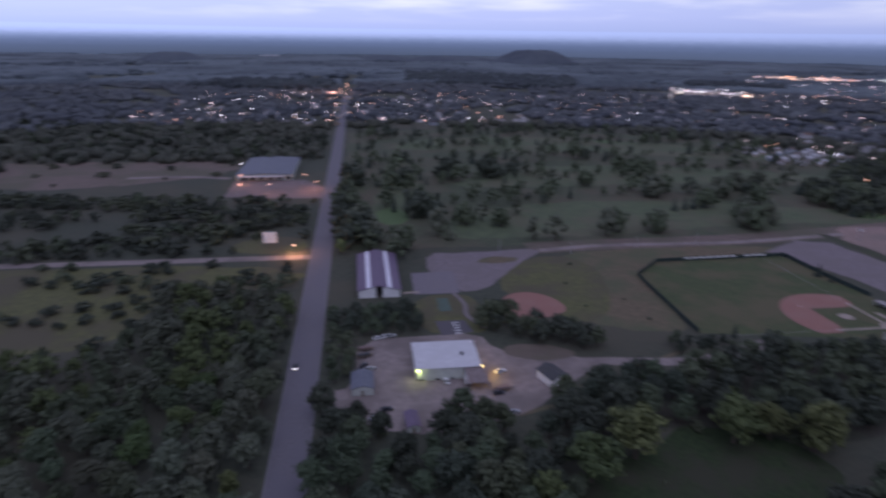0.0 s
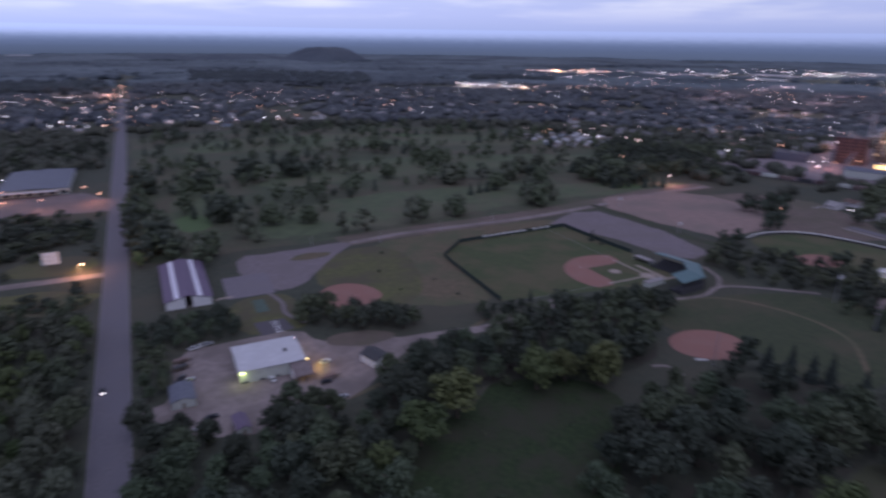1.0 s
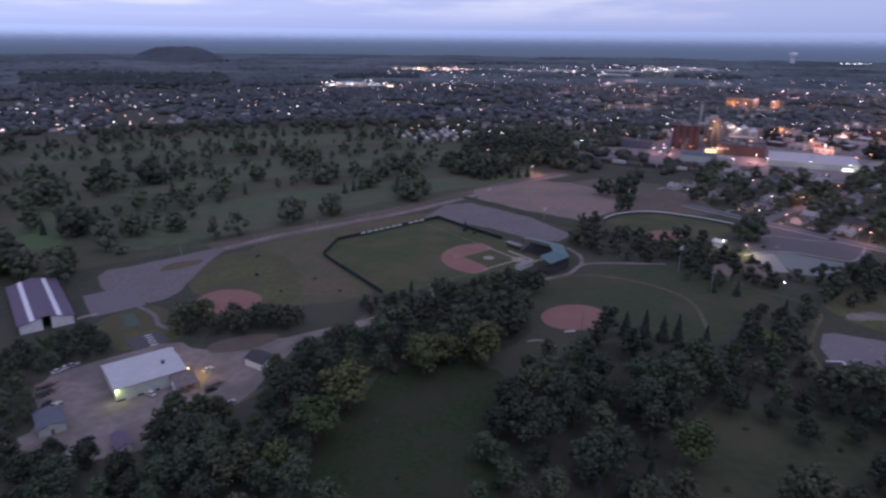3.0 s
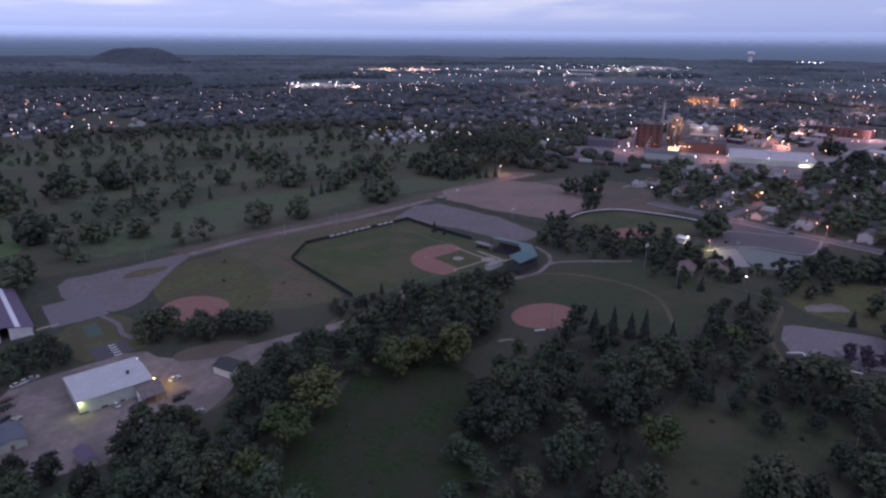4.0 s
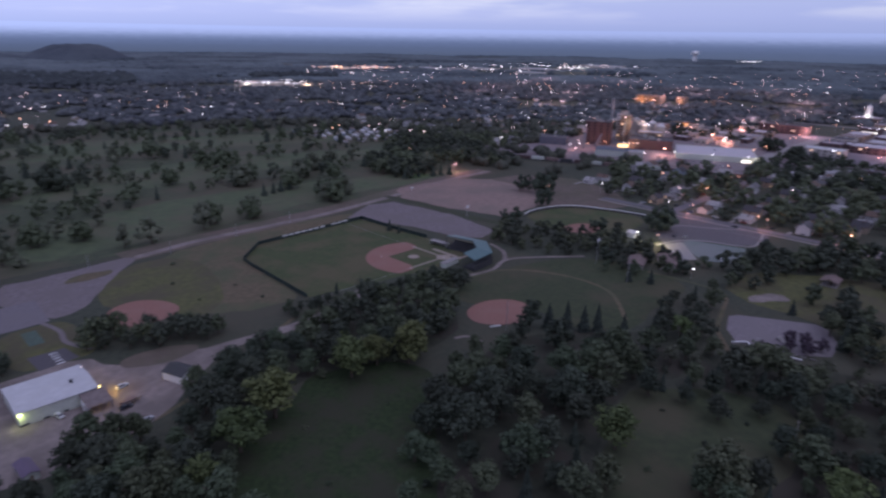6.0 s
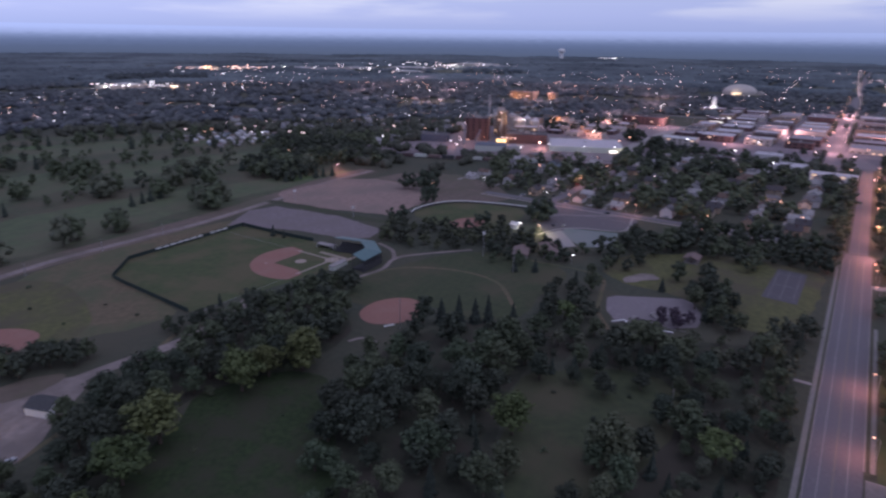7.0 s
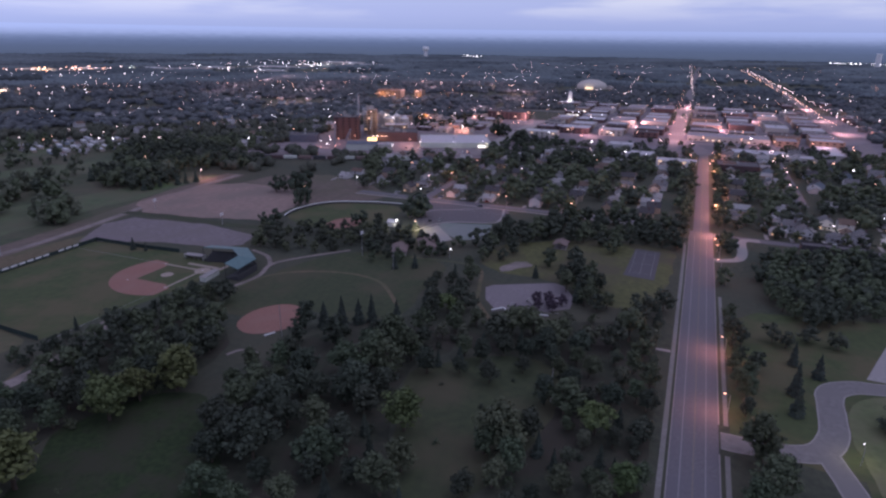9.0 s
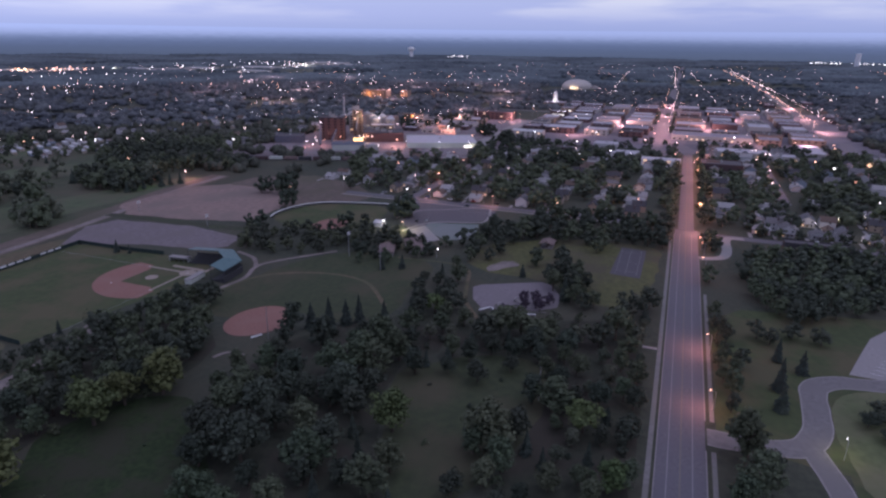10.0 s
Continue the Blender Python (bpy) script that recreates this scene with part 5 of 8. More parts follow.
def point_lamp(x, y, z, watts, color, radius=0.35):
    ob = new("lamp_light", bpy.data.lights.new("lamp_light", "POINT"))
    ob.location = (x, y, z)
    ob.data.energy = watts
    ob.data.color = color
    ob.data.shadow_soft_size = radius
    return ob


ORANGE, COOL = (1.0, 0.42, 0.14), (1.0, 0.93, 0.84)
LAMP_PROTO = {}


def street_lamp(x, y, h=8.5, rz=0.0, look_="warm", size=0.45, group="street lamps"):
    """A steel pole with a bent arm and a glowing head."""
    key = (h, look_, size)
    if key not in LAMP_PROTO:
        mat, words = {"warm": (M_LAMP_WARM, "orange sodium"), "white": (M_LAMP_WHITE, "white"), "pale": (M_LAMP_PALE, "pale orange")}[look_]
        e = thing("street_lamp", x, y, label="tall steel street lamp glowing " + words, category="street lamp", group=group)
        bm = bmesh.new()
        add_tube(bm, 0, 0, -0.2, h - 0.5, 0.11, 0.07, 8)
        part("pole", bm, M_STEEL, e)
        bm = bmesh.new()
        add_beam(bm, (0, 0, h - 0.55), (0.9, 0, h - 0.1), 0.05)
        add_beam(bm, (0.9, 0, h - 0.1), (1.7, 0, h), 0.045)
        part("arm", bm, M_STEEL, e)
        bm = bmesh.new()
        bmesh.ops.create_icosphere(bm, subdivisions=2, radius=size, matrix=Matrix.Translation((1.9, 0, h)) @ Matrix.Diagonal((1.2, 0.9, 0.6, 1)))
        part("lamp_head", bm, mat, e, "glowing lamp head")
        LAMP_PROTO[key] = e
        e.matrix_basis = pose(x, y, 0, 0, 0, rz)
        return e
    return copy_thing(LAMP_PROTO[key], pose(x, y, 0, 0, 0, rz))


CAR_PROTO = {}
CAR_PAINT = {"white": (0.62, 0.62, 0.64), "dark": (0.035, 0.037, 0.045), "silver": (0.34, 0.35, 0.37), "red": (0.26, 0.04, 0.035), "blue": (0.05, 0.08, 0.17)}


def car(x, y, rz, paint="silver", lit=False):
    """A parked car: body, cabin with glass, wheels, lights."""
    key = (paint, lit)
    if key in CAR_PROTO:
        return copy_thing(CAR_PROTO[key], pose(x, y, 0.06, 0, 0, rz))
    e = thing("car", x, y, 0.06, rz, paint + " car with dark windows" + (" and headlights on" if lit else ""), "car", "parked cars")
    m = surface(paint + "_car_paint", CAR_PAINT[paint], tuple(c * 0.9 for c in CAR_PAINT[paint]), scale=1.0, rough=0.3, bump=0.0)
    bm = bmesh.new()
    prof = [(-2.25, 0.35), (2.2, 0.35), (2.3, 0.6), (2.15, 0.85), (0.95, 0.98), (-1.9, 1.0), (-2.28, 0.9)]
    rows = [[bm.verts.new((px, py, pz)) for px, pz in prof] for py in (-0.88, 0.88)]
    for i in range(len(prof)):
        j = (i + 1) % len(prof)
        bm.faces.new((rows[0][i], rows[0][j], rows[1][j], rows[1][i]))
    bm.faces.new(rows[0][::-1])
    bm.faces.new(rows[1])
    part("body", bm, m, e)
    bm = bmesh.new()
    lo = [bm.verts.new((px, py, 0.97)) for px, py in ((-1.75, -0.8), (1.0, -0.8), (1.0, 0.8), (-1.75, 0.8))]
    hi = [bm.verts.new((px, py, 1.45)) for px, py in ((-1.3, -0.62), (0.25, -0.62), (0.25, 0.62), (-1.3, 0.62))]
    for i in range(4):
        bm.faces.new((lo[i], lo[(i + 1) % 4], hi[(i + 1) % 4], hi[i]))
    bm.faces.new(hi)
    part("window", bm, M_GLASSDARK, e)
    box_part("roof", (-1.28, 0.23, -0.6, 0.6, 1.44, 1.5), m, e)
    for wx in (-1.4, 1.4):
        for wy in (-0.85, 0.85):
            bm = bmesh.new()
            add_beam(bm, (wx, wy - 0.1, 0.33), (wx, wy + 0.1, 0.33), 0.33, 10)
            w = part("wheel", bm, M_TYRE, e)
            bm = bmesh.new()
            add_beam(bm, (wx, wy - 0.115, 0.33), (wx, wy + 0.115, 0.33), 0.18, 8)
            part("rim", bm, M_STEEL, w, "grey wheel rim")
    for wy in (-0.6, 0.6):
        box_part("headlight", (2.2, 2.31, wy - 0.2, wy + 0.2, 0.62, 0.8), M_LAMP_WHITE if lit else M_WHITE, e)
    CAR_PROTO[key] = e
    return e


def warehouse():
    e = thing("warehouse", 38.7, 235, label="metal warehouse with a white low-pitched roof", category="building")
    X, Y0, Y1, H = 12.4, -10.4, 11.0, 5.2
    bm = bmesh.new()
    add_gable_body(bm, -X, X, Y0, Y1, 0, H, 1.0, along="x")
    part("wall", bm, M_WALLPALE, e)
    bm = bmesh.new()
    add_gable(bm, -X, X, Y0, Y1, H, 1.0, over=0.5, along="x")
    part("roof", bm, M_ROOFWHITE, e)
    for i in range(14):
        x = -X + 1.0 + i * 1.79
        for s in (-1, 1):
            bm = bmesh.new()
            add_beam(bm, (x, Y0 - 0.4 if s < 0 else Y1 + 0.4, H + 0.21), (x, (Y0 + Y1) / 2, H + 1.24), 0.035, 4)
            part("seam", bm, M_ROOFWHITE, e)
    bm = bmesh.new()
    add_tube(bm, 6.4, -2.2, H + 0.6, H + 1.9, 0.55, 0.55, 10)
    add_tube(bm, 6.4, -2.2, H + 1.9, H + 2.1, 0.8, 0.3, 10)
    part("roof_vent", bm, M_DARKSTEEL, e)
    for x0 in (-9.5, -3.2, 2.4):
        d = box_part("overhead_door", (x0, x0 + 4.0, Y0 - 0.08, Y0 + 0.02, 0, 3.8), M_WALLPALE, e, "pale overhead door")
        for k in range(3):
            box_part("rib", (x0 + 0.1, x0 + 3.9, Y0 - 0.11, Y0 - 0.08, 0.9 + k * 0.95, 0.97 + k * 0.95), M_WALLPALE, d)
    box_part("skirt", (-X - 0.05, X + 0.05, Y0 - 0.06, Y0 - 0.01, 0, 0.7), M_DARKSTEEL, e, "dark band along the wall foot")
    # annex with a brown lean-to roof
    bm = bmesh.new()
    v = [(6.2, Y0 - 9, 2.9), (14.6, Y0 - 9, 2.9), (14.6, Y0, 4.6), (6.2, Y0, 4.6)]
    lo = [bm.verts.new(p) for p in v]
    hi = [bm.verts.new((p[0], p[1], p[2] + 0.2)) for p in v]
    bm.faces.new(hi)
    bm.faces.new(lo[::-1])
    for i in range(4):
        bm.faces.new((lo[i], lo[(i + 1) % 4], hi[(i + 1) % 4], hi[i]))
    part("lean_to_roof", bm, surface("mauve_tar_roof", (0.205, 0.165, 0.165), (0.15, 0.12, 0.12), scale=0.6, bump=0.2), e, "faded mauve lean-to roof")
    for x in (6.5, 10.4, 14.3):
        bm = bmesh.new()
        add_tube(bm, x, Y0 - 8.7, 0, 2.95, 0.12, 0.12, 6)
        part("post", bm, M_TIMBER, e)
    for x, y, z, m in ((-X + 0.6, Y0 - 0.5, 4.6, M_LAMP_GREEN), (X + 0.7, Y0 + 0.4, 4.9, M_LAMP_YELLOW), (X + 1.2, Y0 - 0.3, 3.4, M_LAMP_YELLOW), (X + 0.4, Y1 - 1.0, 5.0, M_LAMP_PALE)):
        bm = bmesh.new()
        bmesh.ops.create_icosphere(bm, subdivisions=2, radius=0.4, matrix=Matrix.Translation((x, y, z)) @ Matrix.Diagonal((1.3, 1, 0.6, 1)))
        part("flood_lamp", bm, m, e, "glowing flood lamp")


warehouse()
point_lamp(26.4, 223.6, 4.3, 420, (0.85, 1.0, 0.35))
point_lamp(55.4, 225.4, 3.4, 1300, (1.0, 0.62, 0.14))
point_lamp(53.0, 245.4, 5.0, 250, (1.0, 0.8, 0.6))


def pole_barn():
    e = thing("pole_barn", 15.0, 336.0, label="long pole barn with a plum metal roof and white strips", category="barn")
    X, Y, H, R = 10.5, 28.0, 4.2, 2.4
    bm = bmesh.new()
    add_box(bm, -X, -X + 0.25, -Y, Y, 0, H)
    add_box(bm, X - 0.25, X, -Y, Y, 0, H)
    part("side_wall", bm, M_WALLPALE, e)
    for s in (-1, 1):
        for sx in (-1, 1):
            bm = bmesh.new()
            outline = [(sx * X, 0), (sx * 1.7, 0), (sx * 1.7, H + R * (1 - 1.7 / X) - 0.1), (sx * X, H - 0.1)]
            a = [bm.verts.new((x, s * Y - 0.12, z)) for x, z in outline]
            b = [bm.verts.new((x, s * Y + 0.12, z)) for x, z in outline]
            for i in range(4):
                bm.faces.new((a[i], a[(i + 1) % 4], b[(i + 1) % 4], b[i]))
            bm.faces.new(a)
            bm.faces.new(b)
            part("gable_wall", bm, M_WHITE, e, "white gable wall beside the open doorway")
    bm = bmesh.new()
    add_gable(bm, -X, X, -Y, Y, H, R, over=0.7, along="y")
    part("roof", bm, M_ROOFPURPLE, e)
    for s in (-1, 1):
        bm = bmesh.new()
        x0, x1 = s * 4.3, s * 6.3
        za, zb = H + R * (1 - 4.3 / X) + 0.26, H + R * (1 - 6.3 / X) + 0.26
        vs = [bm.verts.new(p) for p in ((x0, -Y - 0.6, za), (x1, -Y - 0.6, zb), (x1, Y + 0.6, zb), (x0, Y + 0.6, za))]
        bm.faces.new(vs)
        low = [bm.verts.new((v.co.x, v.co.y, v.co.z - 0.08)) for v in vs]
        bm.faces.new(low[::-1])
        for i in range(4):
            bm.faces.new((vs[i], vs[(i + 1) % 4], low[(i + 1) % 4], low[i]))
        part("skylight_strip", bm, M_TRANSLUCENT, e, "long white translucent roof strip")
    for s in (-1, 1):
        for k in range(6):
            bm = bmesh.new()
            add_tube(bm, s * (X - 0.5), -Y + 2 + k * 10.4, 0, H, 0.13, 0.13, 6)
            part("post", bm, M_TIMBER, e)
    box_part("floor_slab", (-X + 0.3, X - 0.3, -Y + 0.2, Y - 0.2, -0.1, 0.08), M_GRAVEL, e)


pole_barn()


def shed(x, y, w, d, h, rise, roof, wall, label, rz=0.0, along="y"):
    e = thing("shed", x, y, 0, rz, label, "shed")
    bm = bmesh.new()
    add_gable_body(bm, -w / 2, w / 2, -d / 2, d / 2, 0, h, rise, along)
    part("wall", bm, wall, e)
    bm = bmesh.new()
    add_gable(bm, -w / 2, w / 2, -d / 2, d / 2, h, rise, 0.35, 0.18, along)
    part("roof", bm, roof, e)
    box_part("door", (-0.5, 0.5, -d / 2 - 0.06, -d / 2 + 0.02, 0, 2.0), M_TIMBER, e)
    return e


shed(5.4, 222.5, 8.0, 12.0, 3.0, 1.2, M_ROOFBLUE, M_WALLPALE, "long shed with a dull blue metal roof and pale walls")
shed(22.0, 196.0, 4.2, 9.0, 2.4, 0.9, M_ROOFPURPLE, M_WALLPALE, "small shed with a plum-grey metal roof", rz=4)
shed(79.0, 219.5, 8.0, 10.0, 3.4, 1.8, M_DARKSTEEL, M_WHITE, "small white gabled house with a dark roof half hidden by trees", rz=20)
shed(-37.5, 214.0, 1.2, 1.2, 1.2, 0.3, M_WHITE, M_WHITE, "tiny white utility box house in the brush")


def box_truck(x, y, rz, label="white box truck parked in the yard"):
    e = thing("truck", x, y, 0, rz, label, "truck")
    box_part("cargo_box", (-3.2, 1.2, -1.2, 1.2, 0.9, 3.3), M_WHITE, e)
    bm = bmesh.new()
    prof = [(1.35, 0.6), (3.4, 0.6), (3.4, 1.4), (2.8, 1.6), (2.5, 2.4), (1.35, 2.5)]
    a = [bm.verts.new((px, -1.05, pz)) for px, pz in prof]
    b = [bm.verts.new((px, 1.05, pz)) for px, pz in prof]
    for i in range(6):
        bm.faces.new((a[i], a[(i + 1) % 6], b[(i + 1) % 6], b[i]))
    bm.faces.new(a)
    bm.faces.new(b)
    part("cab", bm, M_WHITE, e)
    box_part("windscreen", (2.52, 2.78, -0.9, 0.9, 1.62, 2.3), M_GLASSDARK, e)
    box_part("chassis", (-3.2, 3.2, -0.5, 0.5, 0.5, 0.9), M_DARKSTEEL, e)
    for wx in (-2.2, 2.5):
        for wy in (-1.0, 1.0):
            bm = bmesh.new()
            add_beam(bm, (wx, wy - 0.14, 0.45), (wx, wy + 0.14, 0.45), 0.45, 10)
            part("wheel", bm, M_TYRE, e)


def trailer(x, y, rz, color, label):
    e = thing("trailer", x, y, 0, rz, label, "trailer")
    box_part("bed", (-3.4, 3.4, -1.15, 1.15, 0.75, 0.95), M_TIMBER, e)
    box_part("load", (-2.8, 2.4, -0.9, 0.9, 0.96, 1.7), color, e)
    box_part("drawbar", (3.4, 5.0, -0.08, 0.08, 0.62, 0.76), M_DARKSTEEL, e)
    for wx in (-0.6, 0.6):
        for wy in (-1.1, 1.1):
            bm = bmesh.new()
            add_beam(bm, (wx, wy - 0.12, 0.38), (wx, wy + 0.12, 0.38), 0.38, 10)
            part("wheel", bm, M_TYRE, e)


car(37.5, 222.6, 100, "white")
box_truck(46.0, 221.8, 80)
car(12.8, 261.5, 15, "white")
car(15.6, 262.6, 20, "white")
car(18.2, 263.2, 10, "silver")
trailer(7.0, 252.0, 8, M_ROOFBROWN, "flat trailer stacked with brown timber")
trailer(6.5, 246.0, 20, M_DARKSTEEL, "flat trailer loaded with dark scrap")
car(6.0, 238.0, 60, "dark")
car(8.5, 235.0, 30, "silver")
trailer(3.8, 232.0, 100, M_DARKSTEEL, "low trailer with dark machinery")
car(13.7, 205.8, 10, "dark")
car(9.5, 201.0, 30, "silver")
trailer(58.0, 214.5, 10, M_ROOFBROWN, "flat trailer with red-brown equipment")
car(56.0, 212.0, 5, "dark")
car(60.0, 227.5, 20, "white")
car(58.4, 199.0, 15, "silver")
car(84.0, 200.0, 20, "white")
car(-21.0, 240.0, -90, "dark", True)
car(-38.0, 221.5, 180, "white")


def store():
    e = thing("store", -80, 637, label="long low store with a blue-grey roof and lit front", category="building")
    X, Y, H = 25.0, 44.0, 4.8
    box_part("wall", (-X, X, -Y, Y, 0, H), M_WALLPALE, e)
    bm = bmesh.new()
    add_gable(bm, -X, X, -Y, Y, H, 1.2, 0.6, 0.3, along="y")
    part("roof", bm, M_ROOFBLUE, e)
    box_part("canopy", (-X + 2, X - 8, -Y - 6, -Y - 0.05, 3.9, 4.3), M_ROOFWHITE, e, "pale canopy over the front")
    for k in range(7):
        box_part("post", (-X + 3 + k * 7, -X + 3.3 + k * 7, -Y - 5.7, -Y - 5.4, 0, 3.9), M_STEEL, e)
    for k in range(6):
        box_part("window", (-X + 4 + k * 8, -X + 9 + k * 8, -Y - 0.06, -Y + 0.02, 0.6, 3.4), M_GLASSDARK, e)


store()
for x_, y_, k_ in ((-100, 575, "warm"), (-94, 538, "warm"), (-70, 538, "warm"), (-44, 575, "warm"), (-32, 545, "warm"), (-108, 628, "white")):
    street_lamp(x_, y_, 8.5, 0, k_, 0.55)
street_lamp(-36, 381, 5.5, 0, "warm", 0.5)
point_lamp(-98, 575, 8.0, 4000, (1.0, 0.45, 0.25))
point_lamp(-70, 540, 8.0, 2600, (1.0, 0.45, 0.28))
point_lamp(-34, 548, 8.0, 6000, (1.0, 0.42, 0.22))
point_lamp(-34, 379, 5.0, 9000, (1.0, 0.45, 0.22))


def billboard(x, y):
    e = thing("billboard", x, y, label="large white three-band sign board on posts", category="sign")
    for k in range(3):
        box_part("panel", (-4.2, 4.2, -0.12, 0.12, 1.0 + k * 2.45, 3.3 + k * 2.45), M_WHITE, e)
    for px in (-3.0, 3.0):
        box_part("post", (px - 0.14, px + 0.14, 0.14, 0.42, 0, 8.0), M_TIMBER, e)


billboard(-51, 401)


def grandstand():
    e = thing("grandstand", 268, 240, label="covered grandstand with an angled teal metal roof", category="grandstand")
    # roof in three bays round home plate
    inner = [(265.5, 258), (270, 240), (262, 229.5), (249, 228)]
    outer = [(275, 260), (279.5, 237), (266, 220.5), (248, 218.5)]
    for k in range(3):
        bm = bmesh.new()
        quad = [inner[k], outer[k], outer[k + 1], inner[k + 1]]
        zs = [8.8, 7.0, 7.0, 8.8]
        hi = [bm.verts.new((x - 268, y - 240, z)) for (x, y), z in zip(quad, zs)]
        lo = [bm.verts.new((x - 268, y - 240, z - 0.3)) for (x, y), z in zip(quad, zs)]
        bm.faces.new(hi)
        bm.faces.new(lo[::-1])
        for i in range(4):
            bm.faces.new((hi[i], hi[(i + 1) % 4], lo[(i + 1) % 4], lo[i]))
        part("roof", bm, M_ROOFTEAL, e, "teal metal roof bay")
        for row in range(6):
            t0, t1 = row / 6, (row + 1) / 6
            bm = bmesh.new()
            pts = []
            for t in (t0, t1):
                for q in (k, k + 1):
                    pts.append((inner[q][0] + (outer[q][0] - inner[q][0]) * t - 268, inner[q][1] + (outer[q][1] - inner[q][1]) * t - 240))
            out = [pts[0], pts[2], pts[3], pts[1]]
            add_prism(bm, out, 0.0, 0.5 + row * 0.42)
            # dark material puts the shade under the roof onto the benches
            part("bench", bm, M_DARKSTEEL, e)
        bm = bmesh.new()
        ax, ay = outer[k][0] - 268, outer[k][1] - 240
        bx, by = outer[k + 1][0] - 268, outer[k + 1][1] - 240
        d = Vector((bx - ax, by - ay, 0)).normalized()
        nrm = Vector((d.y, -d.x, 0)) * 0.12
        add_prism(bm, [(ax + nrm.x, ay + nrm.y), (bx + nrm.x, by + nrm.y), (bx - nrm.x, by - nrm.y), (ax - nrm.x, ay - nrm.y)], 0, 3.6)
        # back wall darkened likewise for the roof's shade
        part("back_wall", bm, M_DARKSTEEL, e, "back wall darkened for the shade under the roof")
    for line in (inner, outer):
        for (x, y) in line:
            bm = bmesh.new()
            add_tube(bm, x - 268, y - 240, 0, 8.6 if line is inner else 6.9, 0.13, 0.13, 8)
            part("post", bm, M_DARKSTEEL, e)
    bm = bmesh.new()
    for (ax, ay), (bx, by) in zip(inner, inner[1:]):
        for t in np.linspace(0, 1, 8):
            add_beam(bm, (ax + (bx - ax) * t - 269, ay + (by - ay) * t - 239, 0), (ax + (bx - ax) * t - 269, ay + (by - ay) * t - 239, 6.6), 0.05, 4)
        for z in np.linspace(0.6, 6.6, 9):
            add_beam(bm, (ax - 269, ay - 239, z), (bx - 269, by - 239, z), 0.03, 4)
    part("backstop_net", bm, M_DARKSTEEL, e)


grandstand()


def dugout(x, y, rz, label):
    e = thing("dugout", x, y, 0, rz, label, "dugout")
    box_part("roof", (-6.5, 6.5, -1.9, 2.0, 2.5, 2.75), M_CONCRETE, e)
    box_part("back_wall", (-6.3, 6.3, 1.6, 1.8, 0, 2.5), M_WALLPALE, e)
    box_part("side_wall", (-6.3, -6.1, -1.6, 1.6, 0, 2.5), M_WALLPALE, e)
    box_part("side_wall", (6.1, 6.3, -1.6, 1.6, 0, 2.5), M_WALLPALE, e)
    box_part("bench", (-5.8, 5.8, 0.9, 1.4, 0.4, 0.5), M_TIMBER, e)
    for px in (-3, 0, 3):
        box_part("post", (px - 0.08, px + 0.08, -1.6, -1.44, 0, 2.5), M_STEEL, e)


for x_, y_ in ((201.9, 163.5), (196.0, 190.0)):
    b_ = thing("players_bench", x_, y_, 0, -28, "long pale bench beside the softball infield", "bench", "players benches")
    box_part("seat", (-2.6, 2.6, -0.2, 0.2, 0.42, 0.5), M_WHITE, b_, "pale plank seat")
    box_part("back", (-2.6, 2.6, 0.22, 0.28, 0.55, 0.95), M_WHITE, b_, "pale plank back")
    for px_ in (-2.2, 0, 2.2):
        box_part("leg", (px_ - 0.06, px_ + 0.06, -0.18, 0.3, 0, 0.42), M_STEEL, b_)
dugout(267, 266, -84, "low dugout with a pale flat roof")
dugout(246, 236.5, 186, "low dugout with a pale flat roof")


def field_light(x, y, h=20.0):
    e = thing("flood_light_pole", x, y, label="tall wooden ballfield light pole, unlit", category="light pole")
    bm = bmesh.new()
    add_tube(bm, 0, 0, -0.3, h, 0.2, 0.12, 8)
    part("pole", bm, M_STEEL, e)
    for z in (h - 0.4, h - 1.5):
        box_part("crossarm", (-1.6, 1.6, -0.07, 0.07, z - 0.08, z + 0.08), M_STEEL, e)
        for px in (-1.3, -0.45, 0.45, 1.3):
            bm = bmesh.new()
            add_beam(bm, (px, -0.1, z - 0.25), (px, -0.45, z - 0.45), 0.28, 8)
            part("reflector", bm, M_WHITE, e)


for x_, y_ in ((312, 178), (340, 372), (330, 300)):
    field_light(x_, y_, 16 if y_ < 200 else 9)


def utility_pole(x, y, h):
    e = thing("utility_pole", x, y, label="bare wooden utility pole standing in the grass", category="utility pole")
    bm = bmesh.new()
    add_tube(bm, 0, 0, -0.3, h, 0.2, 0.12, 8)
    part("pole", bm, M_STEEL, e)
    box_part("crossarm", (-0.9, 0.9, -0.06, 0.06, h - 0.5, h - 0.35), M_TIMBER, e)


for x_, y_, h_ in ((203, 158, 15), (298, 150, 16), (198, 36, 14), (136, 366, 8), (182, 372, 8), (224, 374, 8), (92, 372, 8), (118, 6, 14)):
    utility_pole(x_, y_, h_)


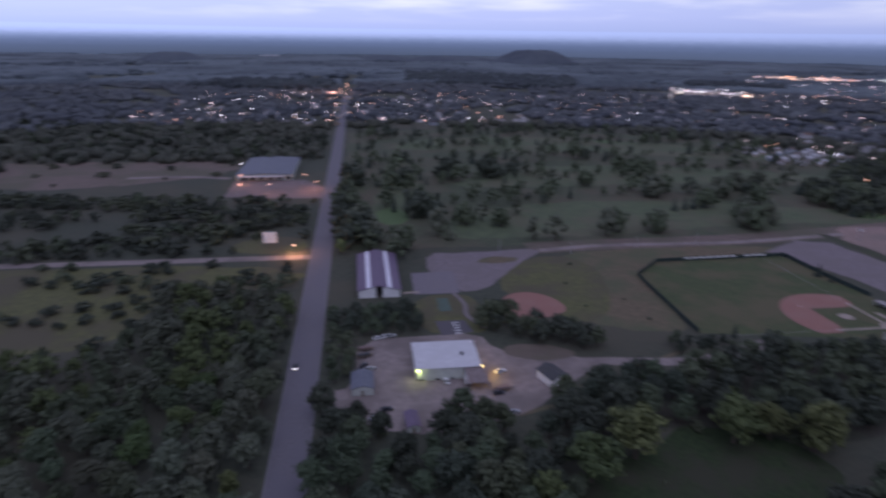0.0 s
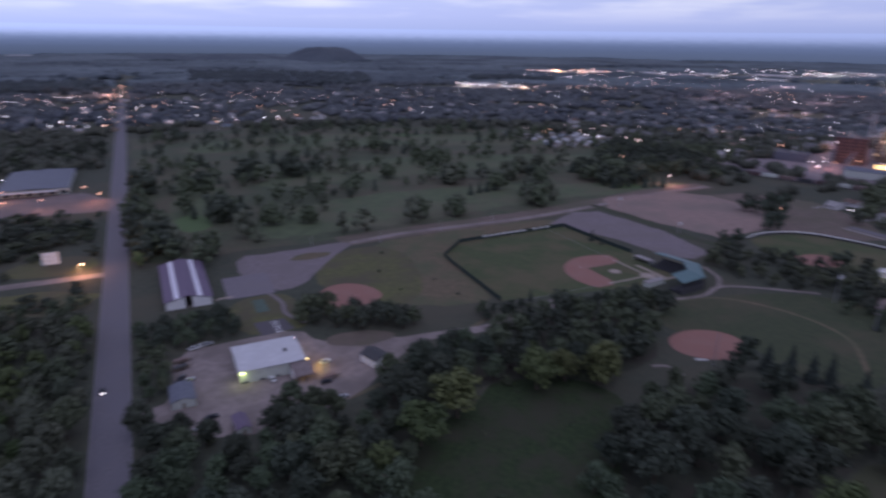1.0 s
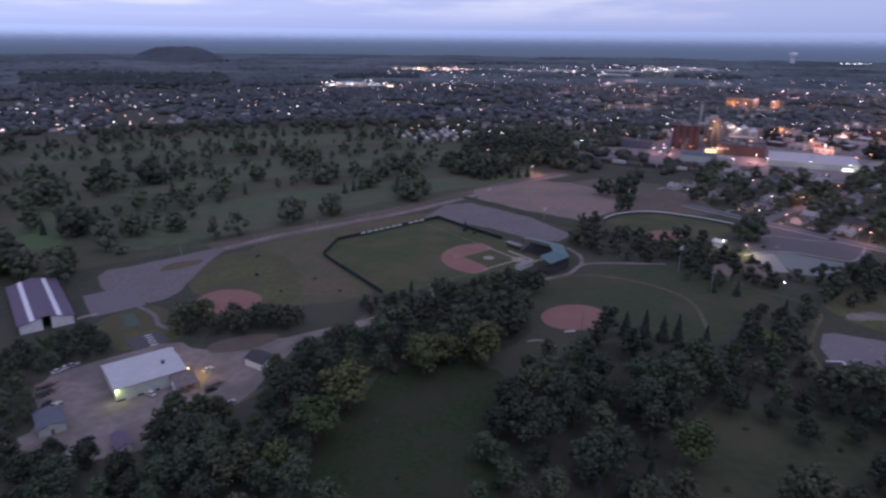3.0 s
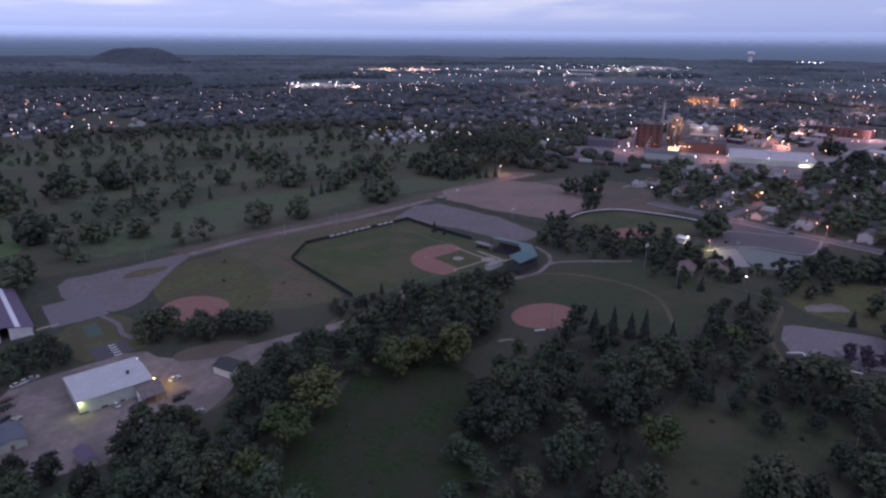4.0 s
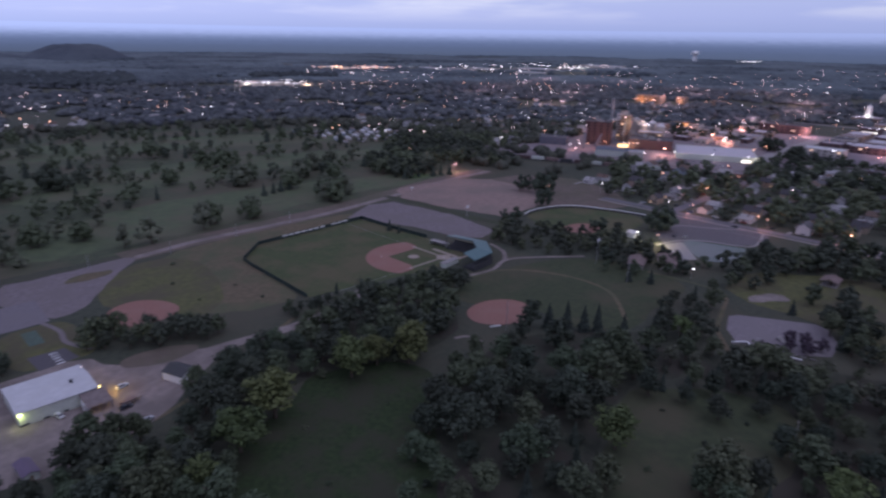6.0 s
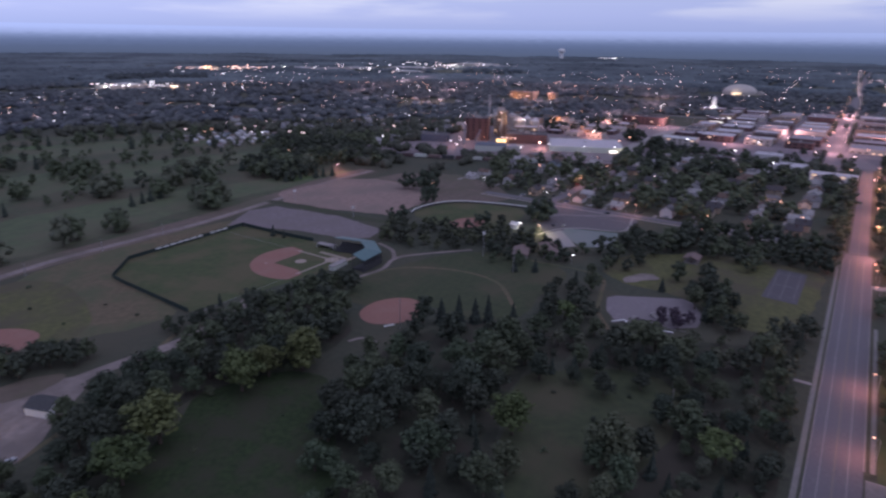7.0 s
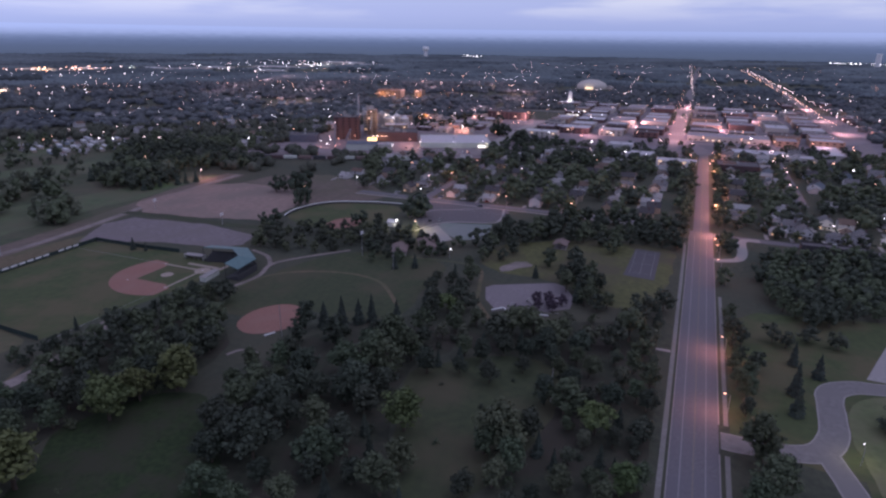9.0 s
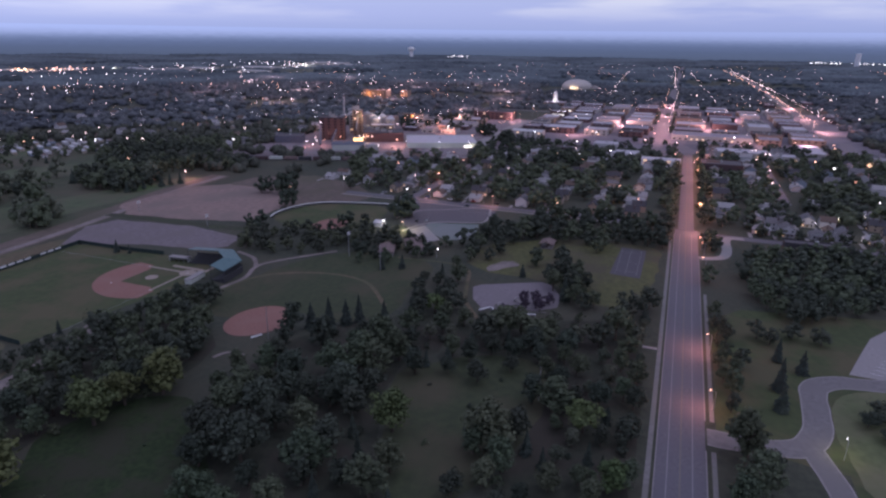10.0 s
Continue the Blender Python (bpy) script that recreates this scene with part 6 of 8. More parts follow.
def bench_shelter(x, y, rz, size, label):
    e = thing("pavilion", x, y, 0, rz, label, "pavilion")
    w, d = size
    bm = bmesh.new()
    add_gable(bm, -w / 2, w / 2, -d / 2, d / 2, 3.0, 1.4, 0.6, 0.2, along="x")
    part("roof", bm, M_ROOFBROWN, e)
    for sx in (-1, 1):
        for sy in (-1, 1):
            box_part("post", (sx * w * 0.45 - 0.12, sx * w * 0.45 + 0.12, sy * d * 0.42 - 0.12, sy * d * 0.42 + 0.12, 0, 3.1), M_TIMBER, e)
    box_part("slab", (-w / 2, w / 2, -d / 2, d / 2, -0.1, 0.12), M_CONCRETE, e)
    for k in (-1, 1):
        t = thing("picnic_table", 0, 0, label="wooden picnic table under the roof", category="table")
        t.matrix_basis = pose(x, y, 0.12, 0, 0, rz) @ pose(k * w * 0.22, 0, 0)
        box_part("top", (-0.9, 0.9, -0.4, 0.4, 0.7, 0.76), M_TIMBER, t)
        for s in (-1, 1):
            box_part("seat", (-0.9, 0.9, s * 0.75 - 0.14, s * 0.75 + 0.14, 0.42, 0.47), M_TIMBER, t)
            box_part("leg", (s * 0.6 - 0.05, s * 0.6 + 0.05, -0.7, 0.7, 0, 0.7), M_TIMBER, t)


bench_shelter(327, 160, 20, (16, 9), "long park building with a brown pitched roof")
bench_shelter(342, 148, 30, (20, 10), "park pavilion with a broad brown roof")
bench_shelter(378, 70, 0, (10, 8), "round-looking shelter with a brown roof")
for ax_, ay_, bx_, by_ in ((265.4, 80.4, 270.2, 76.3), (270.4, 76.0, 265.9, 71.5), (267.8, 62.5, 270.1, 53.4)):
    w_ = thing("court_wall", ax_, ay_, 0, math.degrees(math.atan2(by_ - ay_, bx_ - ax_)), "low white concrete wall at the edge of the court", "wall")
    box_part("wall", (0, math.hypot(bx_ - ax_, by_ - ay_), -0.25, 0.25, 0, 0.9), M_CONCRETE, w_)
    box_part("coping", (-0.05, math.hypot(bx_ - ax_, by_ - ay_) + 0.05, -0.34, 0.34, 0.9, 1.05), M_WHITE, w_, "white coping")
for x_, y_, rz_ in ((279.5, 59.0, 30), (284.0, 64.0, 80), (273.0, 72.0, 10)):
    r_ = thing("skate_ramp", x_, y_, 0.03, rz_, "small pale grey skate ramp on the court", "ramp", "skate ramps")
    bm = bmesh.new()
    lo_ = [bm.verts.new((k * 0.5, -1.4, 0.02 + 1.5 * (k / 6) ** 2)) for k in range(7)] + [bm.verts.new((3.6, -1.4, 1.52)), bm.verts.new((3.6, -1.4, 0))]
    hi_ = [bm.verts.new((v.co.x, 1.4, v.co.z)) for v in lo_]
    for k in range(len(lo_)):
        n_ = (k + 1) % len(lo_)
        bm.faces.new((lo_[k], lo_[n_], hi_[n_], hi_[k]))
    bm.faces.new(lo_[::-1])
    bm.faces.new(hi_)
    part("ramp_body", bm, M_CONCRETE, r_)
    bm = bmesh.new()
    add_beam(bm, (3.0, -1.4, 1.54), (3.0, 1.4, 1.54), 0.05, 6)
    part("coping_bar", bm, M_STEEL, r_, "steel coping bar")
for i_ in range(3):
    t_ = thing("picnic_table", 275 - i_ * 1.0, 50.5 + i_ * 3.4, 0, 105, label="pale concrete bench by the court", category="bench")
    box_part("seat", (-1.2, 1.2, -0.25, 0.25, 0.42, 0.52), M_CONCRETE, t_)
    for s_ in (-0.9, 0.9):
        box_part("leg", (s_ - 0.1, s_ + 0.1, -0.2, 0.2, 0, 0.42), M_CONCRETE, t_)
shed(378, 190, 7, 6, 3.0, 1.2, M_ROOFWHITE, M_WHITE, "small white concession stand lit at dusk")
street_lamp(374, 184, 6, 180, "white", 0.5)
point_lamp(372.5, 184, 6.0, 2600, COOL)
street_lamp(377, 171, 6, 180, "warm", 0.3)
point_lamp(374, 170, 5.4, 5200, (1.0, 0.85, 0.45))
street_lamp(330, 128, 5, 0, "white", 0.4)
street_lamp(200.4, -62.3, 7, 0, "white", 0.18)
point_lamp(202.4, -62.3, 6.4, 900, (1.0, 0.92, 0.62))
for c_ in ((366, 152, 40, "dark"), (398, 170, 10, "dark"), (402, 164, 12, "silver"), (452, 150, 95, "dark"), (372, 128, 30, "white")):
    car(*c_)

# lamps on the wide street
for x_, y_ in ((214.5, -24.0), (262, -24.0), (367, -24.0), (396, -24), (408, -23), (500, -24), (560, -24), (640, -24), (700, -24), (752, -24)):
    street_lamp(x_, y_, 8.5, 90, "warm", 0.28 if x_ < 450 else 0.42)
for x_, w_ in ((214.5, 3600), (262, 4300), (367, 1500), (408, 4200), (442, 15000), (500, 13000), (560, 13000), (640, 16000), (700, 15000), (752, 15000)):
    point_lamp(x_, -20.4, 8.2, w_, (1.0, 0.37, 0.26))

# ---- houses and town ----
ROOFS = [surface("roof_shingle_" + n_, c_, tuple(k * 0.75 for k in c_), scale=1.2, bump=0.2) for n_, c_ in (("grey", (0.16, 0.15, 0.16)), ("brown", (0.15, 0.105, 0.09)), ("pale", (0.34, 0.32, 0.33)), ("dark", (0.075, 0.07, 0.078)))]
WALLS = [surface("siding_" + n_, c_, tuple(k * 0.88 for k in c_), scale=0.9, bump=0.05) for n_, c_ in (("white", (0.54, 0.52, 0.54)), ("cream", (0.42, 0.36, 0.30)), ("tan", (0.36, 0.29, 0.23)), ("blue", (0.30, 0.34, 0.40)))]
HOUSE_WORDS = ("grey", "brown", "pale", "dark"), ("white", "cream", "tan", "blue-grey")
HOUSE_PROTO = {}


def house(x, y, rz, kind, lit=False):
    """A gabled house: walls, roof, chimney, porch, door, windows."""
    key = (kind % 8, lit)
    if key in HOUSE_PROTO:
        return copy_thing(HOUSE_PROTO[key], pose(x, y, 0, 0, 0, rz))
    k = key[0]
    w, d, h, rise = ((9, 12, 5.4, 3.0), (8, 11, 3.2, 2.2), (11, 9, 3.0, 2.4), (8.5, 12, 5.6, 3.4), (12, 9, 3.1, 2.0), (9, 10, 5.2, 2.8), (10, 14, 3.2, 2.6), (7.5, 10, 5.0, 3.2))[k]
    roof, wall = ROOFS[k % 4], WALLS[(k * 3 + 1) % 4 if k % 2 else 0]
    wi = WALLS.index(wall)
    e = thing("house", x, y, 0, rz, HOUSE_WORDS[1][wi] + " house with a " + HOUSE_WORDS[0][k % 4] + " pitched roof", "house", "houses of the town")
    bm = bmesh.new()
    add_gable_body(bm, -w / 2, w / 2, -d / 2, d / 2, 0, h, rise, "y")
    part("wall", bm, wall, e)
    bm = bmesh.new()
    add_gable(bm, -w / 2, w / 2, -d / 2, d / 2, h, rise, 0.5, 0.2, "y")
    part("roof", bm, roof, e)
    box_part("chimney", (w * 0.18, w * 0.18 + 0.7, 1.0, 1.7, h, h + rise + 0.8), M_BRICKRED, e)
    box_part("porch", (-w * 0.32, w * 0.32, -d / 2 - 2.0, -d / 2 - 0.02, 2.5, 2.75), roof, e)
    box_part("door", (-0.5, 0.5, -d / 2 - 0.07, -d / 2 + 0.02, 0.2, 2.2), M_TIMBER, e)
    rows = (1.0,) if h < 4 else (1.0, 3.6)
    for zi, z in enumerate(rows):
        for s in (-1, 1):
            glass = M_WIN_LIT if lit and zi == 0 and s < 0 else M_GLASSDARK
            win = box_part("window", (s * w * 0.3 - 0.55, s * w * 0.3 + 0.55, -d / 2 - 0.06, -d / 2 + 0.02, z, z + 1.3), glass, e, "lit window" if glass is M_WIN_LIT else "")
            box_part("sill", (s * w * 0.3 - 0.65, s * w * 0.3 + 0.65, -d / 2 - 0.16, -d / 2 - 0.061, z - 0.12, z - 0.01), M_WHITE, win, "white window sill")
            box_part("window", (s * w / 2 - 0.03, s * w / 2 + 0.03, -1.6, -0.4, z, z + 1.3), M_GLASSDARK, e)
    HOUSE_PROTO[key] = e
    return e


T_RND = np.random.RandomState(21)
HOUSES = []
FAR_BOXES = {"v": [], "f": [], "m": []}
FAR_MATS = []


def far_house(x, y, rz, kind, lit):
    """Walls, a gabled roof and a window, added to the joined far houses."""
    w, d, h, rise = ((9, 12, 5.4, 3.0), (8, 11, 3.2, 2.2), (12, 9, 3.0, 2.4), (10, 12, 4.6, 3.0))[kind % 4]
    c, s = math.cos(radians(rz)), math.sin(radians(rz))
    V, F, M = FAR_BOXES["v"], FAR_BOXES["f"], FAR_BOXES["m"]

    def put(pts, faces, mat):
        if mat not in FAR_MATS:
            FAR_MATS.append(mat)
        n = len(V)
        V.extend((x + c * px - s * py, y + s * px + c * py, pz) for px, py, pz in pts)
        F.extend(tuple(i + n for i in f) for f in faces)
        M.extend([FAR_MATS.index(mat)] * len(faces))

    a, b = w / 2, d / 2
    put([(-a, -b, 0), (a, -b, 0), (a, -b, h), (0, -b, h + rise), (-a, -b, h), (-a, b, 0), (a, b, 0), (a, b, h), (0, b, h + rise), (-a, b, h)], [(0, 1, 2, 3, 4), (9, 8, 7, 6, 5), (1, 6, 7, 2), (5, 0, 4, 9)], WALLS[kind % 4 if kind % 3 else 0])
    o = 0.5
    put([(-a - o, -b - o, h - 0.3), (0, -b - o, h + rise + 0.1), (a + o, -b - o, h - 0.3), (-a - o, b + o, h - 0.3), (0, b + o, h + rise + 0.1), (a + o, b + o, h - 0.3)], [(0, 1, 4, 3), (1, 2, 5, 4)], ROOFS[(kind // 2) % 4])
    for k in (-1, 1):
        put([(k * a * 0.5 - 0.6, -b - 0.05, 1.0), (k * a * 0.5 + 0.6, -b - 0.05, 1.0), (k * a * 0.5 + 0.6, -b - 0.05, 2.4), (k * a * 0.5 - 0.6, -b - 0.05, 2.4)], [(0, 1, 2, 3)], M_WIN_LIT if lit and k > 0 else M_GLASSDARK)


def house_row(x0, x1, y, gap, rz, chance=0.9):
    x = x0
    while x < x1:
        if T_RND.uniform() < chance:
            hx, hy = x + T_RND.uniform(-2, 2), y + T_RND.uniform(-2.5, 2.5)
            HOUSES.append((hx, hy))
            make = house if math.hypot(hx, hy) < 640 else far_house
            make(hx, hy, rz + T_RND.uniform(-3, 3) + (90 if T_RND.uniform() < 0.4 else 0), int(T_RND.randint(8)), T_RND.uniform() < 0.3)
        x += gap * T_RND.uniform(0.9, 1.3)


# blocks near the park
for y_, rz_ in ((222, 180), (182, 0)):
    house_row(478, 640, y_, 17, rz_)
for y_, rz_ in ((150, 180), (112, 0), (84, 180), (52, 0), (24, 180)):
    house_row(474, 700, y_, 18, rz_, 0.85)
for y_, rz_ in ((-40, 0), (-72, 180), (-108, 0), (-140, 180), (-172, 0), (-204, 180), (-250, 0), (-285, 180)):
    house_row(478, 820, y_, 19, rz_, 0.8)
for y_, rz_ in ((300, 180), (262, 0)):
    house_row(500, 640, y_, 20, rz_, 0.8)
for y_ in range(-62, -340, -17):
    for x_, kind_ in ((466, 0), (497, 6)):
        if T_RND.uniform() < 0.85:
            hx_, hy_ = x_ + T_RND.uniform(-2, 2), y_ + T_RND.uniform(-2, 2)
            if all(abs(hx_ - a) > 11 or abs(hy_ - b) > 12 for a, b in HOUSES):
                HOUSES.append((hx_, hy_))
                house(hx_, hy_, 270 + T_RND.uniform(-3, 3), (kind_ + 2 * int(T_RND.randint(3))) % 8, T_RND.uniform() < 0.35)
for hx_, hy_ in HOUSES:
    if hx_ < 600:
        strip("driveway", hx_ - 15, hx_ - 3, hy_ + 6.2, hy_ + 8.8, 0.033, M_CONCRETE, "short concrete house driveway", "driveway")
house_row(330, 430, -160, 20, 0, 0.8)
# the north side of the town, beyond the golf course
for y_ in (975, 1010, 1075, 1110, 1180, 1215, 1290, 1325, 1400):
    house_row(-330 + T_RND.uniform(0, 30), 700, y_, 31, 0 if y_ % 2 else 180, 0.6)
# the east side, north of the railway
for y_ in (500, 545, 600, 650, 700, 760, 820, 880):
    house_row(600, 1150, y_, 28, 0, 0.75)


def off_streets(x, y):
    if -25 < y < -2 or -99 < y < -82 or 438 < x < 466 or (194 < y < 208 and x < 642):
        return False
    return all(not -15 < x - hx < 7.5 or abs(y - hy) > 8.0 for hx, hy in HOUSES)


CLEAR = ((698, 14, 18, 26), (730, 52, 20, 22), (706, -46, 20, 26), (800, -70, 20, 34), (845, -150, 40, 16), (785, -112, 14, 20), (744, 126, 12, 26), (704, 150, 10, 10), (790, 82, 14, 18), (850, 196, 16, 26), (732, 276, 46, 46))


def off_blocks(x, y):
    return off_streets(x, y) and all(not -c - 26 < x - a < c or abs(y - b) > d for a, b, c, d in CLEAR)


for x_, y_ in spots(((466, -330), (466, 262), (600, 330), (640, 240), (690, 110), (700, 40), (708, -30), (780, -100), (860, -330)), 12.6, 61, off_blocks):
    kd_ = ("dark", "mid", "mid", "dark", "mid")[T_RND.randint(5)]
    if noise.noise(Vector((x_ * 0.02, y_ * 0.02, 1.0))) > -0.20:
        tree(kd_, x_, y_, T_RND.uniform(9, 16), "between the houses", wide=1.15)
for x_, y_ in spots(((250, -140), (330, -120), (440, -140), (440, -330), (260, -330)), 11, 62, off_streets):
    tree(("dark", "mid")[T_RND.randint(2)], x_, y_, T_RND.uniform(8, 13), "between the houses")
for x_, y_ in spots(((560, 470), (600, 480), (660, 500), (600, 640), (540, 600), (520, 560)), 11, 63, off_streets):
    tree(("dark", "mid")[T_RND.randint(2)], x_, y_, T_RND.uniform(9, 14), "between the houses")



for poly_, gap_, seed_, tall_ in ((((650, 96), (700, 70), (770, 100), (800, 190), (830, 215), (720, 222), (650, 215)), 12.5, 64, 12), (((700, 0), (850, 0), (856, 60), (760, 100), (690, 70)), 18, 65, 9), (((700, -26), (860, -26), (862, -180), (800, -210), (760, -160), (710, -90)), 13, 66, 10)):
    for x_, y_ in spots(poly_, gap_, seed_, off_blocks):
        tree(("dark", "mid", "dark")[T_RND.randint(3)], x_, y_, T_RND.uniform(0.65, 1.0) * tall_, "before the downtown", wide=1.2)
for x_, y_ in ((826, 250), (834, 243), (819, 241), (838, 254), (828, 258), (792, 206), (798, 214), (786, 214)):
    tree("dark", x_, y_, T_RND.uniform(13, 16), "before the downtown", wide=1.2)
for k_ in range(60):
    x_, y_ = (892 + k_ * 11.5, (10.5, 37.0)[k_ % 2]) if k_ < 30 else (1006 + 155 * (k_ % 3), -170 + (k_ - 30) * 12.0)
    if T_RND.uniform() < 0.6:
        tree("dark", x_ + T_RND.uniform(-2, 2), y_, T_RND.uniform(6, 10), "along the downtown streets")
for k_ in range(40):
    x_, y_ = 470 + (k_ // 2) * 11.5 + T_RND.uniform(-3, 3), (-2.6, -24.6)[k_ % 2] + T_RND.uniform(-1, 1)
    if T_RND.uniform() < 0.8:
        tree(("dark", "mid")[T_RND.randint(2)], x_, y_, T_RND.uniform(8, 12), "between the houses", wide=0.85)
for k_ in range(22):
    tree(("dark", "mid")[k_ % 2], 454 + T_RND.uniform(-1.5, 1.5), -60 - k_ * 13 + T_RND.uniform(-3, 3), T_RND.uniform(7, 11), "between the houses")
for k_ in range(26):
    x_, y_ = T_RND.uniform(810, 1000), T_RND.uniform(290, 470)
    tree("dark", x_, y_, T_RND.uniform(8, 13), "before the downtown", wide=1.2)
join_trees()

me_ = bpy.data.meshes.new("far_houses")
me_.from_pydata(FAR_BOXES["v"], [], FAR_BOXES["f"])
for mat_ in FAR_MATS:
    me_.materials.append(mat_)
me_.polygons.foreach_set("material_index", FAR_BOXES["m"])
me_.update()
tagged(new("far_houses", me_), "small gabled houses of the far town", "houses", kind="stuff")


def block_building(x, y, w, d, h, wall, roof, label, windows=True, lit=0.25, name="town_building", rz=0, shop=False):
    """A flat-roofed building with a parapet, roof units and rows of windows."""
    e = thing(name, x, y, 0, rz, label, "building", "buildings of the town")
    box_part("wall", (-w / 2, w / 2, -d / 2, d / 2, 0, h), wall, e)
    box_part("roof", (-w / 2 + 0.4, w / 2 - 0.4, -d / 2 + 0.4, d / 2 - 0.4, h, h + 0.15), roof, e)
    bm = bmesh.new()
    for a in ((-w / 2, w / 2, -d / 2, -d / 2 + 0.35), (-w / 2, w / 2, d / 2 - 0.35, d / 2), (-w / 2, -w / 2 + 0.35, -d / 2 + 0.36, d / 2 - 0.36), (w / 2 - 0.35, w / 2, -d / 2 + 0.36, d / 2 - 0.36)):
        add_box(bm, *a, h + 0.001, h + 0.8)
    part("parapet", bm, wall, e)
    box_part("roof_unit", (w * 0.1, w * 0.1 + 2.4, -1, 1.2, h + 0.15, h + 1.7), M_STEEL, e)
    if shop:
        box_part("shopfront", (-w / 2 - 0.12, -w / 2 - 0.06, -d * 0.34, d * 0.34, 0.8, 2.8), M_WIN_COOL, e, "brightly lit shop front")
    if windows:
        for z in np.arange(1.0, h - 1.5, 3.6):
            n = max(2, int(d / 7))
            for k in range(n):
                y0 = -d / 2 + d * (k + 0.3) / n
                on = T_RND.uniform() < lit
                box_part("window", (-w / 2 - 0.05, -w / 2 + 0.02, y0, y0 + d * 0.4 / n, z, z + 1.7), M_WIN_LIT if on else M_GLASSDARK, e, "lit window" if on else "")
    return e


TOWN_WALL = [M_BRICKRED, surface("tan_brick", (0.33, 0.235, 0.185), (0.26, 0.185, 0.145), scale=1.2, bump=0.1), surface("pale_block", (0.46, 0.42, 0.40), (0.38, 0.35, 0.33), scale=1.0, bump=0.1)]
TOWN_ROOF = [surface("tar_roof", (0.12, 0.105, 0.115), (0.085, 0.075, 0.083), scale=0.5, bump=0.1), surface("pale_membrane_roof", (0.50, 0.46, 0.51), (0.40, 0.37, 0.41), scale=0.4, bump=0.05), surface("mauve_gravel_roof", (0.34, 0.29, 0.33), (0.26, 0.22, 0.25), scale=0.5, bump=0.1)]
TOWN_WORDS = ("red-brick", "tan-brick", "pale block"), ("dark tar", "pale membrane", "gravel")

# downtown blocks
for bx_, blen_ in ((892, 112), (1028, 128), (1178, 132)):
    for by_, deep_ in ((-158, 40), (-112, 36), (-62, 42), (-14, 42), (60, 44), (108, 40), (160, 44), (200, 30)):
        x_ = bx_ + (64 if bx_ == 892 and by_ in (-62, -14) else 0)
        while x_ < bx_ + blen_ - 14:
            w_ = min(T_RND.uniform(16, 44), bx_ + blen_ - x_)
            d_ = deep_ * T_RND.uniform(0.7, 1.0)
            a_, b_ = T_RND.randint(3), (0, 1, 1, 2, 2)[T_RND.randint(5)]
            if T_RND.uniform() < 0.88:
                block_building(x_ + w_ / 2, by_ + T_RND.uniform(-2, 2), w_ - 0.4, d_, T_RND.uniform(4.5, 8.5), TOWN_WALL[a_], TOWN_ROOF[b_], TOWN_WORDS[0][a_] + " shop building with a " + TOWN_WORDS[1][b_] + " roof", windows=x_ < 1000, lit=0.05, shop=T_RND.uniform() < 0.10)
            x_ += w_ + (T_RND.uniform(8, 20) if T_RND.uniform() < 0.25 else 0.3)
# shops along the highway strip
for k_ in range(13):
    for side_ in (-242, -168):
        if (k_ + side_) % 4:
            a_, b_ = T_RND.randint(3), T_RND.randint(3)
            block_building(1070 + k_ * 40 + T_RND.uniform(-6, 6), side_ + T_RND.uniform(-4, 4) + (0 if side_ < -200 or k_ > 5 else 12), T_RND.uniform(16, 28), T_RND.uniform(14, 26), T_RND.uniform(4, 6.5), TOWN_WALL[a_], TOWN_ROOF[b_], TOWN_WORDS[0][a_] + " highway store with a " + TOWN_WORDS[1][b_] + " roof", windows=False, shop=k_ % 2 == 0)
# works and stores between the plant and the downtown
for k_ in range(26):
    x_, y_ = 832 + (k_ % 5) * 40 + T_RND.uniform(-5, 5), 300 + (k_ // 5) * 33 + T_RND.uniform(-4, 4)
    if x_ + (y_ - 300) * 1.05 > 1040 and y_ < 440 and x_ > 960 or abs(x_ - 1020) < 30 and y_ < 340 or T_RND.uniform() < 0.12 or abs(x_ - 985) < 30 and abs(y_ - 432) < 55 or x_ < 870 and y_ > 385:
        continue
    a_, b_ = T_RND.randint(3), T_RND.randint(3)
    block_building(x_, y_, T_RND.uniform(14, 30), T_RND.uniform(14, 26), T_RND.uniform(4, 8), TOWN_WALL[a_], TOWN_ROOF[b_], TOWN_WORDS[0][a_] + " works building with a " + TOWN_WORDS[1][b_] + " roof", lit=0.04)
# low houses and shops on the railway side of the downtown
for k_ in range(16):
    x_, y_ = 672 + (k_ % 2) * 40 + T_RND.uniform(-4, 4) + (k_ // 2) * 3, 176 - (k_ // 2) * 17 + T_RND.uniform(-2, 2)
    if y_ > 66 and x_ < 752:
        block_building(x_, y_, T_RND.uniform(9, 14), T_RND.uniform(9, 13), T_RND.uniform(3.5, 6), WALLS[(0, 1, 0, 3)[k_ % 4]], TOWN_ROOF[(1, 2, 1, 0)[k_ % 4]], "small " + ("white", "cream", "white", "blue-grey")[k_ % 4] + " flat-roofed shop behind the trees", lit=0.1)
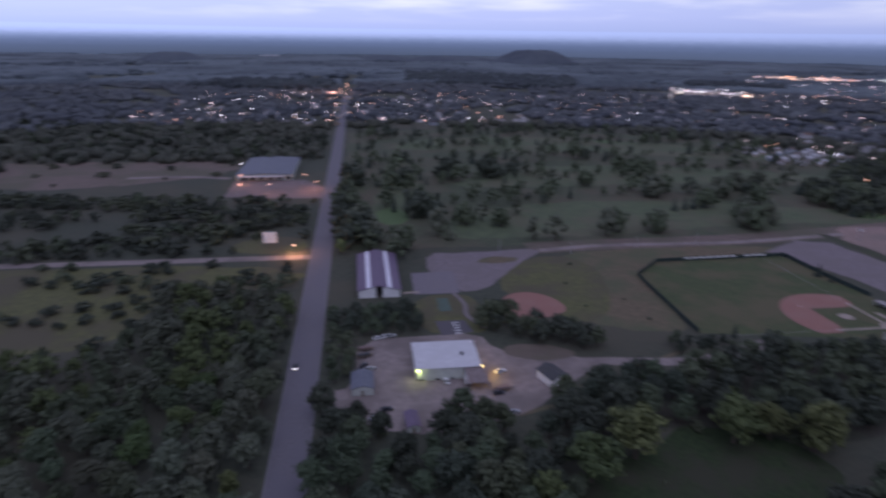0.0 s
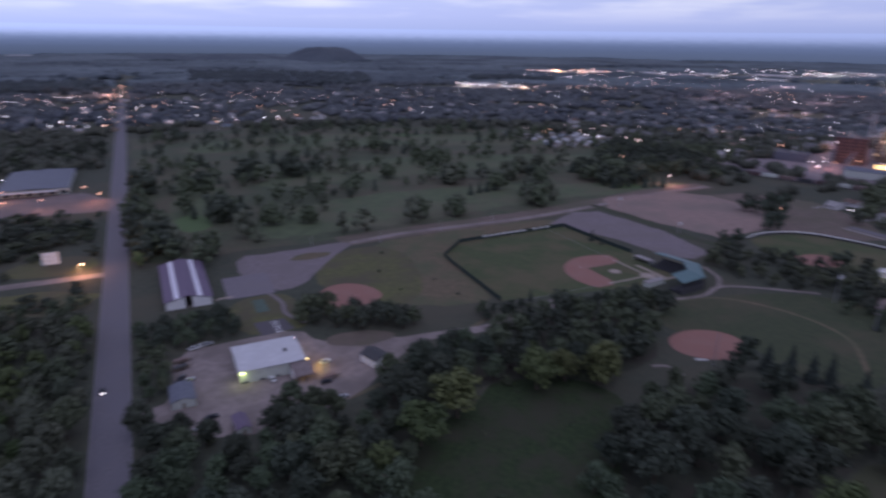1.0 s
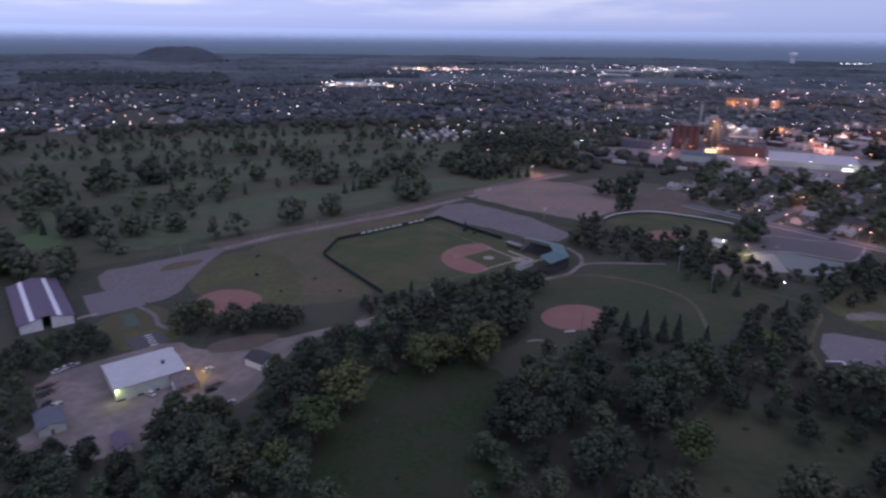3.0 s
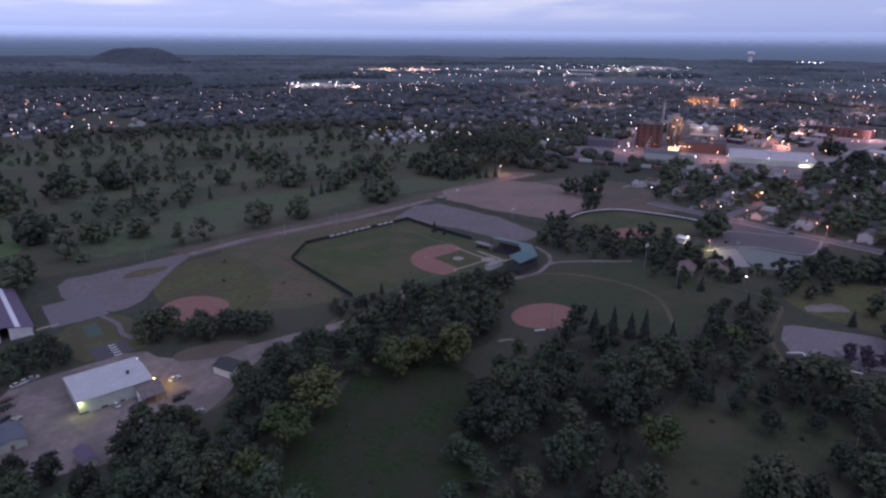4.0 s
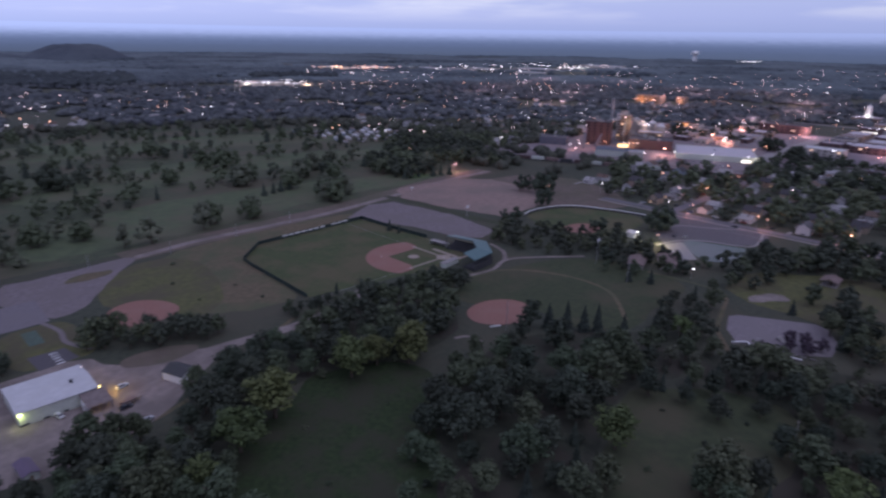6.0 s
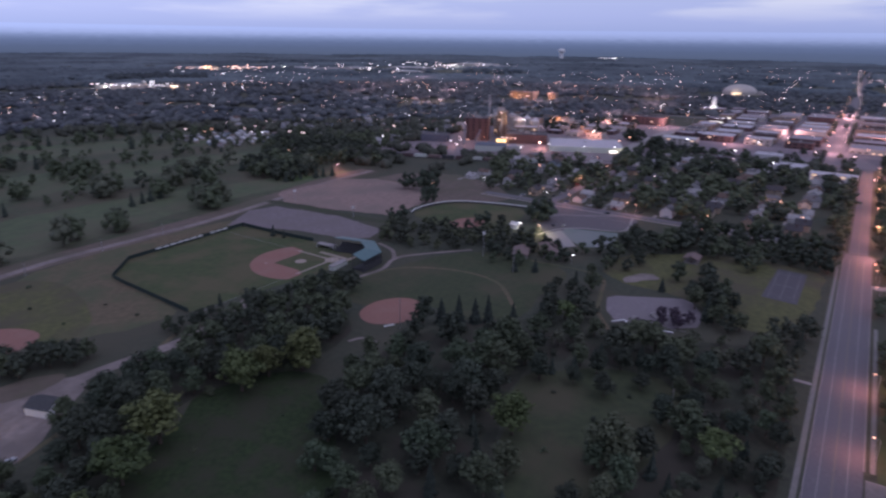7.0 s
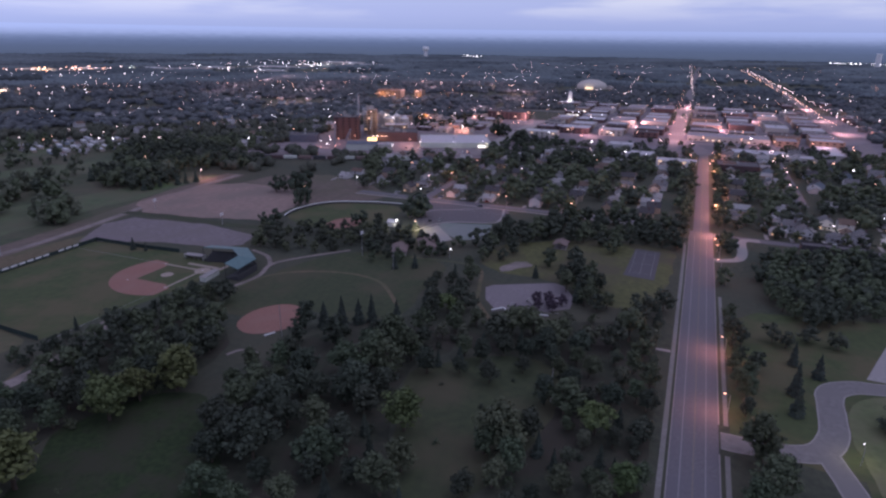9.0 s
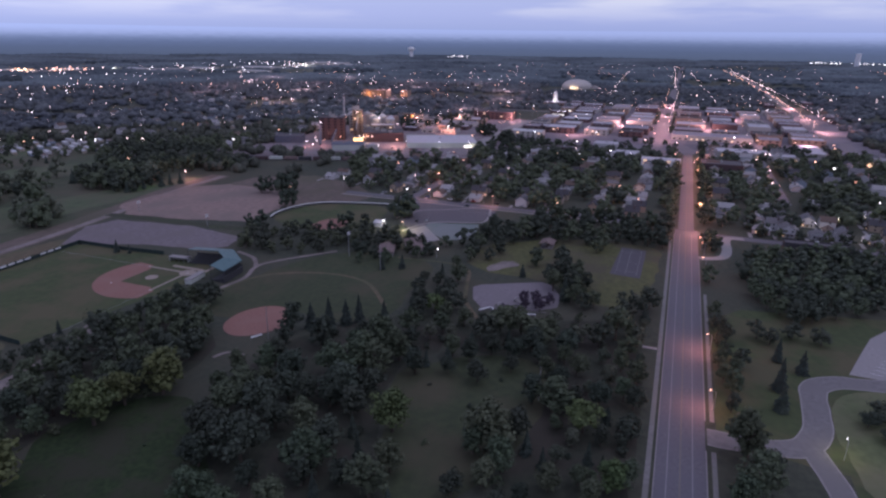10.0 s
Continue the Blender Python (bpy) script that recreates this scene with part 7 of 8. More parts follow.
# larger single buildings
block_building(437, -92, 9, 38, 3.6, ROOFS[3], TOWN_ROOF[0], "long low dark-roofed building by the cross street", windows=False)
block_building(698, 14, 14, 40, 6.5, M_WHITE, TOWN_ROOF[1], "white two-storey motel with a pale roof", lit=0.3)
block_building(730, 54, 24, 30, 6, WALLS[0], TOWN_ROOF[1], "white flat-roofed building by the street")
block_building(706, -46, 30, 40, 6, TOWN_WALL[0], TOWN_ROOF[0], "long dark-roofed brick building by the street", lit=0.1)
block_building(800, -70, 30, 60, 5, TOWN_WALL[2], TOWN_ROOF[1], "pale long commercial building")
block_building(785, -112, 20, 34, 5, TOWN_WALL[2], TOWN_ROOF[1], "pale flat-roofed storage building")
block_building(918, -42, 40, 100, 6, TOWN_WALL[2], TOWN_ROOF[2], "large low store with a mauve flat roof")
block_building(744, 126, 16, 44, 5, TOWN_WALL[0], TOWN_ROOF[0], "long brown-roofed building behind the trees")
block_building(704, 150, 12, 12, 6, WALLS[0], TOWN_ROOF[1], "small white flat-roofed building")
block_building(790, 82, 20, 28, 6, WALLS[0], TOWN_ROOF[1], "white hall beside the railway")
block_building(850, 196, 24, 44, 7, TOWN_WALL[2], M_ROOFWHITE, "white-roofed store at the downtown edge")
block_building(845, -150, 70, 24, 5, TOWN_WALL[2], TOWN_ROOF[1], "pale long commercial building")
block_building(1020, 292, 30, 66, 12, M_BRICKRED, TOWN_ROOF[0], "large red-brick hotel with some lit windows", lit=0.12)
g_ = block_building(735, 281, 66, 86, 5.4, M_WALLPALE, TOWN_ROOF[1], "large grocery store with a white flat roof", windows=False, rz=24.5)
box_part("lit_entrance", (-33.12, -33.02, -36, -27, 0.4, 3.0), M_WIN_COOL, g_, "brightly lit entrance")
for x_, y_ in ((686, 306), (700, 268), (716, 236), (722, 224)):
    street_lamp(x_, y_, 8, 180, "white", 0.5)
point_lamp(681, 304, 8, 900, COOL)
point_lamp(695, 266, 8, 900, COOL)
point_lamp(714, 228, 7, 2600, (1.0, 0.86, 0.62))


def brewery_plant():
    """The lit industrial plant: brick block, silos, stack, tower, conveyor, sheds."""
    SQ = 24.5
    block_building(713, 423, 22, 32, 28, M_BRICKRED, TOWN_ROOF[0], "tall dark-red brick plant building", lit=0.04, name="plant_building", rz=SQ)
    block_building(738, 438, 24, 26, 20, M_BRICKRED, TOWN_ROOF[0], "stepped dark-red brick plant building", lit=0.03, name="plant_building", rz=SQ)
    block_building(733, 360, 36, 52, 11, M_BRICKRED, TOWN_ROOF[0], "long low red-brick plant hall", windows=False, name="plant_building", rz=SQ)
    block_building(762, 376, 20, 30, 15, TOWN_WALL[1], TOWN_ROOF[1], "tan plant hall with a pale roof", lit=0.15, name="plant_building", rz=SQ)
    block_building(753, 408, 14, 13, 34, TOWN_WALL[1], TOWN_ROOF[1], "tall tan plant tower", lit=0.06, name="plant_building", rz=SQ)
    block_building(772, 424, 13, 13, 29, TOWN_WALL[2], TOWN_ROOF[1], "tall pale plant tower with a stair head", lit=0.1, name="plant_building", rz=SQ)
    block_building(836, 428, 30, 50, 13, TOWN_WALL[1], TOWN_ROOF[2], "tan plant block behind the towers", lit=0.08, name="plant_building", rz=SQ)
    block_building(655, 337, 12, 16, 7, TOWN_WALL[2], TOWN_ROOF[1], "pale block shed beside the tracks", windows=False, name="plant_building", rz=SQ)
    block_building(672, 462, 24, 34, 8, M_ROOFBLUE, TOWN_ROOF[0], "dark low metal plant shed", windows=False, name="plant_building", rz=SQ)
    s = thing("plant_shed", 649, 365, 0, SQ, "long blue-grey gabled metal shed beside the tracks", "building")
    bm = bmesh.new()
    add_gable_body(bm, -9, 9, -18.5, 18.5, 0, 7, 2.5)
    part("wall", bm, M_WALLPALE, s)
    bm = bmesh.new()
    add_gable(bm, -9, 9, -18.5, 18.5, 7, 2.5, 0.5, 0.25)
    part("roof", bm, M_ROOFBLUE, s)
    for k, (x, y, r, top) in enumerate(((786, 398, 8.5, 20), (797, 380, 6.0, 19), (804, 396, 6.0, 21), (793, 414, 6.0, 24))):
        s = thing("silo", x, y, label="tall pale concrete storage silo", category="silo", group="plant silos")
        bm = bmesh.new()
        add_tube(bm, 0, 0, 0, top, r, r, 20)
        part("body", bm, TOWN_WALL[2], s)
        bm = bmesh.new()
        add_tube(bm, 0, 0, top, top + 4, r + 0.1, 1.0, 20)
        part("cap", bm, M_ROOFWHITE, s)
        bm = bmesh.new()
        for z in range(3, top - 2, 5):
            add_tube(bm, 0, 0, z, z + 0.35, r + 0.12, r + 0.12, 20, cap=False)
        part("hoop", bm, M_STEEL, s)
    for x, y, h, r in ((752, 428, 54, 1.9), (790, 436, 34, 1.3)):
        s = thing("smokestack", x, y, label="slender tall grey smokestack", category="chimney")
        bm = bmesh.new()
        add_tube(bm, 0, 0, 0, h, r, r * 0.7, 14)
        part("shaft", bm, M_STEEL, s)
        bm = bmesh.new()
        add_tube(bm, 0, 0, h - 2, h - 1, r * 0.95, r * 0.95, 14)
        part("rim", bm, M_DARKSTEEL, s)
    d = thing("loading_dock", 706, 378, 0, SQ, "low plant dock under a bright yellow-lit canopy", "loading dock")
    box_part("wall", (0, 8, -11, 11, 0, 6), TOWN_WALL[1], d)
    box_part("canopy", (-3.5, 8.4, -11.5, 11.5, 6.01, 6.4), M_ROOFBLUE, d)
    for k in range(5):
        box_part("lit_bay", (-0.12, -0.04, -10 + k * 4.2, -6.6 + k * 4.2, 0.8, 5.0), M_DOCKLIT, d, "yellow-lit bay")
    for x, y, z, w, h in ((713, 423, 28.9, 5, 3.5), (708, 416, 28.9, 3, 2.2), (719, 430, 28.9, 3.5, 5.5), (738, 438, 20.9, 6, 4), (733, 360, 11.9, 6, 2.6), (727, 347, 11.9, 4, 2.2), (740, 372, 11.9, 5, 3.4), (753, 408, 34.9, 5, 5), (772, 424, 29.9, 4, 7)):
        r = thing("roof_house", x, y, z, SQ, "small metal plant house standing on a flat roof", "roof house", "plant roof houses")
        box_part("body", (-w / 2, w / 2, -w / 2, w / 2, -0.9, h), TOWN_WALL[2], r)
        box_part("lid", (-w / 2 - 0.2, w / 2 + 0.2, -w / 2 - 0.2, w / 2 + 0.2, h + 0.01, h + 0.3), M_DARKSTEEL, r)
    for ax, ay, az, bx, by, bz in ((729, 398, 10, 746, 404, 24), (760, 402, 28, 780, 394, 22), (726, 420, 26, 746, 410, 30), (744, 376, 9, 752, 402, 14)):
        p = thing("pipe_bridge", ax, ay, label="grey pipe run between the plant buildings", category="pipes")
        for k in range(3):
            bm = bmesh.new()
            add_beam(bm, (0, 0, az + k * 1.3), (bx - ax, by - ay, bz + k * 1.3), 0.45, 6)
            part("pipe", bm, M_STEEL, p)
    for ax, ay, az, bx, by, bz in ((646, 402, 4, 694, 430, 20), (672, 402, 4, 702, 412, 14), (753, 408, 32, 786, 398, 24)):
        c = thing("conveyor", ax, ay, label="sloping covered conveyor gantry", category="conveyor")
        bm = bmesh.new()
        add_beam(bm, (0, 0, az), (bx - ax, by - ay, bz), 1.3, 4)
        part("gallery", bm, M_ROOFBLUE, c)
        for t in (0.2, 0.55, 0.9):
            bm = bmesh.new()
            add_tube(bm, (bx - ax) * t, (by - ay) * t, 0, az + (bz - az) * t, 0.35, 0.35, 6)
            part("leg", bm, M_STEEL, c)


brewery_plant()
for x_, y_, h_, k_ in ((664, 412, 9, "warm"), (660, 404, 8, "warm"), (652, 410, 8, "white"), (666, 420, 9, "pale"), (706, 380, 7, "pale"), (708, 375, 7, "pale"), (710, 370, 7, "warm"), (712, 365, 7, "pale"), (690, 426, 24, "white"), (742, 402, 33, "pale"), (762, 416, 30, "white"), (780, 388, 22, "white"), (700, 440, 29, "white"), (822, 396, 10, "white"), (814, 376, 10, "pale"), (648, 324, 8, "white"), (622, 396, 8, "white"), (800, 452, 18, "warm"), (850, 450, 14, "warm"), (690, 398, 8, "warm"), (640, 416, 8, "white")):
    street_lamp(x_, y_, h_, 180, k_, 0.6, "plant lamps")
for x_, y_, z_, w_, c_ in ((660, 408, 4, 4500, (1.0, 0.38, 0.30)), (648, 420, 5, 4500, (1.0, 0.40, 0.34)), (703, 372, 6, 4200, (1.0, 0.60, 0.34)), (686, 424, 20, 900, (1.0, 0.30, 0.26)), (738, 398, 26, 3200, (1.0, 0.66, 0.42)), (774, 392, 26, 7000, (1.0, 0.66, 0.52)), (700, 330, 8, 6000, (1.0, 0.5, 0.42)), (694, 398, 5, 5000, (1.0, 0.40, 0.20))):
    point_lamp(x_, y_, z_, w_, c_, 1.0)

for x_, y_ in ((850, 330), (905, 385), (950, 330), (815, 300), (770, 470), (690, 320)):
    street_lamp(x_, y_, 9.0, 180, "warm", 0.7, "plant lamps")
    point_lamp(x_ - 3, y_, 8.0, 17000, (1.0, 0.42, 0.34), 1.0)

# orange-lit halls behind the plant
for x_, y_, w_, d_, h_ in ((1285, 645, 24, 56, 16), (1320, 590, 18, 18, 14), (955, 418, 14, 40, 8), (1340, 520, 16, 26, 10)):
    block_building(x_, y_, w_, d_, h_, TOWN_WALL[1], TOWN_ROOF[0], "tan institutional hall lit by orange floodlights", lit=0.1)
for x_, y_, z_, w_ in ((1269, 636, 6, 3600), (1269, 660, 7, 5200), (1307, 590, 6, 3000), (944, 424, 4, 3000), (944, 410, 4, 5000), (1328, 520, 5, 2600)):
    point_lamp(x_, y_, z_, w_, (1.0, 0.42, 0.13), 1.0)
for x_, y_, z_, w_ in ((985, 300, 8, 5000), (1000, 256, 8, 22000), (880, 20, 9, 24000), (960, 22, 9, 20000), (1060, 24, 9, 26000), (875, -88, 9, 16000), (1015, -36, 9, 40000), (1175, 24, 9, 50000), (1018, 84, 9, 40000), (880, -150, 9, 15000), (1165, -88, 9, 40000), (1330, 24, 9, 50000), (880, 135, 9, 16000), (1060, -202, 9, 36000), (1230, -202, 9, 50000), (1430, -202, 9, 70000), (830, -190, 9, 9000), (740, -186, 9, 7000)):
    point_lamp(x_, y_, z_, w_ * 1.3, (1.0, 0.48, 0.52), 0.8)


def dome_arena():
    e = thing("dome_arena", 1790, 280, label="large pale domed arena lit from below", category="arena")
    bm = bmesh.new()
    n, rings = 40, 9
    prev = None
    for k in range(rings):
        a = (math.pi / 2) * k / rings
        ring = [bm.verts.new((41 * math.cos(a) * math.cos(2 * math.pi * i / n), 41 * math.cos(a) * math.sin(2 * math.pi * i / n), 4 + 20 * math.sin(a))) for i in range(n)]
        if prev:
            for i in range(n):
                bm.faces.new((prev[i], prev[(i + 1) % n], ring[(i + 1) % n], ring[i]))
        prev = ring
    bm.faces.new(prev)
    part("dome_roof", bm, TOWN_WALL[2], e)
    bm = bmesh.new()
    add_tube(bm, 0, 0, 0, 4, 41, 41, 40)
    part("wall", bm, TOWN_WALL[2], e)
    box_part("entrance", (-50, -38, -12, 12, 0, 8), TOWN_WALL[2], e)
    bm = bmesh.new()
    add_gable_body(bm, -8, 8, -58, -36, 0, 5, 4, along="x")
    part("wing", bm, TOWN_WALL[2], e)
    for k in range(4):
        box_part("lit_entrance", (-50.1, -50.0, -10 + k * 5.5, -7 + k * 5.5, 0.5, 6), M_WIN_LIT, e)


dome_arena()
point_lamp(1730, 284, 8, 12000, (1.0, 0.8, 0.5), 1.0)


CX, CY = 1262, 238


def courthouse():
    e = thing("courthouse", CX, CY, label="pale floodlit courthouse with a central cupola", category="building")
    box_part("wall", (-16, 16, -20, 20, 0, 9), TOWN_WALL[1], e)
    box_part("roof", (-16.6, 16.6, -20.6, 20.6, 9, 9.6), TOWN_ROOF[2], e)
    bm = bmesh.new()
    add_tube(bm, 0, 0, 9.6, 13, 8.0, 5.0, 8)
    add_tube(bm, 0, 0, 13.0, 24, 4.6, 3.6, 8)
    part("cupola_drum", bm, M_WHITE, e)
    bm = bmesh.new()
    for k in range(5):
        a, b = math.pi / 2 * k / 5, math.pi / 2 * (k + 1) / 5
        add_tube(bm, 0, 0, 24 + 6 * math.sin(a), 24 + 6 * math.sin(b), 3.8 * math.cos(a), 3.8 * math.cos(b) + 0.05, 12, cap=False)
    part("cupola_dome", bm, M_WHITE, e)
    bm = bmesh.new()
    add_tube(bm, 0, 0, 29.8, 35, 0.5, 0.1, 8)
    part("finial", bm, M_STEEL, e)
    for k in range(5):
        box_part("window", (-16.06, -15.98, -17 + k * 7.6, -14 + k * 7.6, 2, 7), M_GLASSDARK, e)


courthouse()
point_lamp(CX - 12, CY, 14, 5000, (1.0, 0.92, 0.80), 0.6)


def water_tower(x, y, h, r, label):
    e = thing("water_tower", x, y, label=label, category="water tower")
    bm = bmesh.new()
    add_tube(bm, 0, 0, 0, h - r * 0.9, r * 0.62, r * 0.5, 20)
    part("stem", bm, M_WHITE, e)
    bm = bmesh.new()
    prof = ((r * 0.5, h - r * 0.9), (r, h - r * 0.45), (r * 1.05, h), (r * 0.85, h + r * 0.35), (0.2, h + r * 0.5))
    for (ra, za), (rb, zb) in zip(prof, prof[1:]):
        add_tube(bm, 0, 0, za, zb, ra, rb, 24, cap=False)
    part("tank", bm, M_WHITE, e)


water_tower(4020, 1755, 62, 21, "pale water tower far off beyond the town")
e_ = thing("storage_tower", 3945, -832, label="tall pale cylindrical tower on the far side of town", category="tower")
bm = bmesh.new()
add_tube(bm, 0, 0, 0, 74, 12, 13, 28)
part("shaft", bm, M_WHITE, e_)
bm = bmesh.new()
add_tube(bm, 0, 0, 74.01, 76, 14, 11, 28)
part("cap", bm, M_WHITE, e_)
e_ = thing("far_store", -517, 4120, 0, 19, "long lit white building far off in the woods", "building")
box_part("wall", (-52, 52, -20, 20, 0, 16), WALLS[0], e_)
box_part("lit_front", (-50, 50, -20.5, -20.1, 8, 11), M_WIN_COOL, e_, "brightly lit front")
box_part("roof", (-53, 53, -20, 21, 16.01, 17.5), M_ROOFWHITE, e_)

# railway
sheet("rail_yard", [(500, 590), (540, 452), (582, 336), (634, 214), (716, 58), (764, -4), (818, -4), (778, 60), (700, 214), (646, 340), (606, 440), (566, 590)], 0.016, M_DARKLOT2, "mauve gravel ground along the railway", "railway yard", wobble=3.0, soft=0)
for k_, off_ in enumerate((-26, -17, -9, 0, 9, 18)):
    ribbon("railway", [(532 + off_, 560 + off_), (572 + off_, 440), (612 + off_, 340), (668 + off_, 214), (749 + off_, 60), (790 + off_, -3)], 4.0, 0.03 + 0.004 * k_, (M_DARKROAD, M_ROOFBROWN, M_DARKLOT2)[k_ % 3], "ballasted railway track", "railway")
FREIGHT = [M_DARKSTEEL, M_ROOFBROWN, M_WALLPALE, M_BRICKRED]
for k_ in range(16):
    x_, y_ = 560 + 5.6 * k_, 432 - 14.6 * k_
    w_ = thing("freight_car", x_ - 14, y_, 0, -69, "long freight car standing on the tracks", "freight car", "standing freight train")
    box_part("body", (-6.8, 6.8, -1.45, 1.45, 1.1, 4.2), FREIGHT[(k_ * 7) % 4], w_)
    box_part("frame", (-7.2, 7.2, -0.7, 0.7, 0.7, 1.1), M_DARKSTEEL, w_)
    for s_ in (-5, 5):
        bm = bmesh.new()
        for d_ in (-0.9, 0.9):
            add_beam(bm, (s_ + d_, -0.75, 0.45), (s_ + d_, 0.75, 0.45), 0.45, 10)
        part("bogie", bm, M_DARKSTEEL, w_)
paints_ = ("white", "dark", "silver", "red", "blue", "silver", "dark")
for k_ in range(44):
    row_ = k_ % 4
    if row_ == 0:
        car(466 + T_RND.uniform(0, 2), 30 + k_ * 5.0, 90, paints_[k_ % 7])
    elif row_ == 1:
        car(476 + k_ * 3.4, 206.5 + T_RND.uniform(-0.5, 0.5), 0, paints_[k_ % 7])
    elif row_ == 2:
        car(570 + k_ * 5.0, -84.5, 0, paints_[k_ % 7])
    else:
        car(676 + T_RND.uniform(-1, 1), 234 + k_ * 2.0, 0, paints_[k_ % 7])

# trailer park beyond the golf course
for k_ in range(42):
    x_, y_ = 470 + (k_ % 7) * 17 + T_RND.uniform(-2, 2), 640 + (k_ // 7) * 22 - (k_ % 7) * 9 + T_RND.uniform(-2, 2)
    HOUSES.append((x_, y_))
    e_ = thing("mobile_home", x_, y_, 0, T_RND.uniform(60, 75), "pale mobile home with a flat white roof", "mobile home", "homes of the trailer park")
    box_part("body", (-8, 8, -2.2, 2.2, 0.4, 3.2), WALLS[(0, 0, 1, 3)[k_ % 4]], e_)
    bm = bmesh.new()
    add_gable(bm, -8, 8, -2.2, 2.2, 3.2, 0.4, 0.25, 0.12, along="x")
    part("roof", bm, M_ROOFWHITE if k_ % 3 else M_ROOFBROWN, e_)
    box_part("door", (-0.5, 0.5, -2.26, -2.18, 0.5, 2.5), M_TIMBER, e_)
    for s_ in (-5, 4):
        box_part("window", (s_ - 0.7, s_ + 0.7, -2.25, -2.19, 1.3, 2.3), M_WIN_LIT if k_ % 5 == 0 else M_GLASSDARK, e_)

# far malls and works
for x_, y_, w_, d_, h_ in ((836, 1540, 40, 60, 8), (900, 1566, 44, 90, 8), (930, 1478, 30, 110, 6), (1545, 2150, 60, 120, 10), (1690, 2060, 60, 160, 9), (1850, 1960, 80, 120, 9), (2200, 1640, 70, 170, 10), (2420, 1560, 90, 140, 10), (2600, 1440, 70, 160, 10), (2050, 1800, 60, 120, 8), (2760, 1650, 80, 200, 10), (1400, 1900, 40, 90, 8), (1980, 1500, 50, 120, 8)):
    block_building(x_, y_, w_, d_, h_, TOWN_WALL[2], M_ROOFWHITE, "long pale-roofed store on the edge of town", windows=False, name="far_store")
for x_, y_, w_, c_ in ((812, 1524, 36000, COOL), (880, 1540, 30000, COOL), (1525, 2110, 1400000, (1.0, 0.55, 0.25)), (1800, 1990, 120000, COOL), (2380, 1540, 500000, COOL), (930, 1420, 90000, (1.0, 0.6, 0.4)), (-48, 1470, 90000, (1.0, 0.45, 0.35)), (-110, 1500, 60000, (1.0, 0.6, 0.5))):
    point_lamp(x_, y_, 12, w_, c_, 2.0)

# unseen lamps added high above the far quarters to brighten the trees
S_RND = np.random.RandomState(19)
for k_ in range(16):
    point_lamp(1130 + (k_ % 4) * 190 + S_RND.uniform(-60, 60), 330 + (k_ // 4) * 220 + (k_ % 4) * 60 + S_RND.uniform(-60, 60), 24.0, 80000, (1.0, 0.58, 0.66), 1.0)

# ---- lamps of the town ----
L_RND = np.random.RandomState(8)
FAR_LAMPS = []


def town_lamp(x, y, kind, size):
    if math.hypot(x, y) < 900:
        street_lamp(x, y, 9.0, L_RND.uniform(0, 360), kind, size, "town lamps")
    else:
        FAR_LAMPS.append((x, y, kind, size * L_RND.uniform(0.3, 0.88)))


def lamp_line(x0, y0, x1, y1, step, kind, size, jitter=3.0, chance=1.0):
    n = max(1, int(math.hypot(x1 - x0, y1 - y0) / step))
    for i in range(n + 1):
        if L_RND.uniform() > chance:
            continue
        t = i / n
        town_lamp(x0 + (x1 - x0) * t + L_RND.uniform(-jitter, jitter), y0 + (y1 - y0) * t + L_RND.uniform(-jitter, jitter), kind, size)


def lamp_field(x0, x1, y0, y1, n, size, kinds=("pale", "warm", "white")):
    for _ in range(n):
        town_lamp(L_RND.uniform(x0, x1), L_RND.uniform(y0, y1), kinds[L_RND.randint(len(kinds))], size)


lamp_line(4445, -703, 4370, -1057, 16, "white", 5.0, 6)
lamp_line(4230, 1560, 4290, 1430, 20, "white", 4.0, 6)
lamp_line(1070, -189, 1500, -189, 24, "warm", 1.0)
lamp_line(1070, -214, 1500, -214, 28, "pale", 1.0)
lamp_line(1500, -189, 3000, -150, 36, "warm", 1.6)
lamp_line(1500, -214, 3000, -170, 44, "pale", 1.5)
lamp_line(910, 13, 1700, 13, 44, "pale", 0.6)
lamp_line(910, 35, 1700, 35, 50, "warm", 0.6)
lamp_line(1700, 20, 3400, 60, 90, "pale", 1.4)
lamp_line(1500, 160, 3200, 240, 110, "pale", 1.3)
lamp_line(1400, -60, 2600, -20, 120, "pale", 1.3)
lamp_line(866, -180, 886, 200, 40, "warm", 0.7)
lamp_line(1017, -180, 1017, 400, 48, "warm", 0.8)
lamp_line(1167, -180, 1167, 400, 60, "pale", 0.8)
lamp_line(760, 246, 1000, 246, 40, "warm", 0.7)
lamp_line(600, -84, 900, -84, 60, "pale", 0.55)
lamp_line(-30, 950, -30, 1640, 60, "warm", 0.8)
lamp_field(-330, 900, 930, 1500, 165, 0.85, ("pale", "white", "pale", "warm"))
lamp_field(-330, 250, 930, 1420, 75, 1.1, ("pale", "white", "warm"))
lamp_line(-20, 1380, -20, 1700, 40, "warm", 1.4, 14)
lamp_field(600, 1200, 480, 1000, 90, 0.7, ("pale", "white", "pale", "warm"))
lamp_field(460, 720, -300, 230, 18, 0.42)
lamp_field(880, 1600, -190, 330, 110, 0.8, ("warm", "warm", "pale", "white"))
lamp_field(700, 900, -220, 230, 16, 0.7, ("pale", "warm", "white"))
lamp_field(1200, 2300, 400, 1500, 150, 1.1, ("pale", "warm", "white"))
lamp_field(1500, 3400, -900, 900, 230, 1.4, ("pale", "warm", "pale"))
lamp_field(800, 1010, 290, 480, 26, 0.7, ("pale", "warm", "white"))
lamp_field(480, 590, 590, 760, 16, 0.6, ("pale", "white", "warm"))
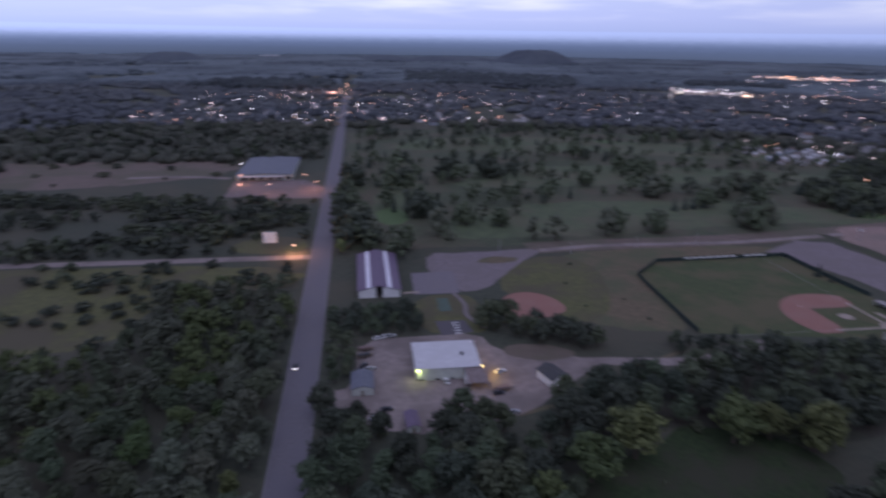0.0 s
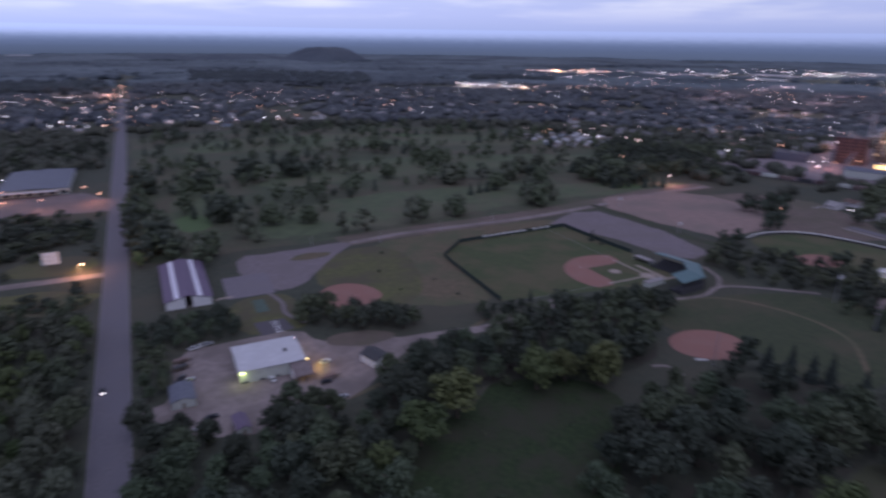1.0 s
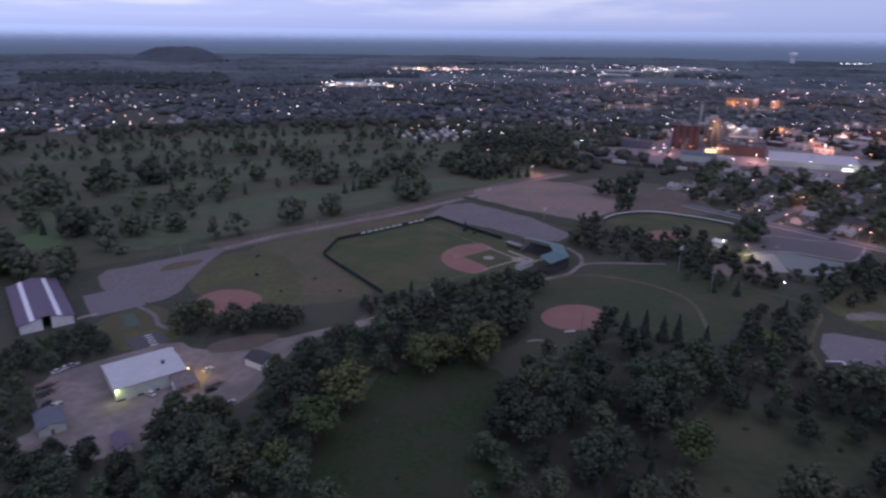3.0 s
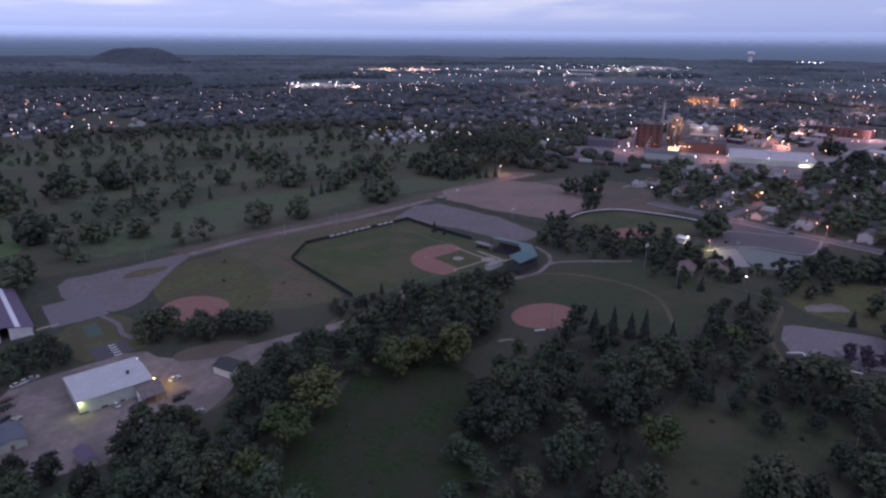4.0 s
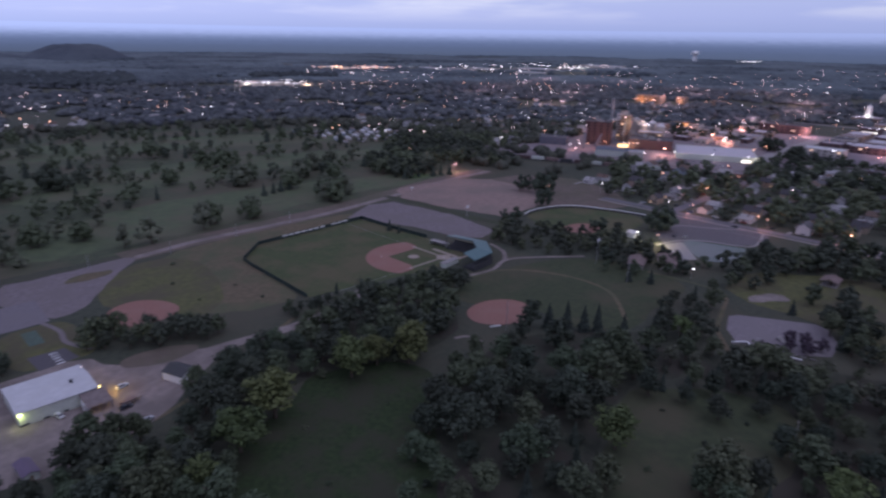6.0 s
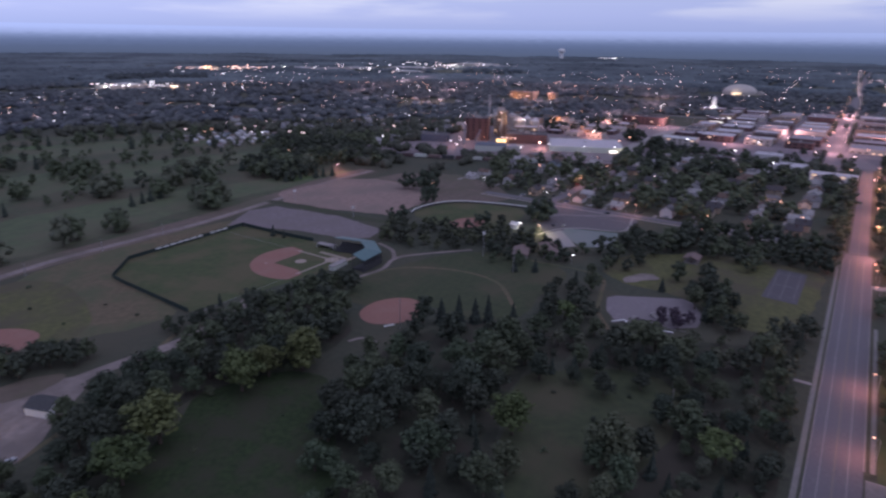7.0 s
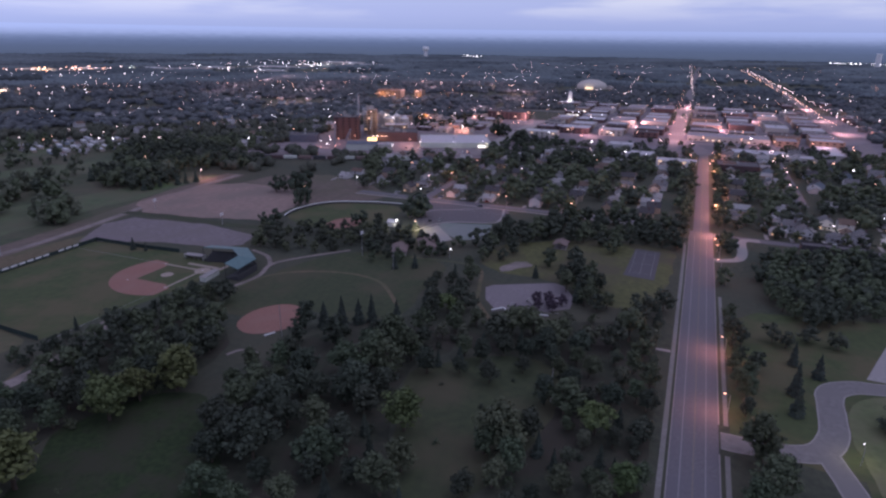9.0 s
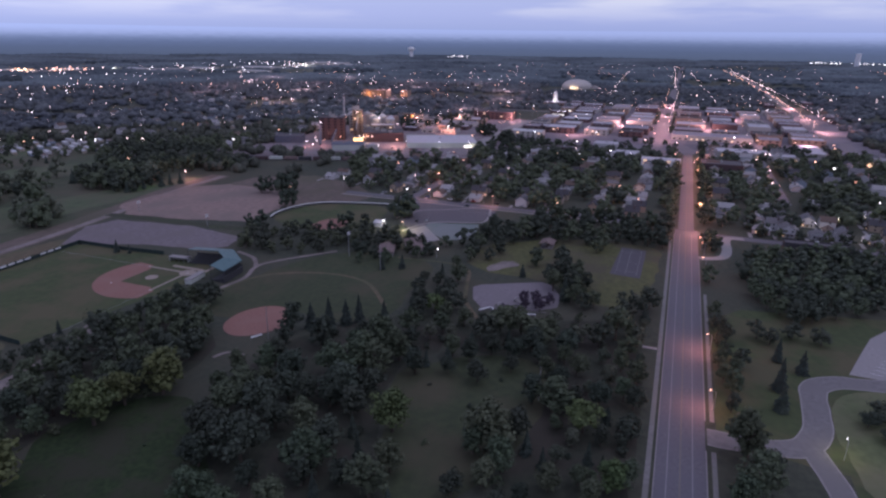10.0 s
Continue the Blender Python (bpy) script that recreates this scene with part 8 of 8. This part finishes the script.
lamp_field(860, 1150, 1150, 1450, 34, 1.1, ("white", "pale", "warm"))
lamp_field(1150, 1600, 1500, 2000, 40, 1.5, ("white", "pale"))
lamp_field(800, 960, 1440, 1580, 26, 1.7, ("white", "white", "pale"))
lamp_field(1440, 1760, 1950, 2200, 40, 3.0, ("warm", "warm", "pale"))
lamp_field(1760, 2800, 1380, 2050, 90, 2.3, ("white", "white", "pale"))
lamp_field(900, 1200, 1250, 1420, 12, 1.0, ("warm", "pale"))
lamp_field(500, 900, -700, -200, 24, 0.6)
lamp_field(900, 1600, -800, -220, 50, 1.1)
for x_, y_, k_, s_ in ((442, 422, "pale", 0.5), (565, 575, "warm", 0.7), (476, 275, "white", 0.45), (458, 205, "white", 0.4), (465, 140, "warm", 0.45), (540, 42, "warm", 0.6), (510, 220, "pale", 0.5), (560, 260, "warm", 0.6), (470, 520, "warm", 0.7), (430, 300, "warm", 0.35), (330, -165, "white", 0.4), (470, -150, "white", 0.4)):
    street_lamp(x_, y_, 7.5, 0, k_, s_, "town lamps")
point_lamp(442, 418, 7, 9000, (1.0, 0.42, 0.38))
# porch lights of the houses, built from low street lamps
for x_, y_ in ((486, -99), (508, -117), (524, -137), (510, -150), (470, -118), (488, -180)):
    street_lamp(x_, y_, 5.0, 0, "white", 0.3, "town lamps")
    point_lamp(x_ - 1, y_, 4.4, 700, (1.0, 0.86, 0.74))
point_lamp(542, 42, 7, 9000, ORANGE)
for x_, y_ in ((464, 186), (464, 132), (464, 80), (530, 203), (600, 203), (446, -150), (446, -230), (600, -88), (690, -88)):
    street_lamp(x_, y_, 8.0, 180, "warm", 0.4, "town lamps")
    point_lamp(x_ - 3, y_, 7.0, 3200, (1.0, 0.42, 0.32))

for kind_, mat_ in (("warm", M_LAMP_WARM), ("pale", M_LAMP_PALE), ("white", M_LAMP_WHITE)):
    V_, F_, S_ = [], [], []
    for x_, y_, k_, r_ in FAR_LAMPS:
        if k_ != kind_:
            continue
        n_ = len(V_)
        V_ += [(x_ + r_ * a, y_ + r_ * b, 12.0 + 0.7 * r_ * c) for a, b, c in ICO1[0]]
        F_ += [tuple(i + n_ for i in f) for f in ICO1[1].tolist()]
        S_ += [0] * len(ICO1[1])
        n_ = len(V_)
        V_ += [(x_ + 0.15 * a, y_ + 0.15 * b, z) for z in (0, 11.8) for a, b in ((1, 0), (-0.5, 0.87), (-0.5, -0.87))]
        F_ += [(n_, n_ + 1, n_ + 4, n_ + 3), (n_ + 1, n_ + 2, n_ + 5, n_ + 4), (n_ + 2, n_, n_ + 3, n_ + 5)]
        S_ += [1] * 3
    me_ = bpy.data.meshes.new("far_lamps")
    me_.from_pydata(V_, [], F_)
    me_.materials.append(mat_)
    me_.materials.append(M_STEEL)
    me_.polygons.foreach_set("material_index", S_)
    me_.update()
    tagged(new("far_lamps", me_), "scattered " + {"warm": "orange", "pale": "pale orange", "white": "white"}[kind_] + " lamps of the far town", "street lamps", kind="stuff")

# ---- distant woods, joined ----
F_RND = np.random.RandomState(33)
OPEN = []
OPEN.append([(430, -420), (430, 340), (600, 340), (650, 250), (710, 110), (712, -30), (790, -110), (870, -340)])
OPEN.append([(540, -26), (800, -26), (800, 0), (540, 0)])
OPEN.append([(-30, 360), (-30, 900), (60, 960), (330, 900), (540, 760), (560, 600), (480, 420), (470, -20), (440, -420), (60, -420), (-40, 100)])
OPEN.append([(-330, 240), (-330, 680), (-24, 680), (-24, 240)])
OPEN.append([(-34, 300), (-34, 2400), (-4, 2400), (-4, 300)])
OPEN.append([(780, -230), (780, 60), (700, 200), (640, 250), (600, 480), (860, 470), (1030, 330), (1180, 330), (1180, -230)])
OPEN.append([(1020, -235), (3000, -215), (3000, -185), (1020, -175)])
OPEN.append([(1180, -180), (1322, -180), (1322, 200), (1180, 200)])
OPEN.append([(560, -22), (800, -22), (800, -4), (560, -4)])
OPEN.append([(790, 1440), (970, 1440), (970, 1600), (790, 1600)])
OPEN.append([(1470, 2000), (1780, 1900), (1780, 2220), (1470, 2220)])
OPEN.append([(1780, 1800), (2800, 1380), (2860, 1720), (1900, 2080)])
OPEN.append([(1630, 210), (1780, 210), (1780, 360), (1630, 360)])
OPEN.append([(1230, 560), (1350, 560), (1350, 700), (1230, 700)])
OPEN.append([(1500, 10), (3500, 10), (3500, 40), (1500, 40)])


def far_woods(name, r0, r1, count, size, squash, lobes, label, seed_level, material=M_HAZELEAF, sprays=0):
    a = F_RND.uniform(radians(-32), radians(132), count)
    rr = np.sqrt(F_RND.uniform(r0 * r0, r1 * r1, count))
    x, y = rr * np.cos(a), rr * np.sin(a)
    ok = np.ones(count, bool)
    for poly in OPEN:
        ok &= ~inside(x, y, poly)
    for hx, hy in HOUSES:
        if hx * hx + hy * hy > 810000 and noise.noise(Vector((hx * 0.006, hy * 0.006, 12.0))) < 0.0:
            ok &= (np.abs(x - hx) > 4) | (np.abs(y - hy) > 4)
            continue
        ok &= (x - hx < -15) | (x - hx > 7.5) | (np.abs(y - hy) > 8.5)
    gaps = np.array([noise.noise(Vector((px * seed_level, py * seed_level, 2.0))) for px, py in zip(x, y)])
    ok &= gaps > -0.34
    x, y = x[ok], y[ok]
    sv, sf = ICO1
    n = len(x)
    k = lobes
    s = F_RND.uniform(size[0], size[1], (n, k, 1, 1))
    off = F_RND.uniform(-0.8, 0.8, (n, k, 1, 3)) * s * np.array([1, 1, 0.25])
    v = sv[None, None] * (1 + 0.3 * F_RND.uniform(-1, 1, (n, k, len(sv), 1))) * s * np.array([1, 1, squash])
    v = v + off
    v[..., 0] += x[:, None, None]
    v[..., 1] += y[:, None, None]
    v[..., 2] += s[..., 0] * squash * 0.75
    mid = v.mean(2).reshape(-1, 3)
    size_ = np.repeat(s.reshape(-1), sprays)
    verts = v.reshape(-1, 3)
    faces = (sf[None] + (np.arange(n * k) * len(sv))[:, None, None]).reshape(-1, 3)
    balls = len(faces)
    if sprays:
        d = F_RND.normal(0, 1, (n * k * sprays, 3))
        d[:, 2] = np.abs(d[:, 2])
        d /= np.linalg.norm(d, axis=1)[:, None]
        p = np.repeat(mid, sprays, 0) + d * size_[:, None] * np.array([1.0, 1.0, squash]) * F_RND.uniform(0.8, 1.25, (len(d), 1))
        a = np.cross(d, F_RND.normal(0, 1, d.shape))
        a *= (0.42 * size_ / np.linalg.norm(a, axis=1))[:, None]
        b = np.cross(d, a)
        tri = np.stack([p - a, p + a * 0.8 - b * 0.5, p + b], 1).reshape(-1, 3)
        faces = np.concatenate([faces, np.arange(len(tri)).reshape(-1, 3) + len(verts)])
        verts = np.concatenate([verts, tri])
    me = bpy.data.meshes.new(name)
    me.vertices.add(len(verts))
    me.vertices.foreach_set("co", verts.astype(np.float32).ravel())
    me.loops.add(faces.size)
    me.loops.foreach_set("vertex_index", faces.astype(np.int32).ravel())
    me.polygons.add(len(faces))
    me.polygons.foreach_set("loop_start", np.arange(0, faces.size, 3, dtype=np.int32))
    me.polygons.foreach_set("use_smooth", np.arange(len(faces)) < balls)
    me.update(calc_edges=True)
    me.materials.append(material)
    return tagged(new(name, me), label, "woods", kind="stuff")


def canopy(name, r0, r1, rings, spokes, label, material):
    """The closed top of the far woods: an uneven sheet of crowns, sunk where the land is open."""
    rr = np.geomspace(r0, r1, rings)[:, None]
    aa = np.radians(np.linspace(-33, 133, spokes))[None, :]
    rr = rr * (1 + F_RND.uniform(-0.004, 0.004, (rings, spokes)))
    x, y = rr * np.cos(aa), rr * np.sin(aa)
    broad = np.array([noise.noise(Vector((px * 0.0016, py * 0.0016, 6.0))) + 0.5 * noise.noise(Vector((px * 0.006, py * 0.006, 9.0))) for px, py in zip(x.ravel(), y.ravel())]).reshape(x.shape)
    z = 9.0 + 7.0 * np.clip(broad, -1, 1) + F_RND.uniform(-2.6, 2.6, x.shape)
    z = np.where(broad < -0.34, -2.0, z)
    for poly in OPEN:
        z = np.where(inside(x, y, poly), -2.0, z)
    z[0] = -2.0
    verts = np.stack([x, y, z], 2).reshape(-1, 3)
    i = np.arange((rings - 1) * spokes).reshape(rings - 1, spokes)[:, :-1].ravel()
    faces = np.stack([i, i + spokes, i + spokes + 1, i + 1], 1)
    me = raw_mesh(name, verts.tolist(), faces.tolist(), material)
    return tagged(new(name, me), label, "woods", kind="stuff")


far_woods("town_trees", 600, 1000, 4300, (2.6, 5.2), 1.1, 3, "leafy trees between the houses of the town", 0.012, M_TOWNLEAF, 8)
far_woods("town_trees", 1000, 1950, 12500, (3.6, 8.6), 0.66, 2, "trees between the houses of the town, tinted grey-blue for haze", 0.006, M_HAZELEAF, 4)
canopy("distant_woods", 1850, 4866, 90, 1150, "woods stretching to the horizon, coloured blue-grey for haze", M_HAZEWOOD)
far_woods("distant_woods", 1900, 3600, 3800, (9, 16), 0.5, 1, "taller trees standing over the far woods, coloured blue-grey for haze", 0.003, M_HAZEWOOD)

def pine_block(poly, gap, size, label, seed):
    """A dark stand of pines beyond the town, joined."""
    verts, faces, at = [], [], 0
    sv, sf = ICO1
    rnd = np.random.RandomState(seed)
    for x, y in spots(poly, gap, seed):
        k = size * rnd.uniform(0.7, 1.2)
        v = sv * (1 + 0.3 * rnd.uniform(-1, 1, (len(sv), 1))) * np.array([k, k, k * 0.9]) + np.array([x, y, k * 0.6])
        verts.append(v)
        faces += (sf + at).tolist()
        at += len(v)
    return tagged(new("pine_woods", raw_mesh("pine_woods", np.concatenate(verts), faces, M_PINE)), label, "woods", kind="stuff")


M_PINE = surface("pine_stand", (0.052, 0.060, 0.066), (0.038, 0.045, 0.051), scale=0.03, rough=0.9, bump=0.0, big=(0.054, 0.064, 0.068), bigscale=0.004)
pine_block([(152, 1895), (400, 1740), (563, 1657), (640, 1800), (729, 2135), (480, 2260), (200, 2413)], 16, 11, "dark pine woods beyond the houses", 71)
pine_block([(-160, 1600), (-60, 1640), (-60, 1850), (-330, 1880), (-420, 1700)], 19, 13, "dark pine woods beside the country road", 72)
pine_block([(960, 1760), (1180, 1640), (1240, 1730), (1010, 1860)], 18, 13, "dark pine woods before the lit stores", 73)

# hill colour paled and blued to put the haze over it
M_HAZEHILL = surface("hazy_wooded_hill", (0.076, 0.088, 0.108), (0.058, 0.069, 0.088), scale=0.04, big=(0.082, 0.096, 0.116), bigscale=0.004, bump=0.8)
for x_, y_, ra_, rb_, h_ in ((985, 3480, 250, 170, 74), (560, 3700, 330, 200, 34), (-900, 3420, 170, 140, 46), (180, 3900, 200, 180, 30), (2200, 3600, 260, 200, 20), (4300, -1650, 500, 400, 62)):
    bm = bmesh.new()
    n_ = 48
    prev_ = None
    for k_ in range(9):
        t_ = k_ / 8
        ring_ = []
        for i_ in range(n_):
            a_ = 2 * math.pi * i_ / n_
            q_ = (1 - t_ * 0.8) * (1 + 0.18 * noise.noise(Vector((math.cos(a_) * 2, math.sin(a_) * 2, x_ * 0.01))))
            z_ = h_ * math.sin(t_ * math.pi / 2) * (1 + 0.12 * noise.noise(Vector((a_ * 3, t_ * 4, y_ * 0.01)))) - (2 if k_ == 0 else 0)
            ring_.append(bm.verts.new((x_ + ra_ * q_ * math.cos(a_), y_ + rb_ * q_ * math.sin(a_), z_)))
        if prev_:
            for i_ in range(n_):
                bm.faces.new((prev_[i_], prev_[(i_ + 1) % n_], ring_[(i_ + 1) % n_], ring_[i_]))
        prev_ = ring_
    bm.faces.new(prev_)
    tagged(part("hill", bm, M_HAZEHILL, None), "low wooded hill on the horizon, paled blue for haze", "hill", kind="structure")
